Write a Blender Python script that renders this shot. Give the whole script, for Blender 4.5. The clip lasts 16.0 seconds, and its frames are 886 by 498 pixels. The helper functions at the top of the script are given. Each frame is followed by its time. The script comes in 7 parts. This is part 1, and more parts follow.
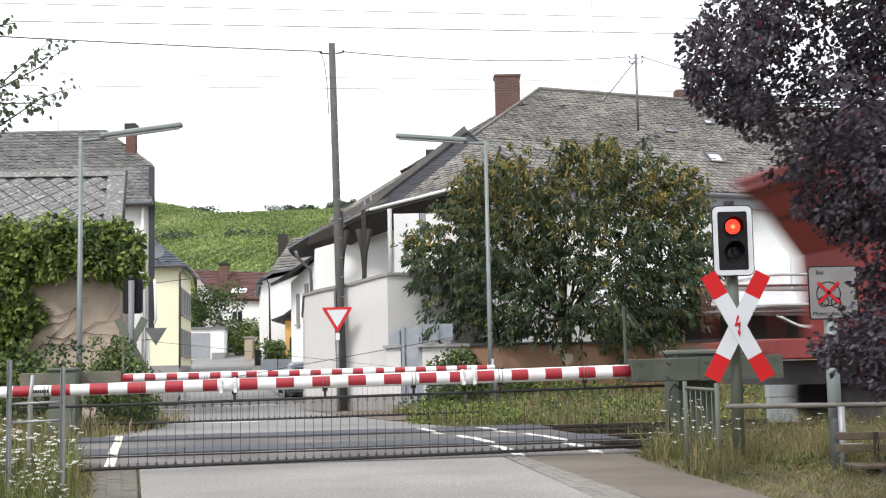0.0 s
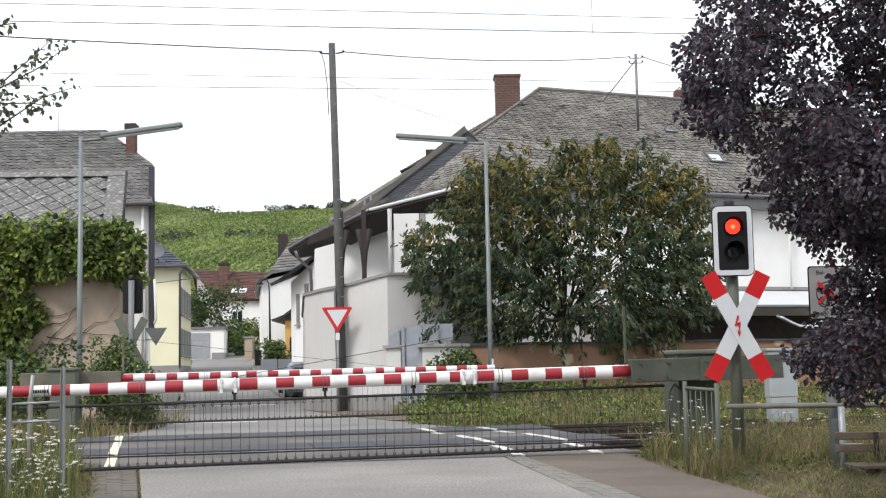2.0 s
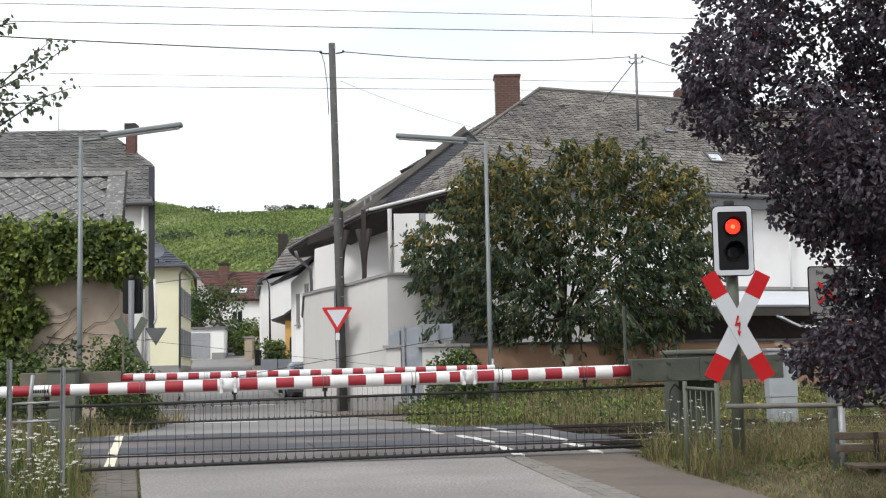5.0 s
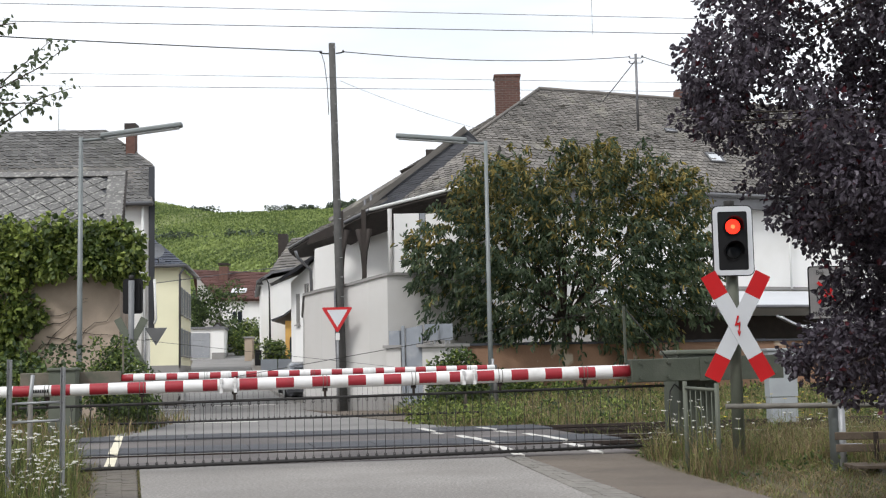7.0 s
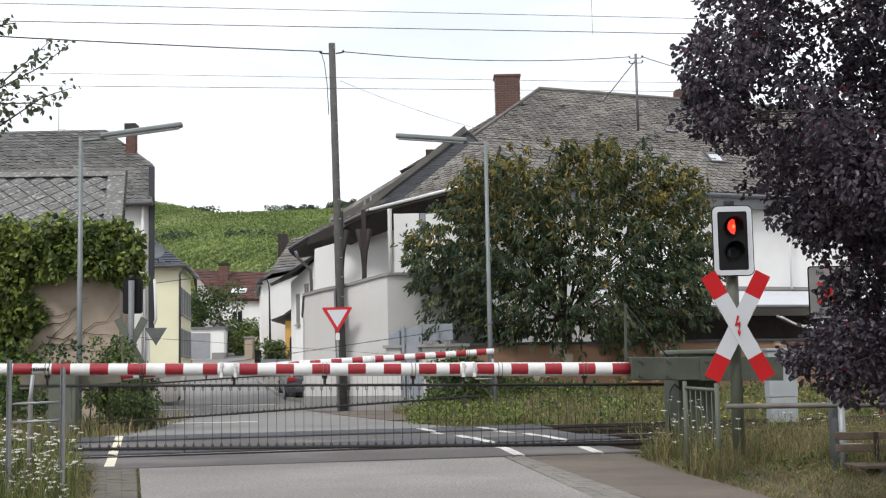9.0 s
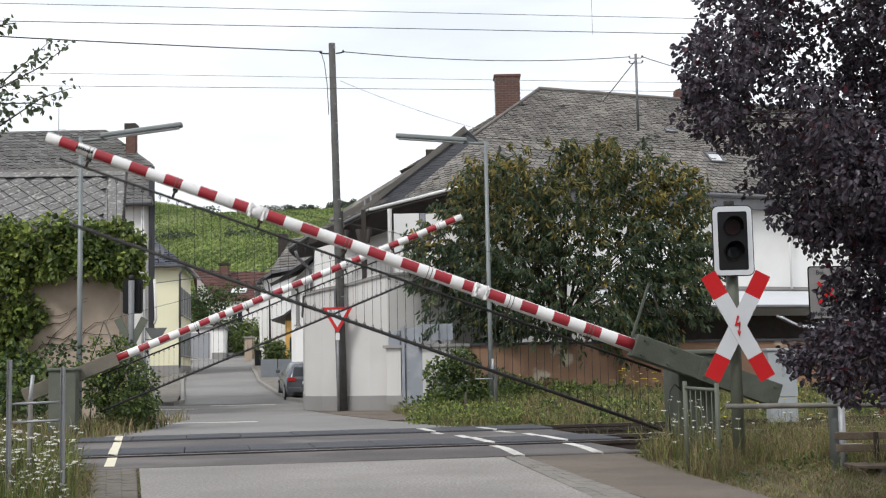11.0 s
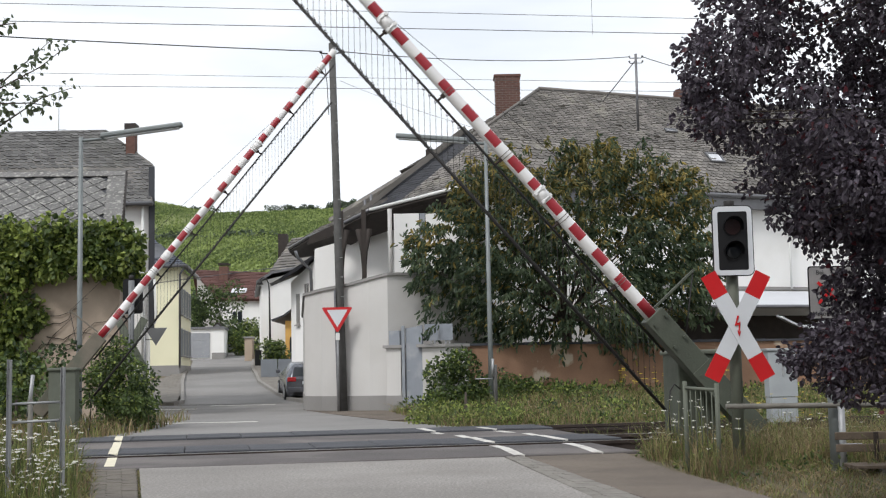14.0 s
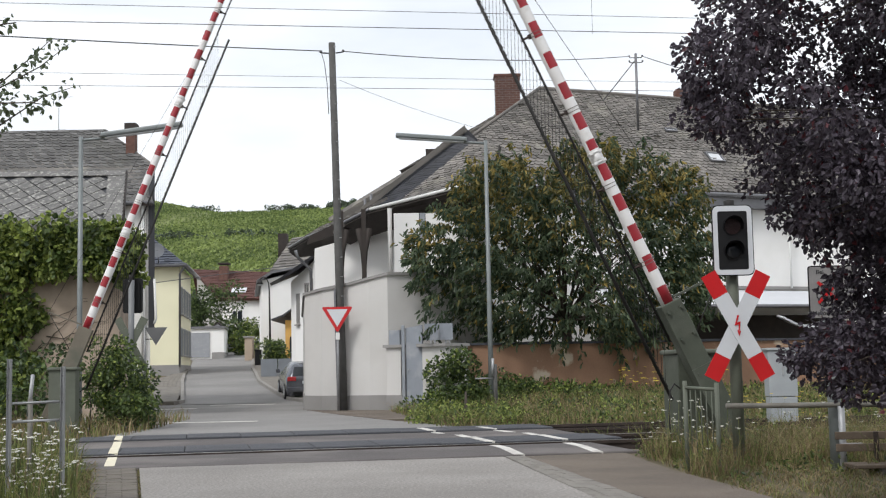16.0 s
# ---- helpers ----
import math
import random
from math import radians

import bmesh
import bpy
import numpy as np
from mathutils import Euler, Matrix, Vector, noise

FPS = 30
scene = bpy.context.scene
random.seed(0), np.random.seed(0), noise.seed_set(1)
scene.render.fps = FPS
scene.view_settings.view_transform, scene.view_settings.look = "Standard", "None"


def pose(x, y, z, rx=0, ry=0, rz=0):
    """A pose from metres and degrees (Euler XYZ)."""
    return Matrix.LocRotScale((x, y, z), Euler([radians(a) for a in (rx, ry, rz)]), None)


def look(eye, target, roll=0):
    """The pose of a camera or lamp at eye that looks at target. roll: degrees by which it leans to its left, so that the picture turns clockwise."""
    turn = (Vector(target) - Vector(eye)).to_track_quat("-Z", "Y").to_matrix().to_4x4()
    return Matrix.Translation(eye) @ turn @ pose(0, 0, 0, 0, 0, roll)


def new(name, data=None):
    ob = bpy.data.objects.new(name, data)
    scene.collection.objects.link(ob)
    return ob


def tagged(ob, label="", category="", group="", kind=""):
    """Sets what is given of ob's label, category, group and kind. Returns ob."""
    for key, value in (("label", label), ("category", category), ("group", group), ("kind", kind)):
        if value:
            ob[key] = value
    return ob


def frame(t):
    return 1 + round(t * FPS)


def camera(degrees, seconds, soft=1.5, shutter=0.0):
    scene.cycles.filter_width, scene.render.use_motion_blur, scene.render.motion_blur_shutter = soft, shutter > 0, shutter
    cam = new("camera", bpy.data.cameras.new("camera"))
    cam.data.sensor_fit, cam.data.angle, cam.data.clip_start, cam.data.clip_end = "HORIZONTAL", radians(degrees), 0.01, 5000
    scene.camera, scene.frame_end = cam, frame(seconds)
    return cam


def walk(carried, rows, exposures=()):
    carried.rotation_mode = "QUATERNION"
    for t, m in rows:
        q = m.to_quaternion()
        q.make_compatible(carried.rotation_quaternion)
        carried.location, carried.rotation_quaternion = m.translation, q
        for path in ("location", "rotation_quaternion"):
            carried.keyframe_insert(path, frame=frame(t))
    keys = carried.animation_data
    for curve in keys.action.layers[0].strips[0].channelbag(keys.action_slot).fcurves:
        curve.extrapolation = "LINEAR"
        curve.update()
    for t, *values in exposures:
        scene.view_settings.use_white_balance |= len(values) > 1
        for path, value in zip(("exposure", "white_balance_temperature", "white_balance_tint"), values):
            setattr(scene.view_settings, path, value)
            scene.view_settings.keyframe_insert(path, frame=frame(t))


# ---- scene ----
EXPO, SKY, SUN = 0.38, 1.0, 1.6
import itertools

# ------------------------------------------------------------------ camera
EYE = (0.0, 0.0, 1.09)


def aim(pitch, turn=0.0):
    a, b = radians(pitch), radians(turn)
    target = (EYE[0] + math.sin(b), EYE[1] + math.cos(b) * math.cos(a), EYE[2] + math.sin(a))
    return look(EYE, target, -1.15)


cam = camera(39.22, 16.0, soft=1.2, shutter=0.5)
walk(cam, [(0.0, aim(5.56)), (14.1, aim(5.56)), (14.5, aim(5.51, -0.03)), (15.0, aim(5.49)), (15.5, aim(5.55)),
           (16.0, aim(5.54))],
     exposures=[(0.0, EXPO + 0.55), (0.5, EXPO + 0.5), (1.5, EXPO + 0.34), (2.5, EXPO + 0.22), (3.5, EXPO + 0.15), (7.0, EXPO + 0.08), (9.0, EXPO + 0.05), (13.5, EXPO - 0.03), (16.0, EXPO - 0.03)])

# ------------------------------------------------------------------ daylight
SUN_UP, SUN_ROUND = 48.0, 215.0      # elevation and compass turn of the veiled sun
world = bpy.data.worlds.new("overcast_sky")
scene.world = world
world.use_nodes = True
wn, wl = world.node_tree.nodes, world.node_tree.links
wn.clear()
w_out = wn.new("ShaderNodeOutputWorld")
w_bg = wn.new("ShaderNodeBackground")
w_sky = wn.new("ShaderNodeTexSky")
w_sky.sky_type, w_sky.sun_disc = "NISHITA", False
w_sky.sun_elevation, w_sky.sun_rotation = radians(SUN_UP), radians(SUN_ROUND)
w_sky.air_density, w_sky.dust_density = 1.0, 3.0
w_dim = wn.new("ShaderNodeMixRGB")
w_dim.blend_type, w_dim.inputs[0].default_value = "MULTIPLY", 1.0
w_dim.inputs[2].default_value = (0.1, 0.1, 0.1, 1)
w_tex = wn.new("ShaderNodeTexCoord")
w_map = wn.new("ShaderNodeMapping")
w_map.inputs["Scale"].default_value = (1.0, 1.0, 4.0)
w_noise = wn.new("ShaderNodeTexNoise")
w_noise.inputs["Scale"].default_value, w_noise.inputs["Detail"].default_value = 2.6, 6.0
w_ramp = wn.new("ShaderNodeValToRGB")
w_ramp.color_ramp.elements[0].position, w_ramp.color_ramp.elements[1].position = 0.34, 0.58
w_ramp.color_ramp.elements[0].color, w_ramp.color_ramp.elements[1].color = (0.72, 0.72, 0.72, 1), (1, 1, 1, 1)
w_mix = wn.new("ShaderNodeMixRGB")
w_mix.inputs[2].default_value = (0.865, 0.9, 0.95, 1)
wl.new(w_sky.outputs[0], w_dim.inputs[1])
wl.new(w_tex.outputs["Generated"], w_map.inputs[0])
wl.new(w_map.outputs[0], w_noise.inputs["Vector"])
wl.new(w_noise.outputs["Fac"], w_ramp.inputs[0])
wl.new(w_ramp.outputs[0], w_mix.inputs[0])
wl.new(w_dim.outputs[0], w_mix.inputs[1])
wl.new(w_mix.outputs[0], w_bg.inputs["Color"])
w_bg.inputs["Strength"].default_value = SKY
wl.new(w_bg.outputs[0], w_out.inputs[0])

sun = new("sun", bpy.data.lights.new("sun", "SUN"))
sun.data.energy, sun.data.angle, sun.data.color = SUN, radians(12), (1.0, 0.985, 0.97)
_e, _r = radians(SUN_UP), radians(SUN_ROUND)
sun.matrix_world = look((math.sin(_r) * math.cos(_e) * 50, math.cos(_r) * math.cos(_e) * 50, math.sin(_e) * 50), (0, 0, 0))


# ------------------------------------------------------------------ materials
def mat(name, col, rough=0.8, metal=0.0, vary=0.25, scale=3.0, fine=40.0, bump=0.15, tint=None, island=0.0, stain=None,
        stain_at=(0.5, 0.62), stain_scale=0.6, glow=None, spec=0.5, trans=0.0, grain=0.4):
    """A surface in col, varied at two scales, with fine relief; stain: a second colour in soft patches."""
    m = bpy.data.materials.new(name)
    m.use_nodes = True
    n, l = m.node_tree.nodes, m.node_tree.links
    p = n["Principled BSDF"]
    p.inputs["Roughness"].default_value, p.inputs["Metallic"].default_value = rough, metal
    p.inputs["Specular IOR Level"].default_value = spec
    co = n.new("ShaderNodeTexCoord")
    big, small = n.new("ShaderNodeTexNoise"), n.new("ShaderNodeTexNoise")
    big.inputs["Scale"].default_value, big.inputs["Detail"].default_value = scale, 5
    small.inputs["Scale"].default_value, small.inputs["Detail"].default_value = fine, 3
    geo = n.new("ShaderNodeNewGeometry")
    for t in (big, small):
        l.new(geo.outputs["Position"], t.inputs["Vector"])
    lo = [c * (1 - vary) for c in col]
    hi = [min(1, c * (1 + vary)) for c in col]
    if tint:
        hi = list(tint)
    a = n.new("ShaderNodeMixRGB")
    a.inputs[1].default_value, a.inputs[2].default_value = (*lo, 1), (*hi, 1)
    add = n.new("ShaderNodeMath")
    add.operation = "MULTIPLY_ADD"
    add.inputs[1].default_value = grain
    l.new(small.outputs["Fac"], add.inputs[0])
    sc = n.new("ShaderNodeMath")
    sc.operation = "MULTIPLY_ADD"
    sc.inputs[1].default_value, sc.inputs[2].default_value = 1.6, -0.5
    l.new(big.outputs["Fac"], sc.inputs[0])
    l.new(sc.outputs[0], add.inputs[2])
    last = add
    if island:
        rnd = n.new("ShaderNodeMath")
        rnd.operation = "MULTIPLY_ADD"
        rnd.inputs[1].default_value = island
        l.new(geo.outputs["Random Per Island"], rnd.inputs[0])
        l.new(add.outputs[0], rnd.inputs[2])
        sub = n.new("ShaderNodeMath")
        sub.operation = "SUBTRACT"
        sub.inputs[1].default_value = island * 0.5 + grain * 0.5
        l.new(rnd.outputs[0], sub.inputs[0])
        last = sub
    else:
        sub = n.new("ShaderNodeMath")
        sub.operation = "SUBTRACT"
        sub.inputs[1].default_value = grain * 0.5
        l.new(add.outputs[0], sub.inputs[0])
        last = sub
    last.use_clamp = True
    l.new(last.outputs[0], a.inputs[0])
    colour = a.outputs[0]
    if stain:
        sn = n.new("ShaderNodeTexNoise")
        sn.inputs["Scale"].default_value, sn.inputs["Detail"].default_value = stain_scale, 8
        l.new(geo.outputs["Position"], sn.inputs["Vector"])
        r = n.new("ShaderNodeMapRange")
        r.inputs[1].default_value, r.inputs[2].default_value = stain_at
        l.new(sn.outputs["Fac"], r.inputs[0])
        b = n.new("ShaderNodeMixRGB")
        b.inputs[2].default_value = (*stain, 1)
        l.new(r.outputs[0], b.inputs[0])
        l.new(colour, b.inputs[1])
        colour = b.outputs[0]
    l.new(colour, p.inputs["Base Color"])
    if bump:
        bp = n.new("ShaderNodeBump")
        bp.inputs["Strength"].default_value, bp.inputs["Distance"].default_value = bump, 0.02
        l.new(small.outputs["Fac"], bp.inputs["Height"])
        l.new(bp.outputs[0], p.inputs["Normal"])
    if glow:
        p.inputs["Emission Color"].default_value, p.inputs["Emission Strength"].default_value = (*glow[0], 1), glow[1]
    if trans:
        tr, mx = n.new("ShaderNodeBsdfTranslucent"), n.new("ShaderNodeMixShader")
        mx.inputs[0].default_value = trans
        l.new(colour, tr.inputs["Color"])
        l.new(p.outputs[0], mx.inputs[1])
        l.new(tr.outputs[0], mx.inputs[2])
        l.new(mx.outputs[0], n["Material Output"].inputs["Surface"])
    return m


ASPHALT = mat("worn_asphalt", (0.262, 0.244, 0.226), 0.9, scale=0.5, fine=34, vary=0.3, bump=0.8, grain=3.2, stain=(0.18, 0.168, 0.156),
              stain_at=(0.5, 0.75), stain_scale=0.35)
ASPHALT_PALE = mat("pale_street_asphalt", (0.22, 0.211, 0.202), 0.9, scale=0.4, fine=14, vary=0.22, bump=0.3, grain=1.2, stain=(0.2, 0.19, 0.182),
                   stain_at=(0.5, 0.72), stain_scale=0.45)
KERB = mat("pale_kerb_stone", (0.25, 0.235, 0.215), 0.9, scale=2, vary=0.2, bump=0.3)
ASPHALT_OLD = mat("brownish_asphalt", (0.15, 0.122, 0.097), 0.95, scale=0.8, fine=70, vary=0.35, bump=0.6, grain=1.8)
ASPHALT_DARK = mat("dark_asphalt", (0.105, 0.093, 0.09), 0.9, scale=0.7, fine=60, vary=0.3, bump=0.3, grain=1.0, stain=(0.15, 0.135, 0.125), stain_at=(0.5, 0.7), stain_scale=0.7)
RUBBER = mat("crossing_rubber", (0.048, 0.05, 0.058), 0.7, scale=1.2, fine=60, vary=0.35, grain=0.8, bump=0.3)
PAVER = mat("grey_pavers", (0.185, 0.168, 0.145), 0.9, scale=3, fine=60, vary=0.3, bump=0.3)
STEEL = mat("rail_steel", (0.42, 0.4, 0.38), 0.35, 1.0, vary=0.2)
RUST = mat("rusty_steel", (0.05, 0.036, 0.03), 0.85, 0.2, vary=0.4, bump=0.3)
GALV = mat("galvanised_steel", (0.33, 0.335, 0.34), 0.5, 0.5, scale=5, vary=0.2)
GALV_OLD = mat("weathered_steel_tube", (0.16, 0.15, 0.13), 0.7, 0.2, scale=5, vary=0.3)
BALLAST = mat("dark_ballast", (0.06, 0.05, 0.042), 0.95, scale=5, fine=18, vary=0.5, bump=1.0)
EARTH = mat("dry_grass_ground", (0.095, 0.078, 0.04), 0.95, scale=1.6, fine=14, vary=0.4, bump=0.8, stain=(0.135, 0.1, 0.058),
            stain_at=(0.48, 0.66), stain_scale=0.9)
WHITE_LINE = mat("road_marking_white", (0.58, 0.56, 0.52), 0.8, vary=0.12, scale=6, stain=(0.3, 0.28, 0.26),
                 stain_at=(0.5, 0.75), stain_scale=4)
CREAM_LINE = mat("road_marking_cream", (0.66, 0.61, 0.47), 0.8, vary=0.12, scale=6)
RED = mat("barrier_red_paint", (0.3, 0.014, 0.024), 0.5, vary=0.12, scale=3, stain=(0.2, 0.02, 0.025), stain_at=(0.55, 0.8),
          stain_scale=6)
WHITE = mat("barrier_white_paint", (0.7, 0.69, 0.68), 0.5, vary=0.06, scale=3, stain=(0.5, 0.48, 0.45), stain_at=(0.55, 0.8),
            stain_scale=5)
GREEN = mat("rail_green_paint", (0.06, 0.069, 0.05), 0.65, vary=0.18, scale=4, stain=(0.085, 0.09, 0.07), stain_at=(0.5, 0.75),
            stain_scale=3)
GREEN_BROWN = mat("weathered_brown_green_paint", (0.155, 0.135, 0.105), 0.8, vary=0.2, scale=4, stain=(0.1, 0.1, 0.075), stain_at=(0.5, 0.65), stain_scale=3)
GREEN_PALE = mat("faded_green_housing", (0.105, 0.115, 0.088), 0.7, vary=0.18, scale=4)
DARK = mat("dark_iron", (0.03, 0.028, 0.027), 0.7, 0.3, vary=0.3)
BLACK = mat("black_plastic", (0.006, 0.006, 0.007), 0.6, vary=0.2, bump=0.05, spec=0.3)
SIGN_WHITE = mat("sign_white_sheet", (0.57, 0.585, 0.61), 0.45, vary=0.05, scale=4, bump=0.02)
# white sign sheet with the tree's shade put into its colour
SIGN_SHADED = mat("shaded_sign_sheet", (0.22, 0.212, 0.21), 0.55, vary=0.2, scale=5, bump=0.02)
SIGN_RED = mat("sign_red_sheet", (0.5, 0.007, 0.01), 0.45, vary=0.08, scale=4, bump=0.02)
SIGN_GREY = mat("sign_back_grey", (0.17, 0.175, 0.18), 0.6, 0.3, vary=0.1)
LAMP_RED = mat("lit_red_lens", (0.6, 0.02, 0.01), 0.3, glow=((1.0, 0.022, 0.01), 2.2), vary=0.1)
LAMP_CORE = mat("lit_lens_centre", (0.7, 0.06, 0.02), 0.3, glow=((1.0, 0.085, 0.03), 3.6), vary=0.1)
LENS_OFF = mat("unlit_red_lens", (0.02, 0.004, 0.004), 0.3, vary=0.1)
PLASTER = mat("white_plaster", (0.56, 0.545, 0.525), 0.9, scale=0.8, fine=30, vary=0.05, bump=0.1, stain=(0.48, 0.465, 0.44),
              stain_at=(0.52, 0.8), stain_scale=0.5)
# lighter copy of the white plaster, offsetting shade on the house walls
PLASTER_BRIGHT = mat("lifted_white_plaster", (0.8, 0.79, 0.77), 0.9, scale=0.8, fine=30, vary=0.04, bump=0.1, stain=(0.7, 0.69, 0.66),
                     stain_at=(0.55, 0.8), stain_scale=0.5)
SETT = mat("brown_grey_setts", (0.135, 0.118, 0.097), 0.95, scale=3, fine=30, vary=0.3, bump=0.4, grain=0.9)
SETT_PALE = mat("pale_grey_setts", (0.205, 0.19, 0.168), 0.95, scale=3, fine=30, vary=0.25, bump=0.4, grain=0.8)
PLASTER_GREY = mat("grey_plaster_plinth", (0.27, 0.26, 0.25), 0.9, scale=1, fine=30, vary=0.12)
PLASTER_YELLOW = mat("pale_yellow_plaster", (0.75, 0.72, 0.52), 0.9, scale=0.8, fine=30, vary=0.05, bump=0.1)
PLASTER_TAN = mat("weathered_tan_plaster", (0.36, 0.29, 0.225), 0.9, scale=1.2, fine=25, vary=0.15, bump=0.25,
                  stain=(0.24, 0.19, 0.15), stain_at=(0.5, 0.7), stain_scale=0.9)
PLASTER_ORANGE = mat("ochre_plaster", (0.62, 0.36, 0.1), 0.9, vary=0.08)
PLASTER_OLD = mat("peeling_terracotta_plaster", (0.28, 0.165, 0.105), 0.95, scale=0.9, fine=25, vary=0.2, bump=0.3,
                  stain=(0.46, 0.39, 0.3), stain_at=(0.58, 0.64), stain_scale=1.3)
SLATE = mat("grey_brown_slate", (0.182, 0.168, 0.153), 0.75, scale=0.5, fine=25, vary=0.4, bump=0.2, island=0.75,
            stain=(0.25, 0.235, 0.2), stain_at=(0.56, 0.72), stain_scale=1.6)
SLATE_GREY = mat("weathered_grey_slate", (0.115, 0.112, 0.108), 0.7, scale=0.7, fine=25, vary=0.4, bump=0.2, island=1.0,
                 stain=(0.075, 0.075, 0.06), stain_at=(0.55, 0.8), stain_scale=0.6)
SLATE_DARK = mat("dark_slate", (0.035, 0.037, 0.045), 0.6, scale=0.7, fine=25, vary=0.3, bump=0.2, island=0.8)
SLATE_LIGHT = mat("pale_lichened_slate", (0.15, 0.146, 0.14), 0.85, scale=1.5, fine=45, vary=0.3, bump=0.5, grain=1.6, island=0.4,
                  stain=(0.3, 0.295, 0.27), stain_at=(0.54, 0.64), stain_scale=9)
TILE_RED = mat("brown_red_roof_tile", (0.1, 0.043, 0.035), 0.8, scale=1, vary=0.2, island=0.5)
TILE_BLUE = mat("blue_grey_roof_tile", (0.06, 0.068, 0.09), 0.6, scale=1, vary=0.2, island=0.5)
TIMBER = mat("dark_brown_timber", (0.032, 0.024, 0.02), 0.8, vary=0.3, scale=4)
POLE_WOOD = mat("weathered_pole_wood", (0.088, 0.086, 0.082), 0.9, vary=0.25, scale=5)
BENCH_WOOD = mat("grey_brown_bench_wood", (0.14, 0.105, 0.075), 0.85, vary=0.3, scale=8)
BRICK = mat("red_brown_brick", (0.14, 0.072, 0.056), 0.9, vary=0.35, scale=6)
ZINC = mat("zinc_gutter", (0.2, 0.2, 0.21), 0.5, 0.7, vary=0.15)
FENCE_GREY = mat("grey_sheet_fence", (0.17, 0.185, 0.205), 0.6, vary=0.12, scale=2)
GATE_BLUE = mat("blue_grey_gate_paint", (0.235, 0.255, 0.285), 0.6, vary=0.12, scale=2, stain=(0.3, 0.31, 0.33), stain_at=(0.5, 0.7), stain_scale=2.5)
WINDOW = mat("dark_window_glass", (0.02, 0.024, 0.03), 0.08, vary=0.1, bump=0)
FRAME_WHITE = mat("white_window_frame", (0.7, 0.7, 0.68), 0.6, vary=0.05)
SHUTTER = mat("grey_shutter", (0.3, 0.31, 0.33), 0.7, vary=0.1)
CAR_PAINT = mat("grey_car_paint", (0.15, 0.155, 0.175), 0.25, 0.7, vary=0.05, bump=0)
CAR_RED = mat("red_tail_lamp", (0.45, 0.02, 0.025), 0.2, vary=0.1, bump=0)
TYRE = mat("tyre_rubber", (0.02, 0.02, 0.021), 0.85, vary=0.2)
TRAIN_RED = mat("train_red_paint", (0.2, 0.028, 0.026), 0.5, vary=0.15, scale=1)
TRAIN_GREY = mat("train_underframe_grey", (0.045, 0.04, 0.042), 0.8, vary=0.3)
BARK = mat("grey_brown_bark", (0.075, 0.06, 0.048), 0.95, vary=0.3, scale=6, bump=0.5)
LEAF_GREEN = mat("cherry_leaf", (0.064, 0.108, 0.058), 0.5, scale=0.8, vary=0.4, bump=0, island=1.0, tint=(0.165, 0.215, 0.115), trans=0.5)
LEAF_YELLOW = mat("yellowing_leaf", (0.15, 0.17, 0.065), 0.55, scale=0.8, vary=0.4, bump=0, island=1.2, tint=(0.4, 0.3, 0.08), trans=0.45)
LEAF_PURPLE = mat("copper_beech_leaf", (0.05, 0.037, 0.052), 0.5, scale=0.8, vary=0.4, bump=0, island=0.8, tint=(0.108, 0.09, 0.116), trans=0.25)
LEAF_WINE = mat("wine_red_leaf", (0.1, 0.022, 0.03), 0.4, scale=0.8, vary=0.4, bump=0, island=0.9, trans=0.35)
LEAF_IVY = mat("climber_leaf", (0.12, 0.185, 0.04), 0.5, scale=0.9, vary=0.45, bump=0, island=1.2, tint=(0.4, 0.47, 0.12), trans=0.45)
LEAF_BUSH = mat("dark_bush_leaf", (0.045, 0.08, 0.025), 0.5, scale=0.8, vary=0.4, bump=0, island=1.0, tint=(0.13, 0.19, 0.05), trans=0.3)
LEAF_SPRIG = mat("sprig_leaf", (0.1, 0.13, 0.07), 0.5, vary=0.3, bump=0, island=0.8, trans=0.3)
GRASS_GREEN = mat("grass_blade", (0.115, 0.16, 0.042), 0.7, vary=0.4, scale=1.2, bump=0, island=0.9, tint=(0.3, 0.32, 0.1), trans=0.35)
GRASS_DRY = mat("dry_grass_blade", (0.2, 0.145, 0.07), 0.8, vary=0.5, scale=1.2, bump=0, island=1.0, tint=(0.4, 0.31, 0.17), trans=0.3)
FLOWER_YELLOW = mat("yellow_blossom", (0.6, 0.45, 0.03), 0.7, vary=0.15, bump=0)
FLOWER = mat("white_umbel", (0.58, 0.57, 0.5), 0.8, vary=0.1, bump=0)
VINE = mat("vine_row_leaf", (0.13, 0.19, 0.053), 0.8, vary=0.3, scale=0.03, fine=0.6, bump=0, island=1.0, tint=(0.35, 0.42, 0.14), trans=0.35)
HILL = mat("vineyard_ground", (0.17, 0.2, 0.06), 0.95, scale=0.03, fine=0.6, vary=0.3, bump=0)
# distance haze is put into this colour as a paler, greyer green
FAR_TREE = mat("far_tree_foliage", (0.1, 0.13, 0.085), 0.9, vary=0.35, scale=0.3, fine=2, bump=0, island=0.9)
STREET_GREY = mat("street_lamp_grey", (0.2, 0.22, 0.22), 0.55, 0.3, vary=0.15)
WIRE = mat("dark_wire", (0.1, 0.1, 0.105), 0.6, 0.3, vary=0.1, bump=0)
CABINET = mat("pale_grey_cabinet", (0.31, 0.33, 0.34), 0.6, vary=0.1, scale=3, stain=(0.3, 0.31, 0.28), stain_at=(0.55, 0.7))


# ------------------------------------------------------------------ mesh helpers
def mesh_of(name, bm, *mats):
    me = bpy.data.meshes.new(name)
    bm.to_mesh(me)
    bm.free()
    for m in mats:
        me.materials.append(m)
    return me


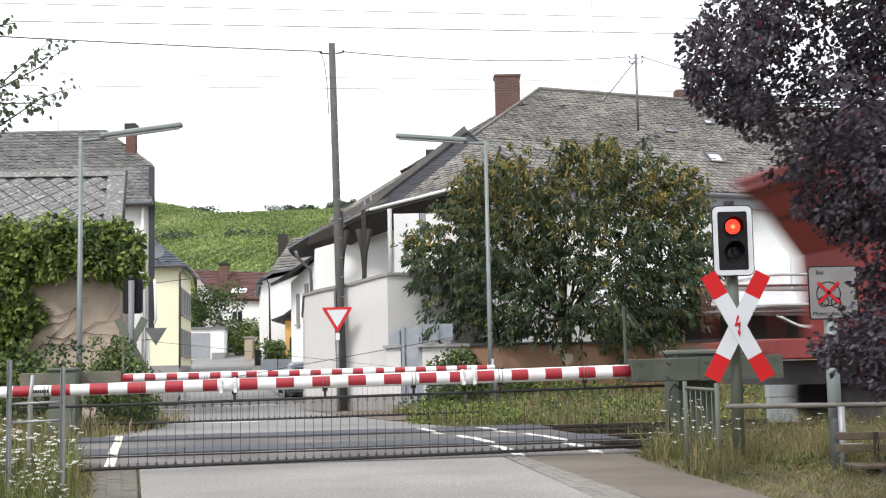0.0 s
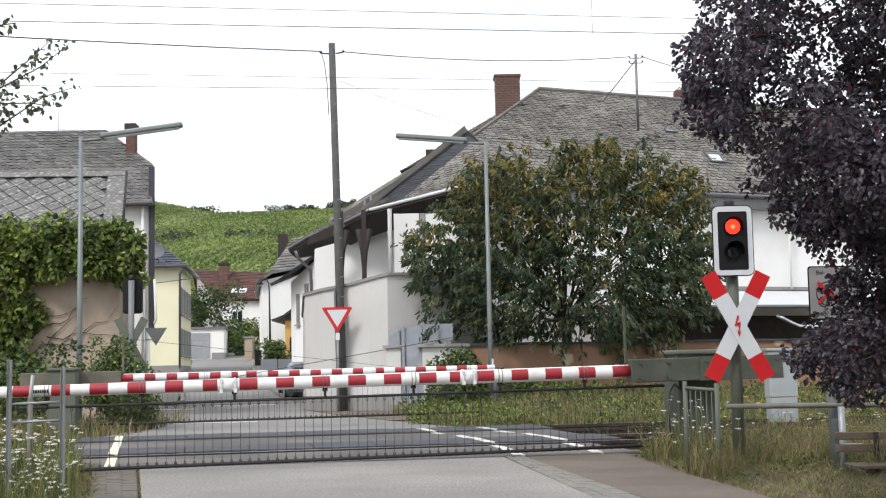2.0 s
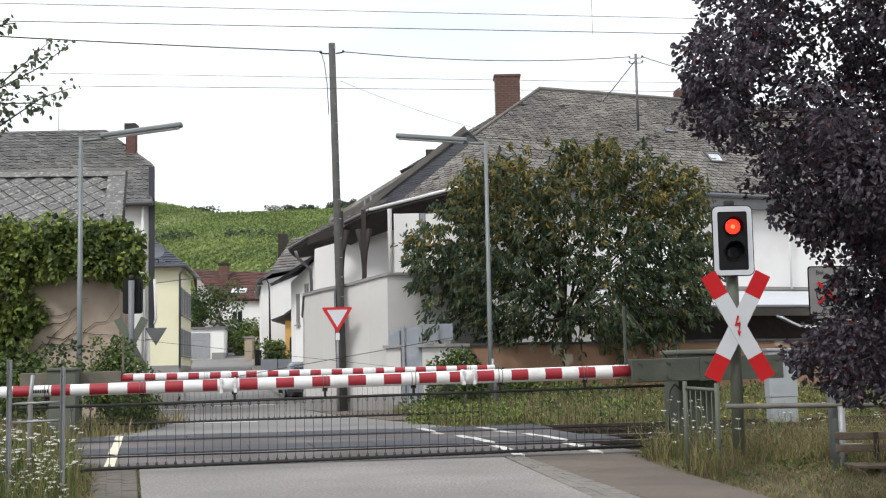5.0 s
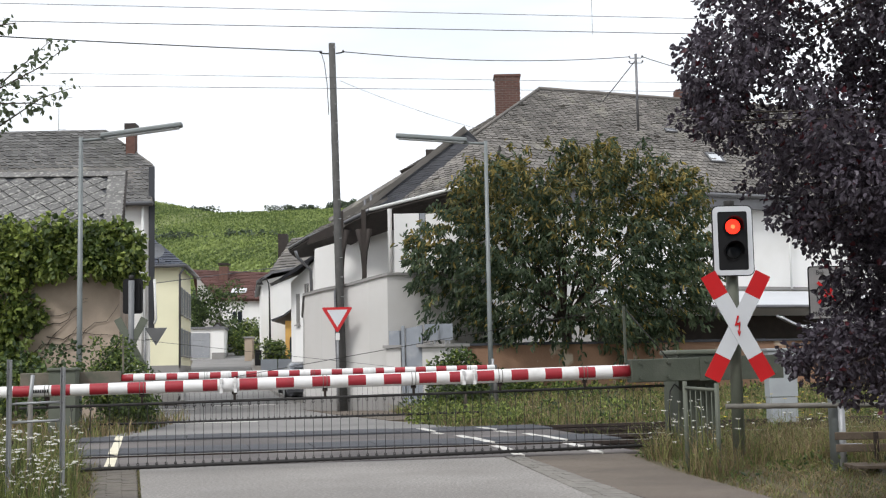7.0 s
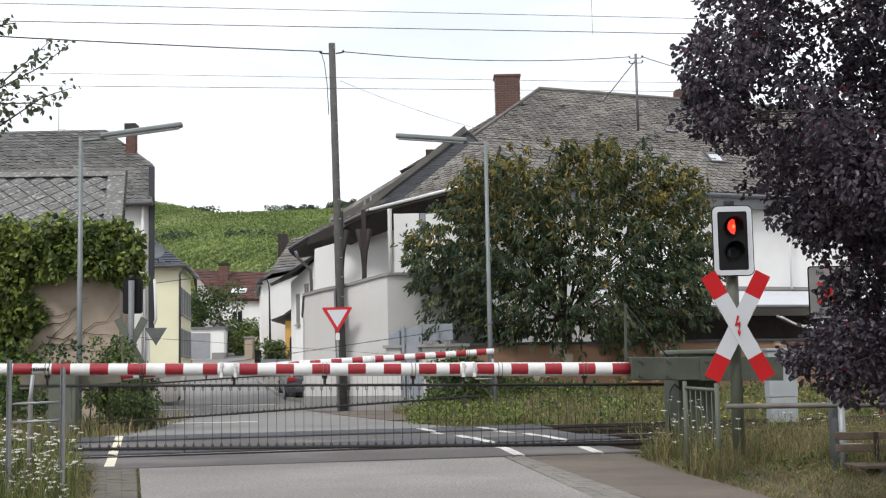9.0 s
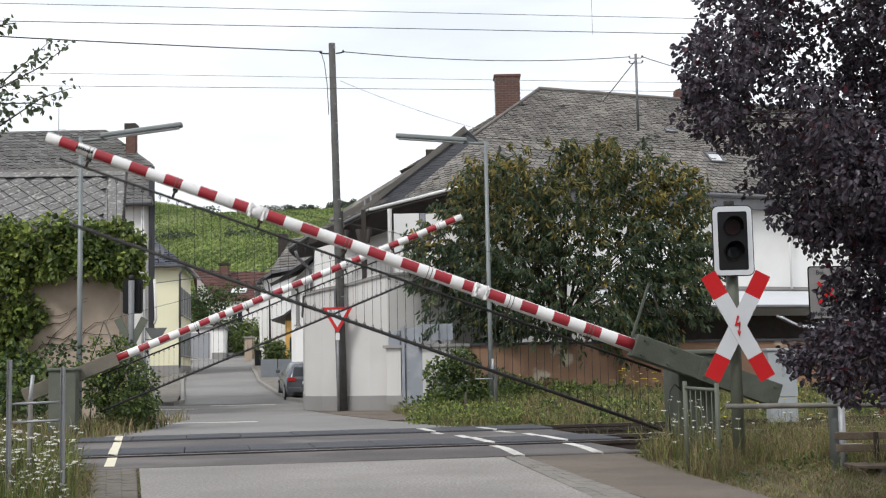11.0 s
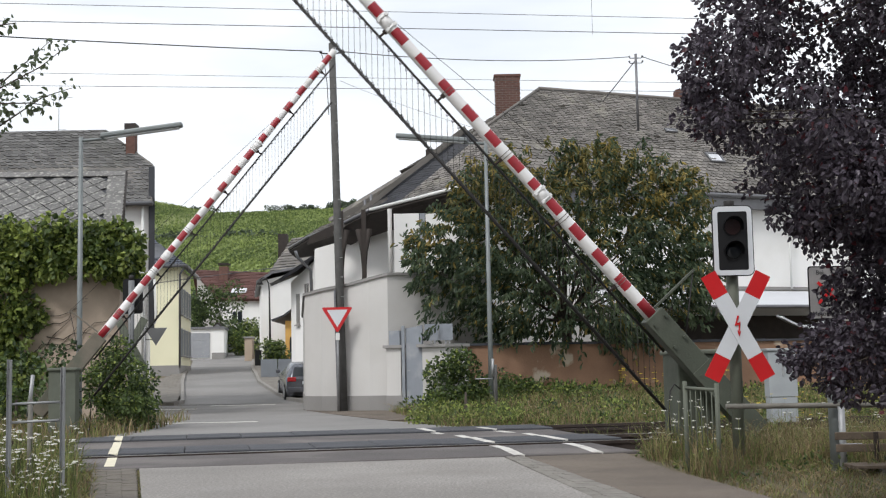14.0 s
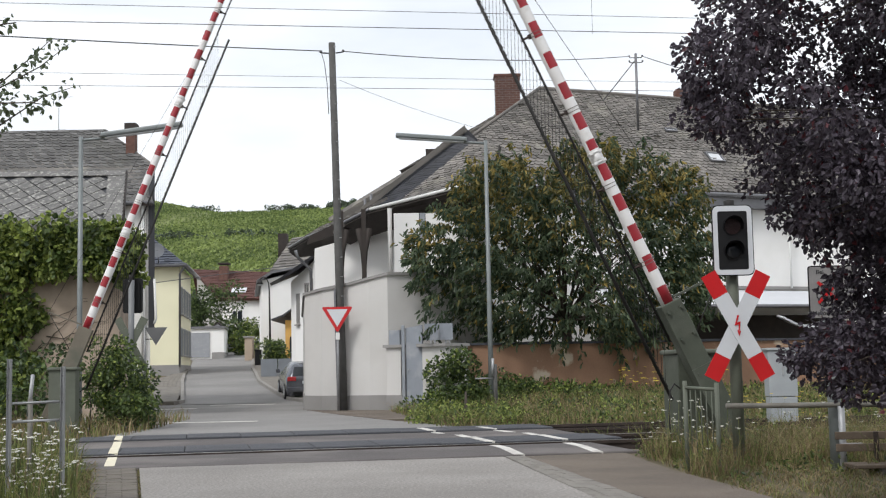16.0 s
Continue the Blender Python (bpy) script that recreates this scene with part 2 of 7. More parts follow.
def part(name, bm, material, parent=None, label="", smooth=False):
    mats = material if isinstance(material, (list, tuple)) else (material,)
    me = mesh_of(name, bm, *mats)
    if smooth:
        for f in me.polygons:
            f.use_smooth = True
    ob = new(name, me)
    if parent is not None:
        ob.parent = parent
    if label:
        tagged(ob, label)
    return ob


def thing(name, label, category, at=None, group="", kind=""):
    ob = new(name)
    ob.empty_display_size = 0.2
    if at is not None:
        ob.matrix_basis = at
    return tagged(ob, label, category, group, kind)


def box(bm, x0, x1, y0, y1, z0, z1, bevel=0.0, m=None, mi=0):
    v = [bm.verts.new((x, y, z)) for x in (x0, x1) for y in (y0, y1) for z in (z0, z1)]
    fs = [bm.faces.new([v[i] for i in q]) for q in ((0, 1, 3, 2), (4, 6, 7, 5), (0, 4, 5, 1), (2, 3, 7, 6), (0, 2, 6, 4), (1, 5, 7, 3))]
    for f in fs:
        f.material_index = mi
    if bevel:
        r = bmesh.ops.bevel(bm, geom=list({e for f in fs for e in f.edges}), offset=bevel, segments=2, affect="EDGES", profile=0.5)
        v = list({q for f in r["faces"] for q in f.verts} | {q for q in v if q.is_valid})
    if m is not None:
        bmesh.ops.transform(bm, matrix=m, verts=v)
    return v


def boxed(*a, **k):
    bm = bmesh.new()
    box(bm, *a, **k)
    return bm


def ring(bm, c, d, r, seg):
    d = Vector(d).normalized()
    a = d.orthogonal().normalized()
    b = d.cross(a)
    return [bm.verts.new(Vector(c) + (a * math.cos(2 * math.pi * i / seg) + b * math.sin(2 * math.pi * i / seg)) * r) for i in range(seg)]


def tube(bm, pts, radii, seg=8, caps=True, mi=0):
    """A round bar along pts; one radius, or one a point."""
    pts = [Vector(p) for p in pts]
    if not isinstance(radii, (list, tuple)):
        radii = [radii] * len(pts)
    rows, ref = [], None
    for i, p in enumerate(pts):
        d = (pts[min(i + 1, len(pts) - 1)] - pts[max(i - 1, 0)]).normalized()
        if ref is None:
            ref = d.orthogonal().normalized()
        ref = (ref - d * ref.dot(d)).normalized()
        b = d.cross(ref)
        rows.append([bm.verts.new(p + (ref * math.cos(2 * math.pi * k / seg) + b * math.sin(2 * math.pi * k / seg)) * radii[i]) for k in range(seg)])
    for r0, r1 in zip(rows, rows[1:]):
        for k in range(seg):
            f = bm.faces.new((r0[k], r0[(k + 1) % seg], r1[(k + 1) % seg], r1[k]))
            f.smooth, f.material_index = True, mi
    if caps:
        bm.faces.new(rows[0][::-1]).material_index = mi
        bm.faces.new(rows[-1]).material_index = mi
    return rows


def tubed(pts, radii, seg=8):
    bm = bmesh.new()
    tube(bm, pts, radii, seg)
    return bm


def plate(bm, outline, y0, y1, mi=0):
    """A plate with an outline in x and z, from y0 to y1."""
    a = [bm.verts.new((x, y0, z)) for x, z in outline]
    b = [bm.verts.new((x, y1, z)) for x, z in outline]
    bm.faces.new(a).material_index = mi
    bm.faces.new(b[::-1]).material_index = mi
    for i in range(len(a)):
        j = (i + 1) % len(a)
        bm.faces.new((a[j], a[i], b[i], b[j])).material_index = mi
    return a + b


def prism(bm, base, z0, z1, mi=0):
    """An upright block over a ground outline (x, y); z1 may be a list of heights."""
    tops = z1 if isinstance(z1, (list, tuple)) else [z1] * len(base)
    a = [bm.verts.new((x, y, z0)) for x, y in base]
    b = [bm.verts.new((x, y, z)) for (x, y), z in zip(base, tops)]
    for f in (bm.faces.new(a[::-1]), bm.faces.new(b)):
        f.material_index = mi
    for i in range(len(a)):
        j = (i + 1) % len(a)
        bm.faces.new((a[i], a[j], b[j], b[i])).material_index = mi


def slab(bm, quad, thick, mi=0):
    """A board with four corners in space, thick along its normal downwards."""
    q = [Vector(p) for p in quad]
    n = (q[1] - q[0]).cross(q[3] - q[0]).normalized()
    if n.z < 0:
        n = -n
    a = [bm.verts.new(p) for p in q]
    b = [bm.verts.new(p - n * thick) for p in q]
    bm.faces.new(a).material_index = mi
    bm.faces.new(b[::-1]).material_index = mi
    for i in range(4):
        j = (i + 1) % 4
        bm.faces.new((a[j], a[i], b[i], b[j])).material_index = mi


def fixed(bm):
    bmesh.ops.recalc_face_normals(bm, faces=bm.faces[:])
    return bm


# ------------------------------------------------------------------ lie of the land
TURN = radians(11.3)                      # the tracks run a little away from the viewer
U, V = Vector((math.cos(TURN), math.sin(TURN), 0)), Vector((-math.sin(TURN), math.cos(TURN), 0))
RAIL_O = Vector((0, 17.86, 0))            # on the nearest rail
RAILS = (0.0, 1.5, 3.6, 5.1)


def ab(a, b, z=0.0):
    return RAIL_O + U * a + V * b + Vector((0, 0, z))


def ease(t):
    t = min(1, max(0, t))
    return t * t * (3 - 2 * t)


def rise(y):
    pts = ((-400, 0), (44, 0), (49.5, 0.03), (52.5, 0.2), (67, 1.09), (78, 1.5), (92, 2.2), (150, 6.5), (210, 15), (300, 33), (400, 50.5), (455, 59), (520, 64.5), (700, 68), (3000, 60))
    for (y0, z0), (y1, z1) in zip(pts, pts[1:]):
        if y <= y1:
            return z0 + (z1 - z0) * max(0, (y - y0) / (y1 - y0))
    return 60.0


def land(x, y):
    z = rise(y)
    if y > 160:
        z += math.sin(x * 0.012 + 1.0) * 2.0 * ease((y - 160) / 150) + 6.5 * ease((-78 - x) / 38) * ease((y - 160) / 300)
    p = Vector((x, y, 0)) - RAIL_O
    b, a = p.dot(V), p.dot(U)
    if y < 45:
        if x > 0.3:
            z += 0.3 * ease((y - 26) / 8) * ease((x - 0.3) / 1.5)
        z -= 0.15 * ease((b + 1.3) / 0.5) * ease((6.5 - b) / 0.5)
        if b < -1 and (x > 3.0 or x < -4.6):
            z += 0.04
    return z - 0.03


def build_ground():
    xs = [-3000, -1500, -800, -500, -350, -250, -180, -130, -95, -70, -50, -38, -30, -24, -19, -15] + \
         [-12 + 0.4 * i for i in range(61)] + [13, 15, 18, 22, 28, 36, 48, 62, 80, 110, 150, 200, 300, 450, 700, 1200, 3000]
    ys = [-400, -150, -60, -25, -10, 0, 5, 8] + [9 + 0.4 * i for i in range(50)] + [30, 32, 35, 38, 42, 46, 50, 55, 60, 67, 75, 84, 92, 105, 120, 135] + \
         [150 + 15 * i for i in range(26)] + [600, 700, 900, 1300, 2000, 3000]
    bm = bmesh.new()
    grid = [[bm.verts.new((x, y, land(x, y))) for x in xs] for y in ys]
    for j in range(len(ys) - 1):
        for i in range(len(xs) - 1):
            f = bm.faces.new((grid[j][i], grid[j][i + 1], grid[j + 1][i + 1], grid[j + 1][i]))
            f.smooth = True
            f.material_index = 1 if ys[j] >= 150 else 0
    ob = part("ground", bm, (EARTH, HILL))
    tagged(ob, "dry summer grass verge running up to green vineyard slopes", "ground", kind="structure")


build_ground()


def sheet(name, quads, material, label, category, lift=0.02, parent=None, kind="structure"):
    """Paving that follows the land: strips of (left, right) points."""
    bm = bmesh.new()
    rows = []
    for (x0, y0), (x1, y1) in quads:
        n = 6
        rows.append([(x0 + (x1 - x0) * i / n, y0 + (y1 - y0) * i / n) for i in range(n + 1)])
    fine = []
    for r0, r1 in zip(rows, rows[1:]):
        for k in range(4):
            fine.append([(p[0] + (q[0] - p[0]) * k / 4, p[1] + (q[1] - p[1]) * k / 4) for p, q in zip(r0, r1)])
    fine.append(rows[-1])
    top = [[bm.verts.new((x, y, rise(y) + lift)) for x, y in r] for r in fine]
    low = [[bm.verts.new((x, y, rise(y) + lift - 0.25)) for x, y in r] for r in fine]
    for g, s in ((top, 1), (low, -1)):
        for a, b in zip(g, g[1:]):
            for i in range(len(a) - 1):
                bm.faces.new((a[i], a[i + 1], b[i + 1], b[i])[::s])
    for i in range(len(top) - 1):
        bm.faces.new((top[i][0], top[i + 1][0], low[i + 1][0], low[i][0]))
        bm.faces.new((top[i + 1][-1], top[i][-1], low[i][-1], low[i + 1][-1]))
    for r, t in ((top[0], low[0]), (low[-1], top[-1])):
        for i in range(len(r) - 1):
            bm.faces.new((r[i], t[i], t[i + 1], r[i + 1]))
    ob = part(name, fixed(bm), material, parent)
    if parent is None:
        tagged(ob, label, category, kind=kind)
    return ob


def flat(a, b):
    p = ab(a, b)
    return (p.x, p.y)


# the road towards the crossing, its paved gutter and the older strip beside it
sheet("road_near", [((-1.6, -12), (2.1, -12)), ((-1.7, 5), (1.75, 5)), ((-2.42, 10), (1.29, 10)), ((-3.66, 14.95), (0.70, 15.62))],
      ASPHALT, "pale worn asphalt road leading to the level crossing", "road", 0.0)
sheet("road_strip", [((2.6, -12), (3.7, -12)), ((2.22, 5), (3.3, 5)), ((1.74, 10), (2.68, 10)), ((1.52, 11.3), (2.58, 11.3)), ((1.14, 14.2), (2.36, 13.2)), ((0.97, 15.68), (2.26, 15.95))],
      ASPHALT_OLD, "older brownish asphalt strip beside the road", "road", -0.004)
sheet("road_far", [(flat(-5.35, 5.37), flat(1.6, 5.37)), ((-6.2, 26.2), (-0.4, 25.6)), ((-22, 29.5), (-1.3, 27.8)), ((-40, 33), (-2.6, 31.5)), ((-40, 40), (-4.3, 37.5)), ((-40, 45.6), (-4.6, 45))],
      ASPHALT_PALE, "pale asphalt village junction behind the tracks", "road", 0.0)
sheet("street", [((-9.8, 45.61), (-4.61, 45.01)), ((-10.9, 52), (-6.95, 52)), ((-12.6, 60), (-8.95, 60)), ((-15.2, 74), (-11.5, 74)), ((-18.2, 90), (-13.9, 90)), ((-24, 112), (-19, 112))],
      ASPHALT_PALE, "narrow asphalt street climbing between houses", "street", 0.003)

sheet("verge_strip", [((-1.29, 27.8), (-0.5, 28.4)), ((-2.58, 31.5), (-0.75, 32.4)), ((-3.4, 34.0), (-1.0, 34.2)), ((-4.28, 37.5), (-4.0, 36.1))],
      ASPHALT_OLD, "dusty asphalt strip below the terrace wall", "pavement", 0.012)


def build_setts(name, label, rows, across, material):
    """A band of small paving setts laid in rows between two edge lines."""
    t = thing(name, label, "pavement", kind="structure")
    (l0, l1), (r0, r1) = rows
    bm = bmesh.new()
    prism(bm, [l0, r0, r1, l1], -0.12, -0.004)
    part("bed", fixed(bm), material, t)
    length = math.hypot(l1[0] - l0[0], l1[1] - l0[1])
    n = int(length / 0.2)
    rnd = random.Random(2)
    meshes = []
    for _ in range(6):
        bm = bmesh.new()
        box(bm, -0.5, 0.5, -0.5, 0.5, -0.1, 0.0)
        bmesh.ops.bevel(bm, geom=[e for e in bm.edges if all(v.co.z > -0.01 for v in e.verts)], offset=0.012, segments=1, affect="EDGES")
        meshes.append(mesh_of("sett", fixed(bm), material))
    for j in range(n):
        s = (j + 0.5) / n
        a = Vector((l0[0] + (l1[0] - l0[0]) * s, l0[1] + (l1[1] - l0[1]) * s, 0))
        b = Vector((r0[0] + (r1[0] - r0[0]) * s, r0[1] + (r1[1] - r0[1]) * s, 0))
        w = (b - a).length / across
        d = math.atan2(b.y - a.y, b.x - a.x)
        for i in range(across):
            p = a.lerp(b, (i + 0.5) / across)
            ob = new("sett", meshes[rnd.randrange(6)])
            ob.parent = t
            ob.matrix_basis = Matrix.Translation((p.x, p.y, 0.002 + rnd.uniform(-0.003, 0.003))) @ Matrix.Rotation(d + rnd.uniform(-0.03, 0.03), 4, "Z") @ Matrix.Diagonal((w * 0.992, length / n * 0.992, 1, 1))


build_setts("gutter_1", "grey sett gutter between road and grass", (((-2.35, 8.2), (-4.16, 14.72)), ((-2.02, 8.3), (-3.69, 14.9))), 3, SETT)
build_setts("gutter_2", "grey sett band along the road edge", (((1.46, 8.2), (0.73, 15.66)), ((1.9, 8.3), (0.95, 15.7))), 3, SETT_PALE)

deck = thing("level_crossing", "rubber and asphalt crossing deck across two tracks", "crossing", kind="structure")


def deck_piece(name, a0, a1, b0, b1, material, z=0.012, thick=0.3, parent=None, cut=0.0):
    bm = bmesh.new()
    q = [ab(a0, b0), ab(a1, b0), ab(a1 - cut, b1), ab(a0 + cut, b1)]
    prism(bm, [(p.x, p.y) for p in q], z - thick, z)
    bmesh.ops.bevel(bm, geom=[e for e in bm.edges if all(v.co.z > z - 0.01 for v in e.verts)], offset=0.012, segments=1, affect="EDGES")
    return part(name, fixed(bm), material, parent or deck)


deck_piece("asphalt_apron", -5.3, 2.1, -2.15, -0.1, ASPHALT_DARK, 0.004)
deck_piece("asphalt_middle", -5.4, 2.55, 1.6, 3.5, ASPHALT_DARK, 0.03)
deck_piece("asphalt_apron", -5.4, 2.1, 5.2, 5.36, ASPHALT_DARK, 0.034)
for b0 in (0.095, 3.695):
    for i in range(9):
        a0 = -5.45 + i * 0.9
        deck_piece("rubber_panel", a0, a0 + 0.892, b0, b0 + 1.33, RUBBER, (0.045 if b0 < 1 else 0.05) + 0.003 * ((i * 7) % 3))


def build_track(b0, name):
    t = thing(name, "railway track with rusty rails in weedy ballast", "railway track", kind="structure")
    for b in (b0, b0 + 1.5):
        for side, (n, prof, m) in enumerate((("rail_head", (-0.036, 0.036, -0.022, 0.02), RUST), ("running_surface", (-0.03, 0.03, 0.02, 0.026), STEEL if b0 < 1 else RUST), ("rail_web", (-0.012, 0.012, -0.13, -0.022), RUST),
                                             ("rail_foot", (-0.07, 0.07, -0.155, -0.13), RUST))):
            q0, q1, z0, z1 = prof
            q = [ab(-90, b + q0), ab(340, b + q0), ab(340, b + q1), ab(-90, b + q1)]
            bm = bmesh.new()
            prism(bm, [(p.x, p.y) for p in q], z0, z1)
            part(n, fixed(bm), m, t)
    for i in range(24):
        a = 2.9 + i * 0.62
        q = [ab(a, b0 - 0.55), ab(a + 0.24, b0 - 0.55), ab(a + 0.24, b0 + 2.05), ab(a, b0 + 2.05)]
        bm = bmesh.new()
        prism(bm, [(p.x, p.y) for p in q], -0.3, -0.157)
        part("sleeper", fixed(bm), TIMBER, t)
    bm = bmesh.new()
    rnd = random.Random(5 + int(b0))
    for _ in range(1500):
        a, b = rnd.uniform(2.5, 14), rnd.uniform(b0 - 0.6, b0 + 2.1)
        if b0 + 1.42 < b < b0 + 1.58 or abs(b - b0) < 0.08:
            continue
        p, s = ab(a, b, -0.165 + rnd.uniform(0, 0.03)), rnd.uniform(0.02, 0.04)
        r = Euler((rnd.random() * 6, rnd.random() * 6, 0)).to_matrix().to_4x4()
        box(bm, -s, s, -s * 0.8, s * 0.8, -s * 0.6, s * 0.6, m=Matrix.Translation(p) @ r)
    tagged(part("ballast", bm, BALLAST, t), kind="stuff")


build_track(0.0, "track_1")
build_track(3.6, "track_2")


ZONES = ((-2.14, -0.1, 0.004), (0.1, 1.42, 0.047), (1.62, 3.48, 0.03), (3.7, 5.02, 0.052), (5.22, 5.34, 0.034), (5.38, 6.1, 0.004))


def marking(pts, w, material, name="road_marking"):
    """A painted line, a thin film over each strip of the crossing deck."""
    bm = bmesh.new()
    for (x0, y0), (x1, y1) in zip(pts, pts[1:]):
        p, q = Vector((x0, y0, 0)), Vector((x1, y1, 0))
        b0, b1 = (p - RAIL_O).dot(V), (q - RAIL_O).dot(V)
        for lo, hi, z in ZONES:
            s, e = max(0, (lo - b0) / (b1 - b0)), min(1, (hi - b0) / (b1 - b0))
            if e - s > 0.02:
                a, c = p.lerp(q, s), p.lerp(q, e)
                prism(bm, [(a.x - w, a.y), (a.x + w, a.y), (c.x + w, c.y), (c.x - w, c.y)], z - 0.02, z + 0.005)
    tagged(part(name, fixed(bm), material), "worn painted line on the crossing asphalt", "road marking", "road markings", "structure")


marking([(-4.1, 15.25), (-5.9, 22.7)], 0.064, CREAM_LINE)
for p in ([(0.96, 15.3), (0.79, 17.3), (0.5, 18.7), (0.19, 20.4)], [(-0.1, 20.9), (-0.48, 22.6)],
          [(1.97, 15.3), (1.86, 17.3), (1.72, 18.2), (1.46, 19.6), (1.3, 20.6)], [(1.08, 20.9), (0.83, 21.7), (0.59, 22.6)]):
    marking(p, 0.068, WHITE_LINE)


def far_line(x0, x1, y, w):
    tagged(part("road_marking", boxed(x0, x1, y - w, y + w, 0.004, 0.012), WHITE_LINE), "white line across the village road", "road marking", "road markings", "structure")


far_line(-6.9, -4.3, 28.5, 0.16)
far_line(-14, -8.0, 40.0, 0.3)
far_line(-8.2, -6.0, 43.8, 0.35)


# ------------------------------------------------------------------ the two barriers
ARM = 8.74


def build_barrier(at, label, reach, housing_material):
    b = thing("level_crossing_barrier", label, "barrier", at, "level crossing barriers")
    bm = bmesh.new()
    box(bm, -0.40, 0.1, 0.14, 0.72, -0.06, 1.22, 0.012)
    housing = part("housing", bm, housing_material, b)
    for i in range(6):
        part("louvre", boxed(-0.33 + i * 0.068, -0.29 + i * 0.068, 0.122, 0.138, 0.1, 0.85), housing_material, housing)
    bm = bmesh.new()
    box(bm, -0.43, 0.13, 0.1, 0.76, 1.22, 1.28, 0.02)
    part("lid", bm, GREEN_PALE, housing, "paler sheet lid")
    part("axle", tubed([(0, 0.16, 1.03), (0, -0.16, 1.03)], 0.06, 12), DARK, b)
    part("hose", tubed([(-0.4, 0.1, 0.8), (-0.5, 0.02, 0.86), (-0.57, -0.02, 0.78), (-0.6, -0.03, 0.5), (-0.58, -0.03, 0.05)], 0.009, 6), DARK, b)
    boom = new("boom")
    boom.parent = b
    # tapered tube: red bands on the faces, white above and below, sleeves at the two joints
    k = (reach - 1.05) / 7.37
    bands = [(1.05, 1.285)] + [(1.498 + 0.415 * i, 1.705 + 0.415 * i) for i in range(4)] + [(3.155, 3.283)] + [(3.44 + 0.419 * i, 3.648 + 0.419 * i) for i in range(6)] + \
            [(5.992, 6.16)] + [(6.378 + 0.419 * i, 6.584 + 0.419 * i) for i in range(5)]
    cuts = [(1.05 + (s - 1.05) * k, n % 2 == 0) for n, s in enumerate(s for b in bands for s in b)] + [(reach, False)]
    bm = bmesh.new()
    last = None
    for i, (s, red) in enumerate(cuts):
        now = ring(bm, (-s, 0, 0), (-1, 0, 0), 0.085 - 0.02 * (s - 1.05) / (reach - 1.05), 24)
        if last:
            for q in range(24):
                f = bm.faces.new((last[q], last[(q + 1) % 24], now[(q + 1) % 24], now[q]))
                nz = (last[q].co.z + last[(q + 1) % 24].co.z) / 0.165
                f.smooth, f.material_index = True, (0 if was and -0.7 < nz < 0.82 else 1)
        else:
            bm.faces.new(now[::-1]).material_index = 1
        last, was = now, red
    bm.faces.new(last).material_index = 1
    me = mesh_of("tube", fixed(bm), RED, WHITE)
    tb = new("tube", me)
    tb.parent = boom
    bm = bmesh.new()
    box(bm, -1.06, 0.86, -0.12, 0.1, -0.135, 0.145, 0.012)
    box(bm, -0.2, 0.87, -0.14, -0.119, -0.14, 0.15, 0.004)
    for x, z in itertools.product((-0.95, -0.6, -0.12, 0.78), (-0.08, 0.1)):
        tube(bm, [(x, -0.12, z), (x, -0.155, z)], 0.02, 8)
    part("counterweight_arm", bm, GREEN if housing_material is GREEN else GREEN_BROWN, boom, "olive green box beam with bolts")
    for s, half in ((3.05, 0.085), (5.87, 0.1)):
        s = 1.05 + (s - 1.05) * k
        bm = bmesh.new()
        r = 0.092 - 0.02 * (s - 1.05) / (reach - 1.05)
        tube(bm, [(-s + half, 0, 0), (-s - half, 0, 0)], r, 20)
        for x in (-half + 0.02, half - 0.02):
            tube(bm, [(-s + x - 0.012, 0, 0), (-s + x + 0.012, 0, 0)], r + 0.006, 20)
            box(bm, -s + x - 0.018, -s + x + 0.018, -r - 0.012, -r + 0.03, -0.09, -0.045)
            box(bm, -s + x - 0.018, -s + x + 0.018, -r - 0.012, -r + 0.03, 0.03, 0.075)
        part("sleeve", bm, WHITE, boom, "bolted white sleeve on a tube joint")
    for i in range(7):
        s = 1.05 + (1.62 + i * 1.045 - 1.05) * k
        r = 0.087 - 0.02 * (s - 1.05) / (reach - 1.05)
        bm = bmesh.new()
        for x in (-0.022, 0.022):
            tube(bm, [(-s + x - 0.004, 0, 0), (-s + x + 0.004, 0, 0)], r + 0.002, 20)
        part("strap", bm, GALV_OLD, boom, "thin double wire strap")
        bm = bmesh.new()
        tube(bm, [(-s, 0, -r + 0.01), (-s, 0, -0.19)], 0.016, 6)
        box(bm, -s - 0.03, -s + 0.03, -0.012, 0.012, -r - 0.035, -r + 0.01)
        part("hanger", bm, RUST, boom)
    # strut with tie rod, and the stay that runs to the outer joint
    part("strut", boxed(-1.105, -1.075, -0.015, 0.02, 0.1, 0.8, 0.004), GREEN_BROWN if housing_material is GREEN_PALE else GREEN, boom)
    part("tie_rod", tubed([(-1.09, 0.01, 0.79), (-0.55, 0.01, 0.14)], 0.008, 6), DARK, boom)
    part("stay_cable", tubed([(-1.09, 0.01, 0.79), (-5.9 if reach < 8.5 else -6.5, 0.01, 0.075)], 0.004, 5), DARK, boom)
    part("skirt_bar", tubed([(-0.62, 0, -0.185), (-reach + 0.22, 0, -0.185)], 0.016, 8), DARK, boom)
    low = part("skirt_bar", tubed([(-0.62, 0, -0.185), (-reach + 0.35, 0, -0.185)], 0.021, 8), DARK, b)
    bm = bmesh.new()
    for k in range(0, 66):
        s = 0.8 + k * 0.105
        tube(bm, [(-s - 0.004, 0, -0.156), (-s + 0.02, 0, -0.208)], 0.012, 5)
    tagged(part("hook_row", bm, DARK, low), kind="stuff")
    bm = bmesh.new()
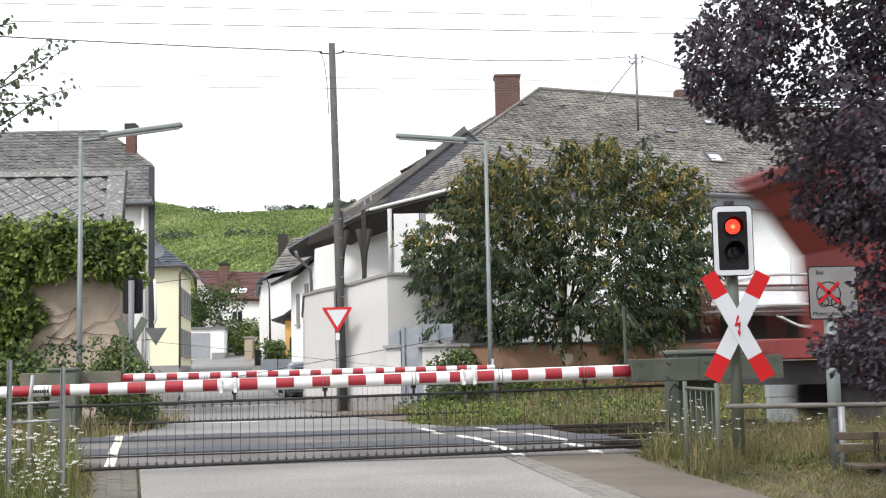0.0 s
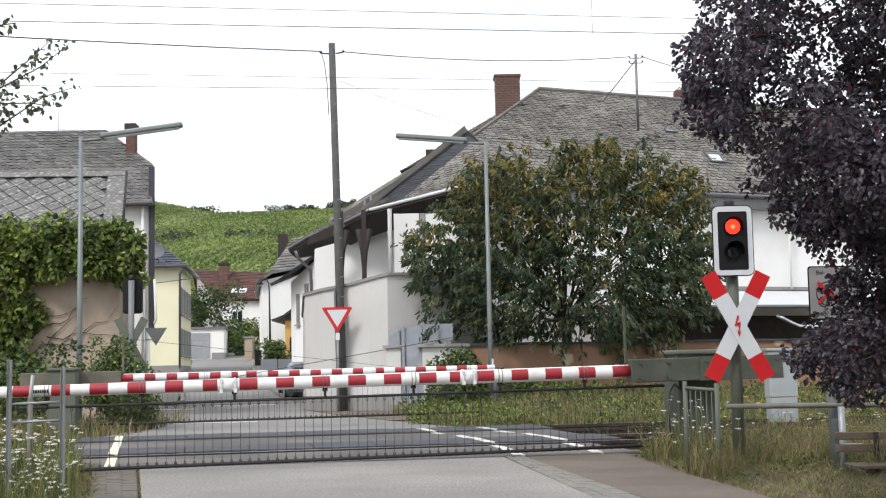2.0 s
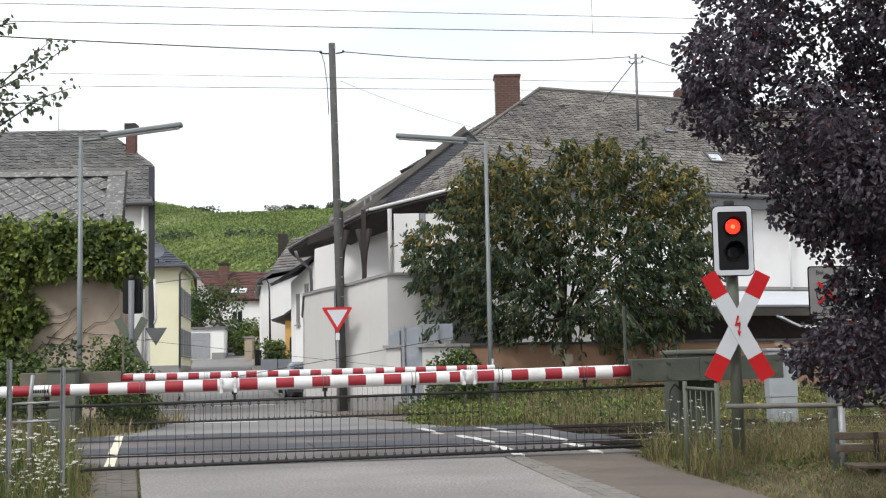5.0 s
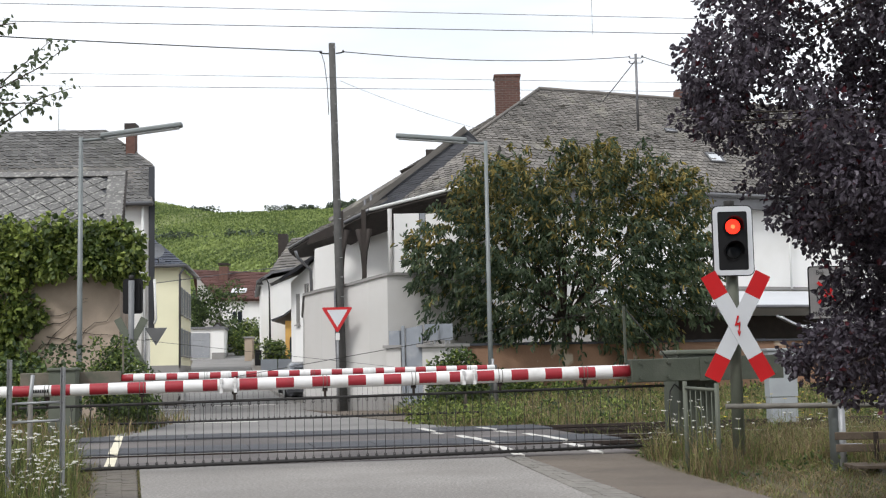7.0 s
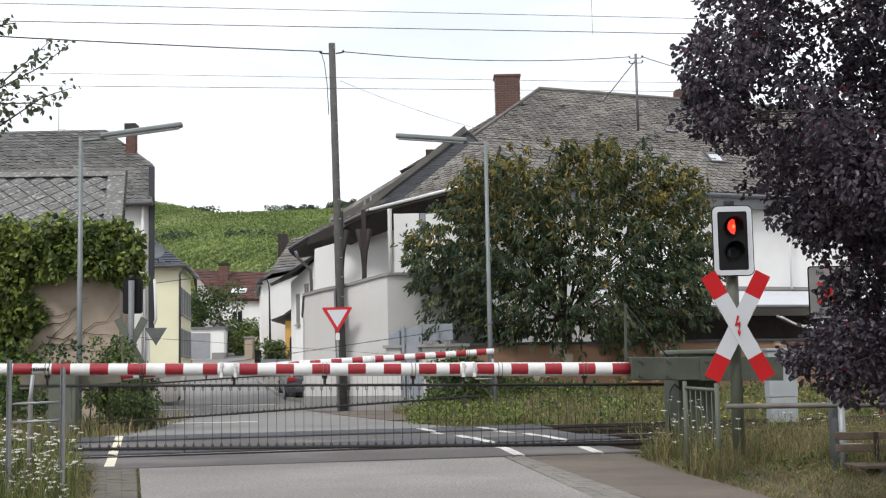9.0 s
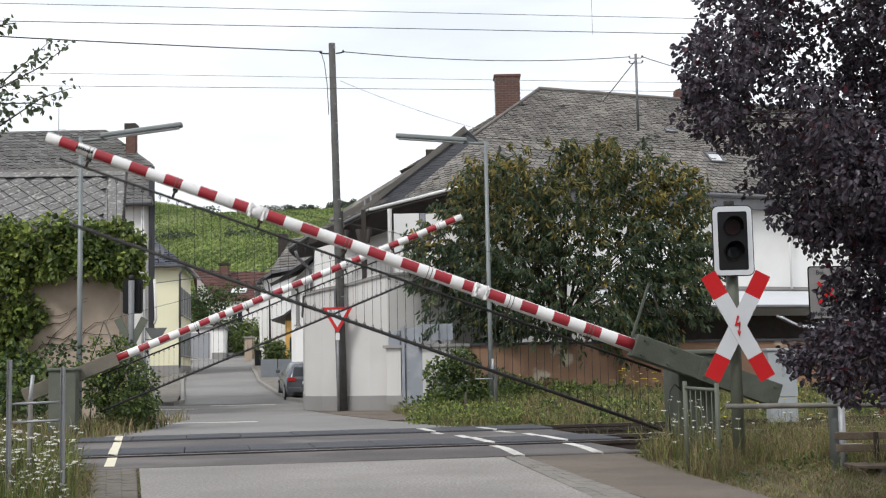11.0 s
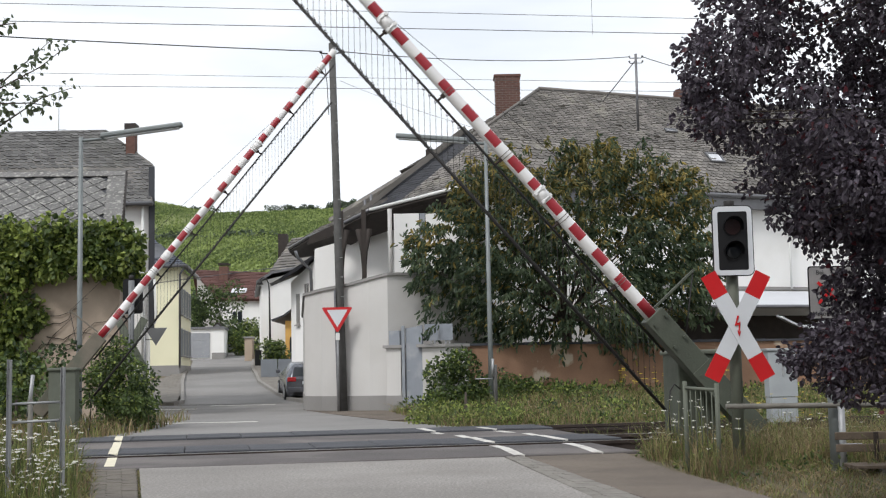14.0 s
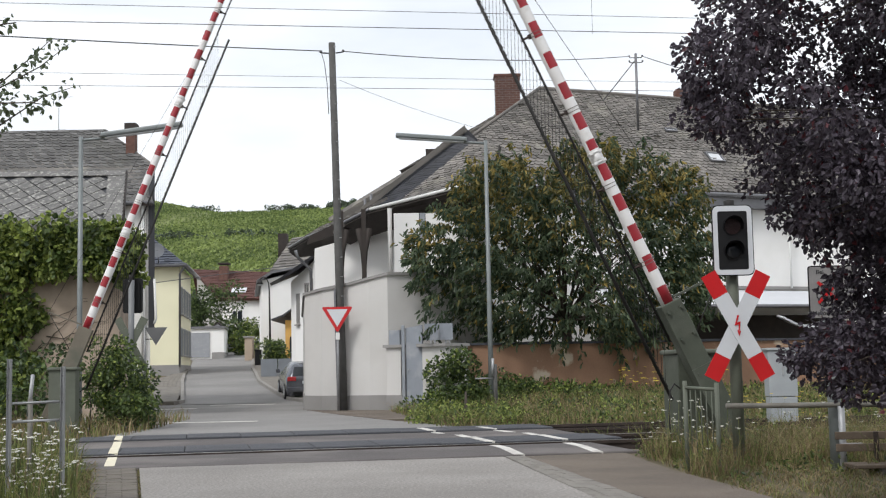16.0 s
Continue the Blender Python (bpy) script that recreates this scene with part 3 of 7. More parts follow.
    tube(bm, [(0, 0, -0.03), (0, 0, -0.70)], 0.0034, 4)
    for z in (-0.035, -0.685):
        c = [Vector((0.013 * math.cos(a), 0, z + 0.02 * math.sin(a))) for a in [i * math.pi / 4 for i in range(9)]]
        tube(bm, c, 0.004, 4, caps=False)
    me = mesh_of("dropper", bm, DARK)
    drops = []
    for k in range(66):
        d = new("dropper", me)
        d.parent = boom
        drops.append((0.8 + k * 0.105, d))
    return b, boom, low, drops


NEAR = build_barrier(pose(3.3, 15.4, 0, 0, 0, 9), "red and white striped barrier with hanging wire skirt and green housing", 8.42, GREEN)
FAR = build_barrier(pose(-7.6, 24.6, 0, 0, 0, 189), "red and white striped barrier behind the tracks, faded drive housing", 8.6, GREEN_PALE)
NEAR_RISE = [(0, -0.7), (8.6, -0.7), (8.8, -0.1), (9.0, 1.1), (9.2, 2.8), (10.2, 12.3), (11.3, 22.8), (11.5, 24.7), (12, 29.7), (12.5, 34.4), (13, 39.3),
             (13.5, 43.8), (14, 48.3), (14.5, 52.4), (15, 56.8), (15.5, 60.8), (16, 65.0)]
FAR_RISE = [(0, 0.45), (8.6, 0.45), (8.8, 1.3), (9.0, 2.7), (9.2, 4.4), (10.2, 14.3), (11.3, 25.0), (11.5, 27.1), (12, 32.7), (12.5, 37.6), (13, 42.4),
            (13.5, 46.5), (14, 51.4), (14.5, 55.7), (15, 60.4), (15.5, 64.4), (16, 68.5)]


def raise_barrier(barrier, rows, pivot, height, offset):
    """The boom and its skirt bar turn about an axle set back by pivot, side by side."""
    b, boom, low, drops = barrier
    shift = Matrix.Translation((offset, 0, 0))
    walk(boom, [(t, pose(-pivot, 0, height, 0, a, 0) @ shift) for t, a in rows])
    walk(low, [(t, pose(-pivot, 0, height - 0.715, 0, a, 0) @ shift) for t, a in rows])
    for s, d in drops:
        walk(d, [(t, pose(-s, 0, -0.185, 0, -a, 0)) for t, a in rows])


# ------------------------------------------------------------------ departing rail vehicle
def build_train():
    t = thing("work_railcar", "dark red work railcar with open end platform, leaving", "railcar")
    bm = bmesh.new()
    plate(bm, [(0.0, 3.95), (0.0, 3.85), (0.28, 3.72), (1.0, 2.75), (1.02, 2.45), (1.1, 1.35), (9, 1.35), (9, 3.95)], -1.35, 1.35)
    part("body", fixed(bm), TRAIN_RED, t)
    bm = bmesh.new()
    box(bm, -0.05, 9, -1.42, 1.42, 3.95, 4.08, 0.04)
    part("roof", bm, TRAIN_RED, t)
    part("windscreen", tubed([(0.5, -1.1, 3.35), (0.5, 1.1, 3.35)], 0.02, 6), BLACK, t)
    bm = bmesh.new()
    box(bm, -0.75, 9, -1.3, 1.3, 1.0, 1.3, 0.02)
    part("platform", bm, TRAIN_RED, t)
    bm = bmesh.new()
    box(bm, -0.6, 9, -1.0, 1.0, 0.62, 0.98)
    part("underframe", bm, TRAIN_GREY, t)
    for y in (-1.2, 0.0, 1.2):
        part("rail_post", tubed([(-0.7, y, 1.3), (-0.7, y, 2.25)], 0.025, 6), TRAIN_RED, t)
    for z in (1.8, 2.25):
        part("handrail", tubed([(1.05, -1.2, z), (-0.7, -1.2, z), (-0.7, 1.2, z), (1.05, 1.2, z)], 0.022, 6), GALV, t)
    for y in (-0.9, 0.9):
        part("buffer", tubed([(-0.6, y, 1.05), (-1.05, y, 1.05), (-1.06, y, 1.05), (-1.12, y, 1.05)], [0.07, 0.07, 0.2, 0.2], 12), TRAIN_GREY, t)
    for x in (0.9, 3.4):
        for y in (-0.75, 0.75):
            part("wheel", tubed([(x, y - 0.06, 0.45), (x, y + 0.06, 0.45)], 0.43, 20), TRAIN_GREY, t)
    return t


TRAIN = build_train()


# ------------------------------------------------------------------ houses
def house(name, label, category="house"):
    return thing(name, label, category)


def quad_at(q, s, t):
    a, b, c, d = (Vector(p) for p in q)       # eave left, eave right, ridge right, ridge left
    return (a.lerp(b, s)).lerp(d.lerp(c, s), t)


def slates(parent, q, row, width, material, seed=1, thick=0.02, name="slate_covering"):
    """Overlapping slates in courses over a roof plane, uneven in size and lie."""
    rnd = random.Random(seed)
    a, b, c, d = (Vector(p) for p in q)
    nrm = (b - a).cross(d - a).normalized()
    if nrm.z < 0:
        nrm = -nrm
    rows = max(3, int((d - a).length / row))
    verts, faces = [], []
    for j in range(rows):
        t0, t1 = j / rows, min(1, (j + 1.25) / rows)
        length = (quad_at(q, 1, t0) - quad_at(q, 0, t0)).length
        n = max(2, int(length / width))
        off = rnd.random() * 0.9
        for i in range(-1, n + 1):
            s0, s1 = max(0, (i + off) / n), min(1, (i + off + 0.97) / n)
            if s1 - s0 < 0.15 / n:
                continue
            lift = thick * rnd.uniform(0.7, 1.7)
            sk = rnd.uniform(-0.12, 0.12) / rows
            p = [quad_at(q, s0, t0 + sk) + nrm * lift, quad_at(q, s1, t0 + rnd.uniform(-0.1, 0.1) / rows) + nrm * lift, quad_at(q, s1, t1) + nrm * 0.004,
                 quad_at(q, s0, t1) + nrm * 0.004]
            p += [p[0] - nrm * lift * 1.1, p[1] - nrm * lift * 1.1]
            k = len(verts)
            verts += [tuple(v) for v in p]
            faces += [(k, k + 1, k + 2, k + 3), (k + 4, k + 5, k + 1, k), (k + 4, k, k + 3), (k + 5, k + 2, k + 1)]
    me = bpy.data.meshes.new(name)
    me.from_pydata(verts, [], faces)
    me.materials.append(material)
    ob = new(name, me)
    ob.parent = parent
    return tagged(ob, kind="stuff")


def scale_slates(parent, q, row, width, material, seed=1, thick=0.02, name="slate_covering"):
    """Old German slating: scales with one clipped corner in courses that climb a little."""
    rnd = random.Random(seed)
    a, b, c, d = (Vector(p) for p in q)
    nrm = (b - a).cross(d - a).normalized()
    if nrm.z < 0:
        nrm = -nrm
    rows = max(3, int((d - a).length / row))
    verts, faces = [], []
    for j in range(rows):
        t0, t1 = j / rows, min(1, (j + 1.3) / rows)
        n = max(2, int((quad_at(q, 1, t0) - quad_at(q, 0, t0)).length / width))
        off = (j * 0.37) % 1.0
        for i in range(-1, n + 1):
            s0, s1 = max(0, (i + off + rnd.uniform(-0.05, 0.05)) / n), min(1, (i + off + 1.0) / n)
            if s1 - s0 < 0.2 / n:
                continue
            lift = thick * rnd.uniform(0.7, 1.5) * (2.2 if rnd.random() < 0.02 else 1)
            lo = t0 + rnd.uniform(-0.14, 0.1) / rows
            clip = rnd.uniform(0.45, 0.65)
            p = [quad_at(q, s0, lo + clip / rows) + nrm * lift * 0.8, quad_at(q, s0 + (s1 - s0) * 0.45, lo) + nrm * lift, quad_at(q, s1, lo + 0.06 / rows) + nrm * lift,
                 quad_at(q, s1, t1) + nrm * 0.004, quad_at(q, s0, t1) + nrm * 0.004]
            p += [v - nrm * lift for v in p[:3]]
            k = len(verts)
            verts += [tuple(v) for v in p]
            faces += [(k, k + 1, k + 2, k + 3, k + 4), (k + 5, k + 6, k + 1, k), (k + 6, k + 7, k + 2, k + 1)]
    me = bpy.data.meshes.new(name)
    me.from_pydata(verts, [], faces)
    me.materials.append(material)
    ob = new(name, me)
    ob.parent = parent
    return tagged(ob, kind="stuff")


def roof_board(parent, q, thick, material, name="roof"):
    bm = bmesh.new()
    slab(bm, q, thick)
    return part(name, fixed(bm), material, parent)


def block(parent, name, base, z0, z1, material, label=""):
    bm = bmesh.new()
    prism(bm, base, z0, z1)
    return part(name, fixed(bm), material, parent, label)


def wall_frame(p, along):
    """A frame whose x runs along a wall, y into it, at p."""
    d = Vector((along[0], along[1], 0)).normalized()
    n = Vector((-d.y, d.x, 0))
    return Matrix(((d.x, n.x, 0, p[0]), (d.y, n.y, 0, p[1]), (0, 0, 1, p[2]), (0, 0, 0, 1)))


def window(parent, m, w, h, frame_material=FRAME_WHITE, shutters=False):
    """A casement: reveal, frame and two panes, its face at y = 0 towards -y."""
    win = new("window")
    win.parent = parent
    win.matrix_basis = m
    bm = bmesh.new()
    for x0, x1, z0, z1 in ((0, w, 0, 0.07), (0, w, h - 0.07, h), (0, 0.07, 0.07, h - 0.07), (w - 0.07, w, 0.07, h - 0.07), (w / 2 - 0.03, w / 2 + 0.03, 0.07, h - 0.07)):
        box(bm, x0, x1, -0.03, 0.05, z0, z1)
    part("window_frame", bm, frame_material, win)
    for x0, x1 in ((0.07, w / 2 - 0.03), (w / 2 + 0.03, w - 0.07)):
        part("pane", boxed(x0, x1, -0.005, 0.01, 0.07, h - 0.07), WINDOW, win)
    part("sill", boxed(-0.06, w + 0.06, -0.1, 0.02, -0.06, -0.002), PLASTER_GREY, win)
    if shutters:
        for x0 in (-w * 0.5 - 0.02, w + 0.02):
            part("shutter", boxed(x0, x0 + w * 0.5, -0.07, -0.012, 0, h, 0.01), SHUTTER, win)
    return win


# --- the large white house with the long slate roof
def build_main_house():
    h = house("farmhouse", "large white plastered house with long weathered grey-brown slate roof")
    ex = lambda x, dz=0.0, dy=0.0: (x, 38.5 + 0.42 * x + dy, 7.0 + dz)
    rx = lambda x, dz=0.0: (x, 43.0 + 0.42 * x, 11.2 + dz)
    block(h, "wall", [(1.5, 39.66), (16.4, 45.9), (13.4, 54), (-1.0, 47)], -0.2, 7.05, PLASTER_BRIGHT)
    q = (ex(-0.9), ex(17), rx(17), rx(3.65))
    hip_foot, across = quad_at(q, 0, 0.42), quad_at(q, 1, 0.42)
    for k, piece in enumerate(((ex(1.4), ex(17), across, hip_foot), (hip_foot, across, rx(17), rx(3.65)))):
        roof = roof_board(h, piece, 0.16, TIMBER)
        scale_slates(roof, piece, 0.17, 0.24, SLATE, 3 + k, 0.03)
    hip = (hip_foot, (-1.6, 47.5, 8.76), rx(3.64), rx(3.645))
    r2 = roof_board(h, hip, 0.16, TIMBER)
    slates(r2, hip, 0.2, 0.34, SLATE, 4)
    back = (rx(3.65), rx(17), (14, 55, 7.0), (-4.4, 47.6, 7.0))
    roof_board(h, back, 0.16, SLATE)
    part("ridge_cap", tubed([rx(3.6, 0.03), rx(17, 0.03)], 0.07, 8), SLATE, h)
    part("hip_cap", tubed([rx(3.62, 0.02), hip_foot + Vector((0, 0, 0.03))], 0.06, 8), SLATE, h)
    part("gutter", tubed([ex(1.4, -0.1, -0.1), ex(17, -0.1, -0.1)], 0.075, 10), ZINC, h)
    bm = bmesh.new()
    slab(bm, (ex(1.5, -0.16, 0.05), ex(17, -0.16, 0.05), ex(17, -0.16, 0.5), ex(1.5, -0.16, 0.5)), 0.35)
    part("eaves_board", fixed(bm), ZINC, h)
    # brick chimneys
    def chimney(x, y, z0, z1, w, d):
        c = new("chimney")
        c.parent = h
        bm = bmesh.new()
        box(bm, x - w / 2, x + w / 2, y - d / 2, y + d / 2, z0, z1 - 0.06)
        part("stack", bm, PLASTER_GREY, c)
        z, k = z0, 0
        while z < z1 - 0.08:
            for i in range(int(w / 0.25) + 1):
                x0 = x - w / 2 + (i - (0.5 if k % 2 else 0)) * 0.25
                xa, xb = max(x - w / 2 - 0.008, x0 + 0.008), min(x + w / 2 + 0.008, x0 + 0.242)
                if xb - xa > 0.05:
                    part("brick", boxed(xa, xb, y - d / 2 - 0.014, y - d / 2 + 0.05, z + 0.008, z + 0.077), BRICK, c)
            z += 0.085
            k += 1
        part("cap", boxed(x - w / 2 - 0.04, x + w / 2 + 0.04, y - d / 2 - 0.04, y + d / 2 + 0.04, z1 - 0.06, z1 + 0.02), BRICK, c)
    chimney(2.42, 44.0, 7.6, 11.55, 0.88, 0.7)
    bm = bmesh.new()
    box(bm, 9.25, 10.15, 47.9, 48.5, 9.8, 11.85)
    part("chimney", bm, BRICK, h)
    # roof lights lying in the slates
    def roof_light(x, t, w, hh, lid):
        s = (x + 0.9) / 17.9
        p = quad_at(q, s, t)
        a, b, c, d = (Vector(v) for v in q)
        ux = (b - a).normalized()
        uz = (d - a) - ux * (d - a).dot(ux)
        uz.normalize()
        n = ux.cross(uz)
        if n.z < 0:
            n = -n
        m = Matrix((( ux.x, uz.x, n.x, p.x), (ux.y, uz.y, n.y, p.y), (ux.z, uz.z, n.z, p.z), (0, 0, 0, 1)))
        rl = new("roof_light")
        rl.parent = h
        rl.matrix_basis = m
        bm = bmesh.new()
        for bx in ((0, w, 0, 0.06), (0, w, hh - 0.06, hh), (0, 0.06, 0.06, hh - 0.06), (w - 0.06, w, 0.06, hh - 0.06)):
            box(bm, bx[0], bx[1], bx[2], bx[3], 0, 0.09)
        part("frame", bm, ZINC, rl)
        part("pane", boxed(0.06, w - 0.06, 0.06, hh - 0.06, 0.03, 0.06), lid, rl)
    roof_light(9.0, 0.30, 0.62, 0.55, SIGN_WHITE)
    roof_light(6.6, 0.6, 0.5, 0.2, SIGN_WHITE)
    roof_light(9.6, 0.86, 0.6, 0.2, SIGN_WHITE)
    roof_light(8.3, 0.72, 0.4, 0.3, SIGN_WHITE)
    # downpipe, ledge and the lean-to roof
    part("downpipe", tubed([(8.4, 41.9, 6.8), (8.4, 42.3, 6.5), (8.4, 42.3, 0)], 0.05, 8), ZINC, h)
    part("downpipe", tubed([(12.3, 43.9, 6.5), (12.3, 43.9, 3.7)], 0.04, 8), FRAME_WHITE, h)
    bm = bmesh.new()
    slab(bm, ((5, 40.95, 3.78), (15.5, 45.4, 3.78), (15.5, 45.6, 3.78), (5, 41.1, 3.78)), 0.12)
    part("ledge", fixed(bm), PLASTER_GREY, h)
    lq = ((5, 38.3, 2.95), (15.5, 42.2, 2.95), (15.5, 45.3, 3.62), (5, 40.9, 3.62))
    lean = roof_board(h, lq, 0.06, SIGN_WHITE, "lean_to_roof")
    part("gutter", tubed([(5, 38.22, 2.93), (15.5, 42.1, 2.93)], 0.06, 8), ZINC, lean)
    # added dark panel stands in for the shade inside the lean-to
    part("back_wall", boxed(5, 15, 0, 0.1, 0, 2.95, m=wall_frame((0.4, 38.75, -0.2), (1, 0.42))), TIMBER, h, "dark panel in place of the shaded opening under the lean-to")
    bm = bmesh.new()
    for i in range(24):
        t = i / 23
        tube(bm, [(10.6 + 0.75 * math.sin(0) + t * 1.9, 39.6 + t * 0.7, 2.62 - 0.38 * math.sin(math.pi * t) * 0.8 - 0.05), (10.6 + t * 1.9, 38.9 + t * 0.7, 2.5 - 0.38 * math.sin(math.pi * t) * 0.8)], 0.042, 6)
    tagged(part("awning", bm, SIGN_WHITE, h, "sagging corrugated pale awning"), kind="stuff")
    return h


build_main_house()


# --- the wing with the deep overhanging roof and timber gallery
def build_wing():
    h = house("gallery_house", "white house wing with deep dark overhanging roof and timber gallery")
    # dark slate-clad gable with its verge, the slate slope before it and the deep eaves
    gable = ((-3.12, 39.90, 5.74), (-1.27, 39.20, 6.27), (1.13, 39.60, 8.43), (0.72, 40.00, 8.79))
    bm = bmesh.new()
    slab(bm, gable, 0.2)
    g = part("gable_cladding", fixed(bm), SLATE_DARK, h, "dark blue-grey slate-clad gable")
    slates(g, gable, 0.16, 0.26, SLATE_DARK, 8, 0.012)
    v0, v1 = Vector((-3.42, 40.00, 5.76)), Vector((0.76, 39.90, 8.97))
    back = Vector((0.3, 4.0, 0.2))
    bm = bmesh.new()
    slab(bm, (v0, v1, v1 + back, v0 + back), 0.2)
    part("verge_roof", fixed(bm), SLATE, h)
    bm = bmesh.new()
    slab(bm, (v0 + Vector((0.02, -0.12, 0)), v1 + Vector((0.02, -0.12, 0)), v1 + Vector((0.07, -0.1, -0.15)), v0 + Vector((0.07, -0.1, -0.15))), 0.06)
    part("verge_board", fixed(bm), SLATE, h)
    bm = bmesh.new()
    slab(bm, (v1, Vector((1.21, 39.90, 8.50)), Vector((1.33, 44.00, 9.26)), v1 + Vector((0.1, 4, 0.2))), 0.16)
    part("verge_roof", fixed(bm), SLATE_DARK, h)
    a = ((-1.66, 38.30, 6.05), (1.46, 36.80, 6.68), (1.87, 39.10, 8.19), (1.05, 39.40, 8.37))
    r = roof_board(h, a, 0.14, TIMBER)
    scale_slates(r, a, 0.16, 0.22, SLATE, 7, 0.028)
    edge = ((-5.65, 45.50, 5.62), (-4.69, 43.00, 5.75), (-3.37, 40.20, 5.80), (-2.26, 38.60, 6.09), (0.26, 37.20, 6.48), (1.42, 36.70, 6.65))
    wall_line = ((-5.53, 46.60, 5.49), (-4.32, 44.60, 5.40), (-3.43, 41.80, 5.27), (-2.65, 40.40, 5.47), (-1.69, 39.60, 5.66), (1.46, 38.20, 5.87))
    for k in range(5):
        e0, e1, w1, w0 = (Vector(p) for p in (edge[k], edge[k + 1], wall_line[k + 1], wall_line[k]))
        bm = bmesh.new()
        slab(bm, (e0, e1, w1, w0), 0.1)
        part("soffit", fixed(bm), TIMBER, h, "dark timber underside of the eaves")
    up = Vector((0.5, 0.7, 0.42))
    for k in range(3):
        e0, e1 = Vector(edge[k]) + Vector((0, 0, 0.1)), Vector(edge[k + 1]) + Vector((0, 0, 0.1))
        q = (e0, e1, e1 + up, e0 + up)
        roof_board(h, q, 0.08, SLATE, "eaves_roof")
        slates(h, q, 0.16, 0.24, SLATE, 40 + k)
    part("gutter", tubed([Vector(p) + Vector((0, -0.04, 0.03)) for p in edge[3:]], 0.055, 8), FRAME_WHITE, h, "pale gutter")
    part("gutter", tubed([Vector(p) + Vector((0, -0.04, 0.03)) for p in edge[:4]], 0.06, 8), ZINC, h)
    part("chimney", boxed(-0.54, -0.23, 43, 43.4, 7.6, 8.79), TIMBER, h)
    for x, y, z in ((-2.47, 43.00, 7.25), (-2.72, 43.50, 7.13)):
        part("vent_pipe", tubed([(x, y, z - 1.2), (x, y, z)], 0.05, 8), ZINC, h)
    block(h, "wall", [(-4.3, 41.5), (1.0, 39.7), (1.0, 50), (-5.25, 50)], -0.2, [5.22, 6.4, 6.4, 5.22], PLASTER_BRIGHT)
    # dark plate added before the wall top, in place of the eaves' dark underside
    bm = bmesh.new()
    plate(bm, [(-4.4, 5.2), (-1.9, 6.03), (1.1, 6.0), (1.1, 6.9), (-1.9, 6.6), (-4.3, 5.48)], 39.95, 40.1)
    part("upper_boarding", fixed(bm), TIMBER, h)
    # gallery posts with curved braces
    for x, y in ((-3.17, 38.6), (-2.45, 38.4)):
        bm = bmesh.new()
        box(bm, x - 0.07, x + 0.07, y - 0.07, y + 0.07, 3.4, 6.1)
        for s in (-1, 1):
            tube(bm, [(x + s * 0.02, y, 4.2), (x + s * 0.05, y, 4.8), (x + s * 0.17, y, 5.5)], [0.05, 0.07, 0.1], 6)
        part("gallery_post", bm, TIMBER, h)
    part("gallery_post", tubed([(-1.6, 37.5, 3.6), (-1.6, 37.5, 6.0)], 0.065, 10), PLASTER, h, "pale round post with climbing stems")
    part("partition", boxed(-1.47, -0.71, 37.3, 37.42, 3.85, 5.82), PLASTER_BRIGHT, h, "bright white partition panel")
    part("partition", boxed(-0.69, -0.53, 37.32, 37.44, 3.85, 5.82), GATE_BLUE, h, "blue-grey panel strip")
    part("partition", boxed(-0.51, 0.6, 37.35, 37.47, 3.85, 5.82), PLASTER_BRIGHT, h)
    part("gallery_floor", boxed(-3.7, 1.2, 36.6, 40.5, 3.15, 3.3), PLASTER_GREY, h)
    part("downpipe", tubed([(-4.75, 39.9, 5.0), (-4.7, 40.0, 4.8), (-4.3, 40.2, 4.4), (-4.28, 40.2, 2.6)], 0.05, 8), ZINC, h)
    return h


build_wing()


def build_terrace_wall():
    w = thing("terrace_wall", "high white plastered terrace wall with grey plinth and coping", "wall")
    pts = [(-5.0, 44.0, 3.1), (-4.07, 36.3, 3.38), (-3.5, 35.55, 3.46), (-2.67, 35.1, 3.57), (-2.1, 34.85, 3.7), (-1.58, 34.75, 3.82), (-0.1, 35.5, 3.85), (1.4, 36.3, 3.85)]
    def run(dx, z0, z1s, t, material, name):
        bm = bmesh.new()
        low, top, lowb, topb = [], [], [], []
        for i, (x, y, z) in enumerate(pts):
            p0, p1 = Vector(pts[max(i - 1, 0)][:2]), Vector(pts[min(i + 1, len(pts) - 1)][:2])
            d = (p1 - p0).normalized()
            n = Vector((d.y, -d.x))
            a, b = Vector((x, y)) + n * dx, Vector((x, y)) + n * (dx - t)
            low.append(bm.verts.new((a.x, a.y, z0(z))))
            top.append(bm.verts.new((a.x, a.y, z1s(z))))
            lowb.append(bm.verts.new((b.x, b.y, z0(z))))
            topb.append(bm.verts.new((b.x, b.y, z1s(z))))
        for i in range(len(pts) - 1):
            for q in ((low, top), (top, topb), (topb, lowb), (lowb, low)):
                bm.faces.new((q[0][i], q[0][i + 1], q[1][i + 1], q[1][i]))
        for i in (0, -1):
            bm.faces.new((low[i], top[i], topb[i], lowb[i]))
        part(name, fixed(bm), material, w)
    run(0, lambda z: -0.2, lambda z: z - 0.06, 0.3, PLASTER, "wall_face")
    run(0.025, lambda z: -0.22, lambda z: 0.42, 0.2, PLASTER_GREY, "plinth")
    run(0.06, lambda z: z - 0.06, lambda z: z + 0.02, 0.42, PLASTER_GREY, "coping")


build_terrace_wall()


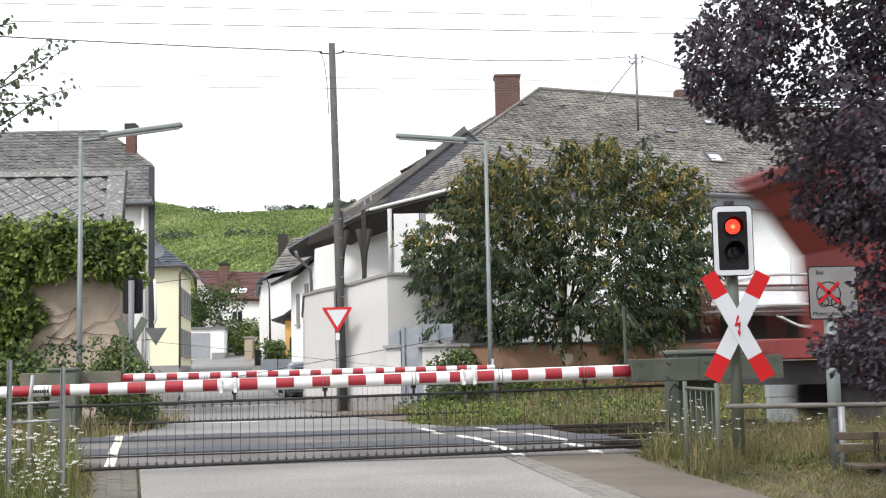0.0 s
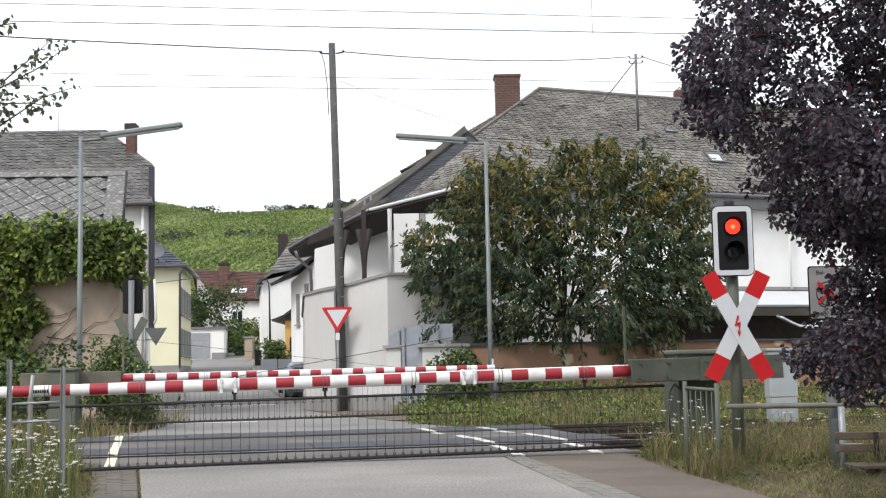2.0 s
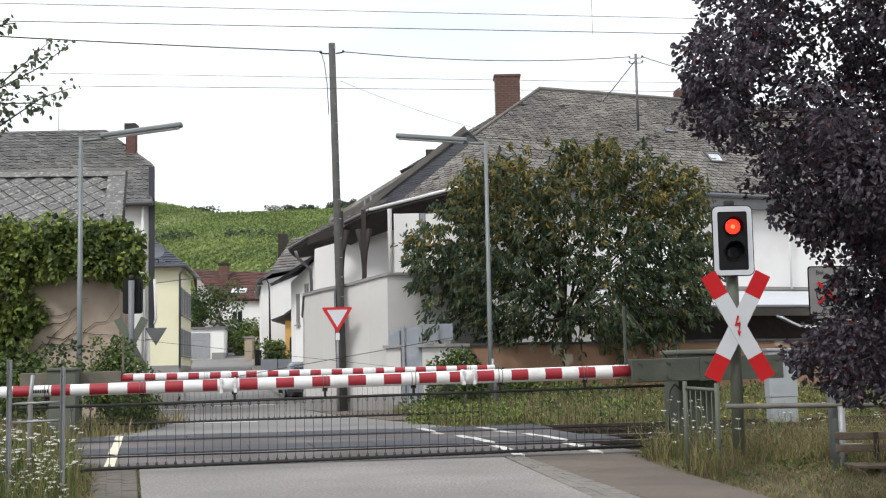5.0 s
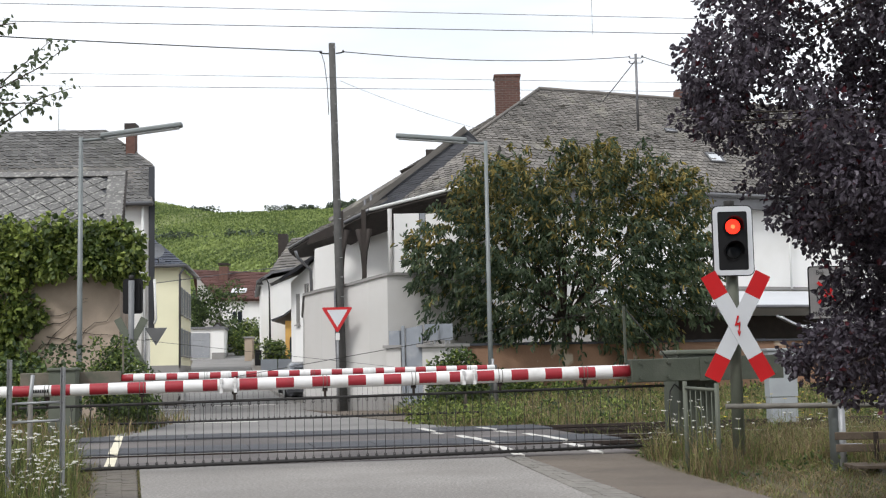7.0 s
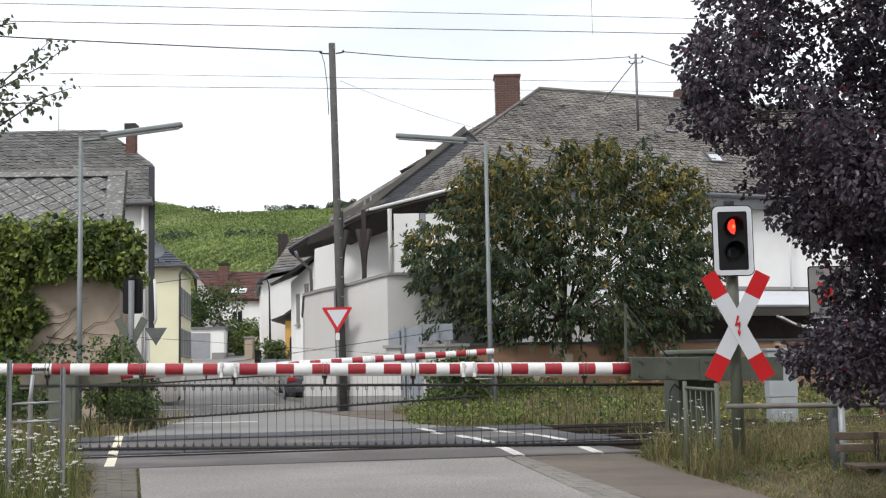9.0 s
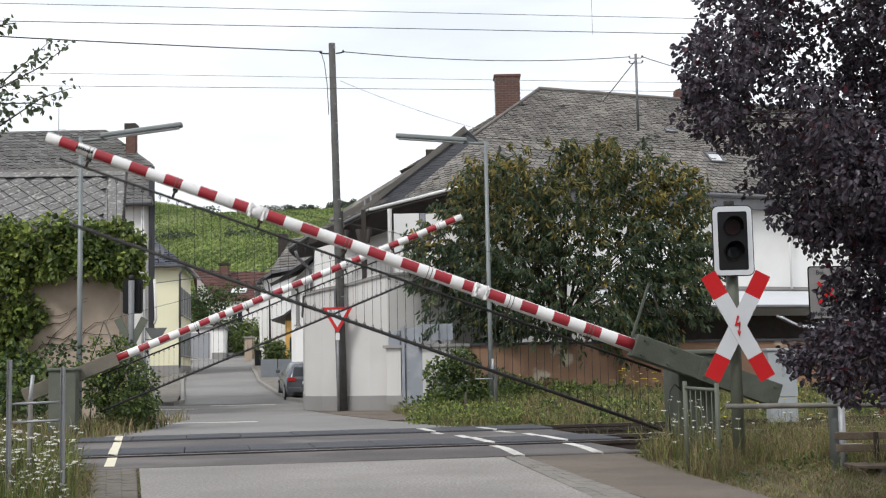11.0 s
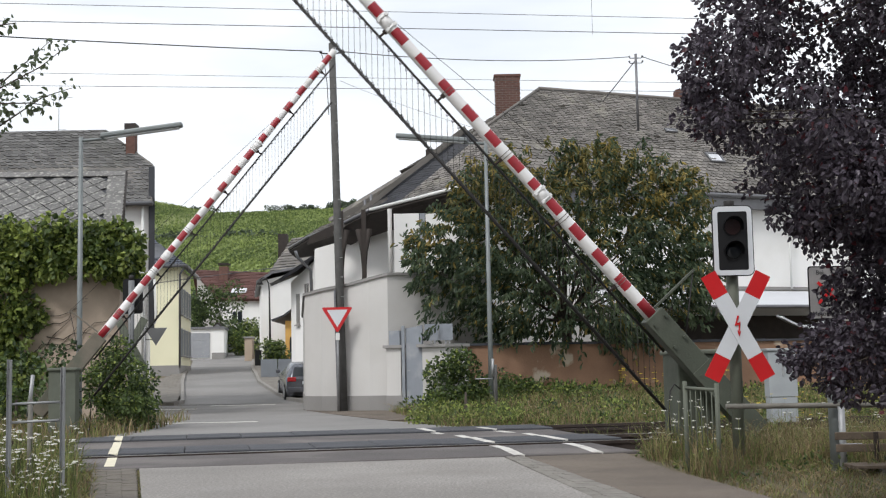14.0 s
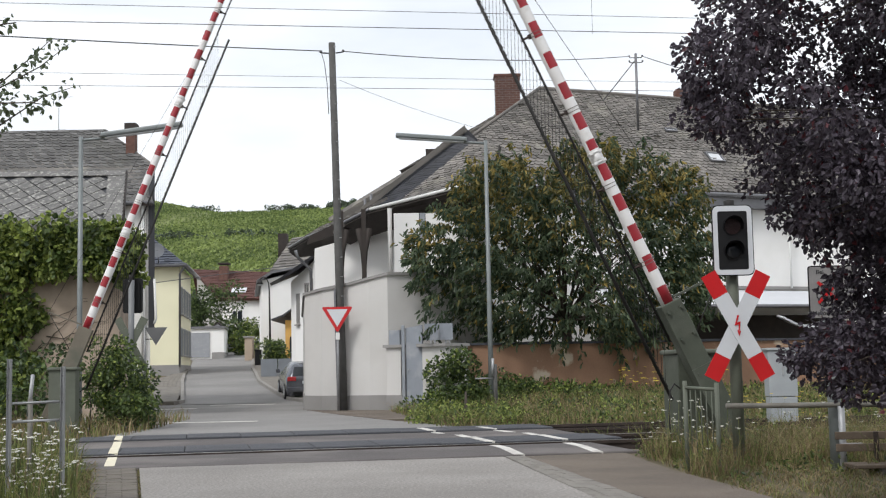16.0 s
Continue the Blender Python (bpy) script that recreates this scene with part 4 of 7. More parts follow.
def build_gate():
    g = thing("courtyard_gate", "blue-grey sheet metal courtyard gate between white pillars", "gate")
    block(g, "pillar", [(-1.62, 34.45), (-1.22, 34.3), (-1.1, 34.62), (-1.5, 34.8)], -0.1, 1.72, PLASTER)
    block(g, "plinth", [(-1.645, 34.43), (-1.2, 34.27), (-1.1, 34.6), (-1.5, 34.8)], -0.1, 0.42, PLASTER_GREY)
    block(g, "pillar_cap", [(-1.72, 34.4), (-1.14, 34.18), (-1.05, 34.7), (-1.6, 34.85)], 1.72, 1.8, PLASTER_GREY)
    block(g, "parapet_panel", [(-1.55, 34.5), (-1.25, 34.4), (-1.2, 34.45), (-1.5, 34.55)], 1.8, 2.2, GATE_BLUE)
    part("gate_post", boxed(-1.19, -1.1, 34.18, 34.27, -0.1, 2.32, 0.01), GATE_BLUE, g)
    block(g, "gate_leaf", [(-1.08, 34.25), (-0.62, 34.0), (-0.6, 34.04), (-1.06, 34.29)], 0.02, [2.25, 2.32, 2.32, 2.25], GATE_BLUE)
    part("handle", tubed([(-1.04, 34.18, 1.1), (-1.04, 34.1, 1.1), (-0.96, 34.08, 1.1)], 0.012, 6), GALV, g)
    block(g, "pillar", [(-0.62, 33.9), (0.0, 33.8), (0.62, 34.1), (0.6, 34.5), (-0.55, 34.3)], -0.1, 1.72, PLASTER)
    block(g, "pillar_cap", [(-0.78, 33.8), (0.0, 33.7), (0.68, 34.02), (0.66, 34.55), (-0.7, 34.35)], 1.72, 1.8, PLASTER_GREY)
    block(g, "parapet_panel", [(-0.55, 33.98), (0.22, 33.95), (0.22, 34.02), (-0.55, 34.05)], 1.9, 2.35, GATE_BLUE)
    for x in (-0.4, -0.3, 0.0, 0.1):
        part("stub", boxed(x, x + 0.05, 33.98, 34.04, 1.8, 1.9), GALV, g)
    part("parapet_panel", boxed(-0.17, -0.15, 33.94, 34.0, 1.9, 2.35), GALV, g)


build_gate()


def build_old_wall():
    w = thing("courtyard_wall", "old terracotta plastered wall with peeling pale patches", "wall")
    block(w, "wall_face", [(0.63, 34.3), (18, 38.0), (18, 38.3), (0.6, 34.6)], -0.2, 1.74, PLASTER_OLD)
    rnd = random.Random(4)
    x = 0.6
    while x < 17.5:
        l = rnd.uniform(0.5, 0.75)
        y = 34.3 + (x - 0.63) * 0.213
        part("coping_slab", boxed(0, l - 0.01, -0.06, 0.36, 0, 0.07 + rnd.uniform(-0.01, 0.01), m=wall_frame((x, y, 1.74), (1, 0.213))), SLATE_DARK, w)
        x += l * 0.978
    for x in (4.9, 9.6):
        y = 34.3 + (x - 0.63) * 0.213
        part("buttress", boxed(0, 0.35, -0.22, 0, -0.2, 1.6, m=wall_frame((x, y - 0.002, 0), (1, 0.213))), PLASTER_OLD, w)


build_old_wall()


# --- ivy-covered outbuilding with its big diamond slates
def build_outbuilding():
    h = house("outbuilding", "tan plastered outbuilding with pale diamond slate roof and climber", "outbuilding")
    block(h, "wall", [(-20, 33.5), (-8.75, 33.5), (-9.4, 37.5), (-20, 37.5)], -0.2, 5.05, PLASTER_TAN)
    q = ((-20, 33.2, 5.08), (-8.62, 33.2, 5.0), (-9.22, 35.9, 7.0), (-20, 35.9, 7.08))
    roof_board(h, q, 0.12, SLATE_DARK)
    roof = h.children[-1]
    a, b, c, d = (Vector(p) for p in q)
    ux, uz = (b - a).normalized(), (d - a).normalized()
    nrm = ux.cross(uz)
    w2, h2 = 0.262, 0.285
    bm = bmesh.new()
    out = [bm.verts.new(v) for v in ((0, -h2, 0.02), (w2, 0, 0.012), (0, h2, 0.004), (-w2, 0, 0.012))]
    inn = [bm.verts.new(v) for v in ((0, -h2, -0.008), (w2, 0, -0.012), (0, h2, -0.012), (-w2, 0, -0.012))]
    bm.faces.new(out)
    for i in range(4):
        j = (i + 1) % 4
        bm.faces.new((out[i], inn[i], inn[j], out[j]))
    me = mesh_of("slate", fixed(bm), SLATE_LIGHT)
    rnd = random.Random(11)
    width, height = (b - a).length, (d - a).length
    j, z = 0, 0.16
    while z < height - 0.35:
        x = width - 0.5 - (0.28 if j % 2 else 0)
        while x > 4.5:
            if x > width - 0.4 - 0.22 * z:
                x -= 0.56
                continue
            p = a + ux * x + uz * z + nrm * 0.022
            ob = new("slate", me)
            ob.parent = roof
            m = Matrix(((ux.x, uz.x, nrm.x, p.x), (ux.y, uz.y, nrm.y, p.y), (ux.z, uz.z, nrm.z, p.z), (0, 0, 0, 1)))
            ob.matrix_basis = m @ pose(0, 0, rnd.uniform(0, 0.006), rnd.uniform(-1, 1), rnd.uniform(-1, 1), rnd.uniform(-1.5, 1.5))
            x -= 0.56
        z += 0.3
        j += 1
    # ridge and verge slates
    for i in range(14):
        part("ridge_slate", boxed(0, 0.54, -0.26, 0.05, 0, 0.025, m=wall_frame((0, 0, 0), (1, 0)) @ Matrix.Translation(quad_at(q, 1 - (i + 1) * 0.048, 0.985) + nrm * 0.05) @ Matrix.Rotation(radians(35), 4, "X")), SLATE_LIGHT, h)
    for i in range(16):
        t = i / 16
        p = quad_at(q, 0.953, t) + nrm * (0.045 + 0.002 * (i % 2))
        m = Matrix(((ux.x, uz.x, nrm.x, p.x), (ux.y, uz.y, nrm.y, p.y), (ux.z, uz.z, nrm.z, p.z), (0, 0, 0, 1)))
        part("verge_slate", boxed(0, 0.5, 0, 0.22, 0, 0.02, m=m), SLATE_LIGHT, h)
    part("verge_board", tubed([quad_at(q, 1, -0.02), quad_at(q, 1, 1.02)], 0.06, 6), TIMBER, h)


build_outbuilding()


def build_left_house():
    h = house("corner_house", "house with grey slate roof, white front and dark slate-clad side")
    block(h, "wall", [(-20, 40.3), (-9.55, 40.3), (-11.35, 48), (-20, 48)], -0.2, 6.7, PLASTER_BRIGHT)
    bm = bmesh.new()
    prism(bm, [(-9.56, 40.16), (-9.36, 40.16), (-11.19, 48), (-11.33, 48)], 2.6, 7.9)
    part("slate_cladding", fixed(bm), SLATE_DARK, h, "dark slate cladding on the side wall")
    bm = bmesh.new()
    pts = ((-20, 39.95, 6.7), (-9.4, 39.95, 6.7), (-9.72, 41.5, 8.2), (-11.75, 43, 9.72), (-20, 43, 9.72))
    vs = [bm.verts.new(p) for p in pts]
    bm.faces.new(vs)
    r = bmesh.ops.extrude_face_region(bm, geom=bm.faces[:])
    bmesh.ops.translate(bm, vec=(0, 0.08, -0.12), verts=[v for v in r["geom"] if isinstance(v, bmesh.types.BMVert)])
    part("roof", fixed(bm), SLATE, h)
    scale_slates(h, ((-17, 39.95, 6.7), (-9.45, 39.95, 6.7), (-9.72, 41.5, 8.2), (-17, 41.5, 8.2)), 0.17, 0.24, SLATE_GREY, 13, 0.028)
    scale_slates(h, ((-17, 41.4, 8.12), (-9.74, 41.4, 8.12), (-11.75, 43, 9.72), (-17, 43, 9.72)), 0.17, 0.24, SLATE_GREY, 14, 0.028)
    bm = bmesh.new()
    slab(bm, ((-9.72, 41.5, 8.18), (-11.75, 43, 9.7), (-12.6, 46, 9.7), (-11.3, 48, 8.18)), 0.12)
    part("hip_roof", fixed(bm), SLATE, h)
    part("gutter", tubed([(-17, 39.88, 6.66), (-9.35, 39.88, 6.66)], 0.06, 8), ZINC, h)
    part("downpipe", tubed([(-9.75, 40.15, 6.6), (-9.75, 40.2, 0.2)], 0.045, 8), FRAME_WHITE, h)
    part("downpipe", tubed([(-9.35, 40.1, 4.2), (-9.3, 40.1, 2.9), (-9.36, 40.1, 2.75)], 0.04, 8), FRAME_WHITE, h)
    c = new("chimney")
    c.parent = h
    part("stack", boxed(-10.76, -10.46, 41.9, 42.3, 8.4, 9.45), BRICK, c)
    part("cap", boxed(-10.8, -10.42, 41.85, 42.35, 9.45, 9.7), TIMBER, c)
    # aerial
    a = thing("tv_aerial", "thin tv aerial on the ridge of the slate roof", "aerial")
    part("mast", tubed([(-13.4, 43, 9.4), (-13.4, 43, 11.3)], 0.012, 5), GALV, a)
    for z, l in ((11.2, 0.15), (10.9, 0.5), (9.75, 0.25)):
        part("boom", tubed([(-13.4, 43, z), (-13.4 + l, 43, z)], 0.008, 4), GALV, a)


build_left_house()


def build_yellow_house():
    h = house("yellow_house", "pale yellow two-storey house with blue-grey tiled roof and grey plinth")
    base = [(-20, 67), (-14.3, 67), (-15.4, 75.5), (-20, 75.5)]
    block(h, "wall", base, 0.6, 7.0, PLASTER_YELLOW)
    block(h, "plinth", [(-20, 66.96), (-14.25, 66.96), (-15.36, 75.5), (-20, 75.5)], 0.6, 1.63, PLASTER_GREY)
    e = ((-20, 66.5, 7.0), (-13.85, 66.5, 7.0), (-15.0, 76, 7.0), (-17.2, 71, 9.4), (-20, 71, 9.4))
    q1 = (e[0], e[1], e[3], e[4])
    roof_board(h, q1, 0.15, TILE_BLUE)
    slates(h, q1, 0.33, 0.3, TILE_BLUE, 21, 0.05, "tile_covering")
    roof_board(h, (e[1], e[2], (-17.2, 71.2, 9.4), e[3]), 0.15, TILE_BLUE)
    part("eaves_board", tubed([(-20, 66.45, 6.95), (-13.8, 66.45, 6.95), (-14.98, 76, 6.95)], 0.1, 6), ZINC, h)
    part("downpipe", tubed([(-13.9, 66.5, 6.85), (-14.22, 66.85, 6.5), (-14.22, 66.85, 1.5)], 0.06, 8), ZINC, h)
    d = (-1.1, 8.5)
    for z in (2.15, 4.4):
        for s in (1.0, 3.0, 5.0, 7.0):
            window(h, wall_frame((-14.3 + d[0] * s / 8.57 + 0.04, 67 + d[1] * s / 8.57, z), d), 0.95, 1.5, SHUTTER, False)
    dish = thing("satellite_dish", "grey satellite dish on the eaves", "satellite dish")
    bm = bmesh.new()
    rr = [ring(bm, (-15.3, 66.2 - 0.08 * (r / 0.4) ** 2, 7.75), (0.3, -1, 0.2), r, 16) for r in (0.02, 0.2, 0.4)]
    for r0, r1 in zip(rr, rr[1:]):
        for k in range(16):
            bm.faces.new((r0[k], r0[(k + 1) % 16], r1[(k + 1) % 16], r1[k]))
    bmesh.ops.solidify(bm, geom=bm.faces[:], thickness=0.02)
    part("dish", bm, SHUTTER, dish)
    part("arm", tubed([(-15.3, 66.2, 7.75), (-15.3, 66.5, 7.4), (-15.3, 66.6, 7.1)], 0.03, 6), ZINC, dish)


build_yellow_house()


def build_far_houses():
    g = house("garage", "small white flat-roofed garage with grey ribbed door", "garage")
    block(g, "wall", [(-19.9, 92), (-16.3, 92), (-16.9, 97), (-20.5, 97)], 2.0, 4.45, PLASTER_BRIGHT)
    block(g, "plinth", [(-17.2, 91.96), (-16.26, 91.96), (-16.9, 97), (-17.4, 97)], 2.0, 2.7, PLASTER_GREY)
    block(g, "roof_edge", [(-20, 91.85), (-16.2, 91.85), (-16.8, 97.1), (-20.6, 97.1)], 4.45, 4.62, ZINC)
    bm = bmesh.new()
    for i in range(10):
        box(bm, -19.3, -17.35, 91.93 - 0.01 * (i % 2), 91.99, 2.35 + i * 0.182, 2.53 + i * 0.182)
    part("garage_door", bm, SHUTTER, g, "grey sectional door")
    bm = bmesh.new()
    slab(bm, ((-18.75, 99, 4.65), (-18.1, 99, 5.25), (-18.1, 102, 5.25), (-18.75, 102, 4.65)), 0.08)
    slab(bm, ((-18.1, 99, 5.25), (-17.45, 99, 4.65), (-17.45, 102, 4.65), (-18.1, 102, 5.25)), 0.08)
    gs = house("garden_shed", "small garden shed with dark gable roof", "shed")
    part("roof", fixed(bm), TIMBER, gs)
    bm = bmesh.new()
    plate(bm, [(-18.65, 2.9), (-17.55, 2.9), (-17.55, 4.6), (-18.1, 5.12), (-18.65, 4.6)], 99.1, 102)
    part("wall", fixed(bm), SHUTTER, gs)

    r = house("red_roofed_house", "white house under a large brown-red tiled roof with skylights")
    block(r, "wall", [(-20.1, 112.5), (-13, 112.5), (-13, 121), (-22, 121)], 4, 8.0, PLASTER_BRIGHT)
    q = ((-20.4, 112, 7.86), (-12.6, 112, 7.74), (-15, 117, 10.5), (-23.67, 117, 11.0))
    roof_board(r, q, 0.2, TILE_RED)
    slates(r, q, 0.36, 0.33, TILE_RED, 23, 0.05, "tile_covering")
    roof_board(r, ((-23.67, 117, 11.0), (-15, 117, 10.5), (-13, 122, 7), (-24, 122, 7)), 0.2, TILE_RED)
    bm = bmesh.new()
    vs = [bm.verts.new(p) for p in ((-20.1, 112.4, 4), (-20.1, 112.4, 7.8), (-23.3, 117, 10.8), (-24, 122, 7), (-24, 122, 4))]
    bm.faces.new(vs)
    bmesh.ops.solidify(bm, geom=bm.faces[:], thickness=0.2)
    part("gable_wall", bm, PLASTER, r)
    part("chimney", boxed(-20.85, -20.06, 115.2, 116.2, 9.6, 11.1), BRICK, r)
    part("chimney_cap", boxed(-20.95, -19.96, 115.1, 116.3, 11.25, 11.4), TIMBER, r)
    for x, w in ((-18.75, 0.6), (-18.05, 0.65), (-16.6, 0.6)):
        part("roof_light", boxed(0, w, 0, 0.85, 0, 0.08, m=Matrix.Translation((x - 0.6, 112.9, 8.42)) @ Matrix.Rotation(radians(31), 4, "X")), SIGN_WHITE, r)
    for x in (-19.8, -17.2, -15.0):
        window(r, pose(x + 0.6, 112.46, 5.7), 1.0, 1.1)

    h = house("street_house", "white gabled house with grey slate roof on the street")
    h.matrix_basis = Matrix.Translation((0.25, 0, 1.09)) @ Matrix.Scale(1.22, 4) @ Matrix.Translation((0, 0, -1.09))
    block(h, "wall", [(-9.3, 62), (-5.5, 62), (-7.5, 74), (-11.2, 74)], 0.5, [5.7, 6.6, 6.6, 5.7], PLASTER_BRIGHT)
    bm = bmesh.new()
    slab(bm, ((-9.5, 61.6, 5.7), (-8.75, 61.6, 6.15), (-10.4, 74, 6.15), (-11.5, 74, 5.7)), 0.12)
    slab(bm, ((-8.75, 61.6, 6.15), (-5.2, 61.6, 6.75), (-7.2, 74, 6.75), (-10.4, 74, 6.15)), 0.12)
    part("roof_edge", fixed(bm), ZINC, h)
    q = ((-9.1, 63.5, 6.3), (-5.6, 63.5, 6.5), (-5.4, 66.5, 8.6), (-8.3, 66.5, 8.3))
    roof_board(h, q, 0.15, SLATE)
    slates(h, q, 0.3, 0.35, SLATE, 25, 0.04)
    bm = bmesh.new()
    vs = [bm.verts.new(p) for p in ((-9.1, 63.5, 6.25), (-8.3, 66.5, 8.25), (-9.6, 72, 6.2))]
    bm.faces.new(vs)
    part("hip_roof", bm, SLATE_DARK, h)
    part("chimney", boxed(-9.0, -8.5, 66, 66.5, 7.2, 8.5), TIMBER, h)
    window(h, pose(-7.75, 61.94, 2.2), 0.5, 1.3, BENCH_WOOD)
    part("porch", boxed(-7.55, -6.5, 57.4, 61.9, 0.3, 3.5), PLASTER_ORANGE, h, "ochre yellow porch")
    bm = bmesh.new()
    for x in (-7.2, -6.75):
        o = [(x - 0.15, 0.9), (x + 0.15, 0.9), (x + 0.15, 2.6)] + [(x + 0.15 * math.cos(k * math.pi / 6), 2.6 + 0.2 * math.sin(k * math.pi / 6)) for k in range(1, 6)] + [(x - 0.15, 2.6)]
        plate(bm, o, 57.36, 57.41)
    part("arched_window", fixed(bm), WINDOW, h)
    bm = bmesh.new()
    slab(bm, ((-8.15, 57, 3.55), (-7.6, 57, 3.75), (-7.6, 62, 3.75), (-8.15, 62, 3.55)), 0.08)
    slab(bm, ((-7.6, 57, 3.75), (-6.3, 57, 4.7), (-6.3, 62, 4.7), (-7.6, 62, 3.75)), 0.08)
    part("porch_roof", fixed(bm), SLATE_DARK, h)

    h = house("wayside_house", "white house side beside the terrace wall with small windows")
    block(h, "wall", [(-6.6, 55), (-5.35, 53), (-5.35, 56.8), (-7.0, 56.9)], 0.1, [5.25, 6.0, 6.0, 5.25], PLASTER_BRIGHT)
    bm = bmesh.new()
    slab(bm, ((-7.2, 54.2, 5.2), (-4.9, 52.1, 6.4), (-4.9, 57, 6.4), (-8.0, 57, 5.2)), 0.14)
    part("roof", fixed(bm), SLATE_DARK, h)
    for x, y, z, ww, hh in ((-6.5, 54.82, 3.2, 0.3, 1.35), (-6.05, 54.1, 4.45, 0.4, 0.5), (-5.65, 53.45, 4.6, 0.2, 0.5)):
        window(h, wall_frame((x, y, z), (1.25, -2.0)), ww, hh, PLASTER_GREY)
    p = thing("gate_pillar", "weathered stone gate pillar", "pillar")
    part("shaft", boxed(-14.15, -13.6, 88, 88.9, 1.8, 3.6, 0.03), PLASTER_TAN, p)
    part("cap", boxed(-14.23, -13.52, 87.9, 89, 3.6, 3.72, 0.03), PLASTER_GREY, p)
    f = thing("yard_fence", "grey sheet metal yard fence by the porch", "fence")
    for x0, x1 in ((-9.25, -8.42), (-8.38, -7.5)):
        part("panel", boxed(x0, x1, 62.6, 62.7, 0.72, 1.8, 0.01), FENCE_GREY, f)
    b = thing("dustbin", "dark wheeled dustbin beside the street", "dustbin")
    part("bin", boxed(-11.9, -11.5, 78, 78.5, 1.55, 2.5, 0.05), BLACK, b)
    part("lid", boxed(-11.93, -11.47, 77.95, 78.5, 2.5, 2.57, 0.02), BLACK, b)


build_far_houses()


# --- pavements and kerbs of the street
def build_pavements():
    for name, strips, label in (
            ("pavement_1", [((-14.5, 45.75), (-9.95, 45.75)), ((-14.5, 52), (-11.05, 52)), ((-14.4, 60), (-12.75, 60)), ((-14.3, 66.9), (-13.9, 66.9)), ((-15.4, 75), (-15.4, 74.9))], "block-paved forecourt before the yellow house"),
            ("pavement_2", [((-5.1, 45.3), (-4.4, 45.3)), ((-6.9, 52), (-5.0, 52)), ((-8.9, 60), (-6.9, 60)), ((-11.4, 74), (-9.9, 74)), ((-13.8, 90), (-12.8, 90))], "grey pavement climbing beside the street")):
        sheet(name, strips, PAVER, label, "pavement", 0.1)
    for pts, label in (([(-14.5, 45.66), (-10.6, 45.7), (-9.95, 46.2), (-10.0, 47.5), (-10.95, 52), (-12.65, 60), (-13.8, 66)], "pale stone kerb curving into the street"),
                       ([(-4.6, 45.12), (-5.1, 45.3), (-5.6, 47), (-6.95, 52), (-8.95, 60), (-11.45, 74), (-13.85, 90)], "pale stone kerb along the street")):
        k = thing("kerb", label, "kerb", kind="structure")
        for (x0, y0), (x1, y1) in zip(pts, pts[1:]):
            n = max(1, int(math.hypot(x1 - x0, y1 - y0) / 1.0))
            for i in range(n):
                xa, ya = x0 + (x1 - x0) * i / n, y0 + (y1 - y0) * i / n
                xb, yb = x0 + (x1 - x0) * (i + 0.985) / n, y0 + (y1 - y0) * (i + 0.985) / n
                bm = bmesh.new()
                slab(bm, ((xa - 0.08, ya, rise(ya) + 0.13), (xb - 0.08, yb, rise(yb) + 0.13), (xb + 0.08, yb, rise(yb) + 0.13), (xa + 0.08, ya, rise(ya) + 0.13)), 0.2)
                part("kerb_stone", fixed(bm), KERB, k)


build_pavements()


def build_forecourt_blocks():
    t = thing("block_paving", "red-grey concrete paving blocks before the yellow house", "pavement", kind="structure")
    bm = bmesh.new()
    box(bm, -0.19, 0.19, -0.19, 0.19, -0.05, 0.012)
    bmesh.ops.bevel(bm, geom=[e for e in bm.edges if all(v.co.z > 0 for v in e.verts)], offset=0.015, segments=1, affect="EDGES")
    me = mesh_of("paving_block", fixed(bm), PAVER)
    rnd = random.Random(6)
    for j in range(22):
        y = 57.0 + j * 0.42
        edge = -11.05 - 1.7 * (y - 52) / 8 if y < 60 else -12.75 - 1.15 * (y - 60) / 6.9
        for i in range(8):
            x = edge - 0.35 - i * 0.41 - (0.2 if j % 2 else 0)
            if x < -14.3:
                break
            ob = new("paving_block", me)
            ob.parent = t
            ob.matrix_basis = pose(x, y, rise(y) + 0.1 + rnd.uniform(0, 0.006), 3.4, 0, rnd.uniform(-1, 1))


build_forecourt_blocks()


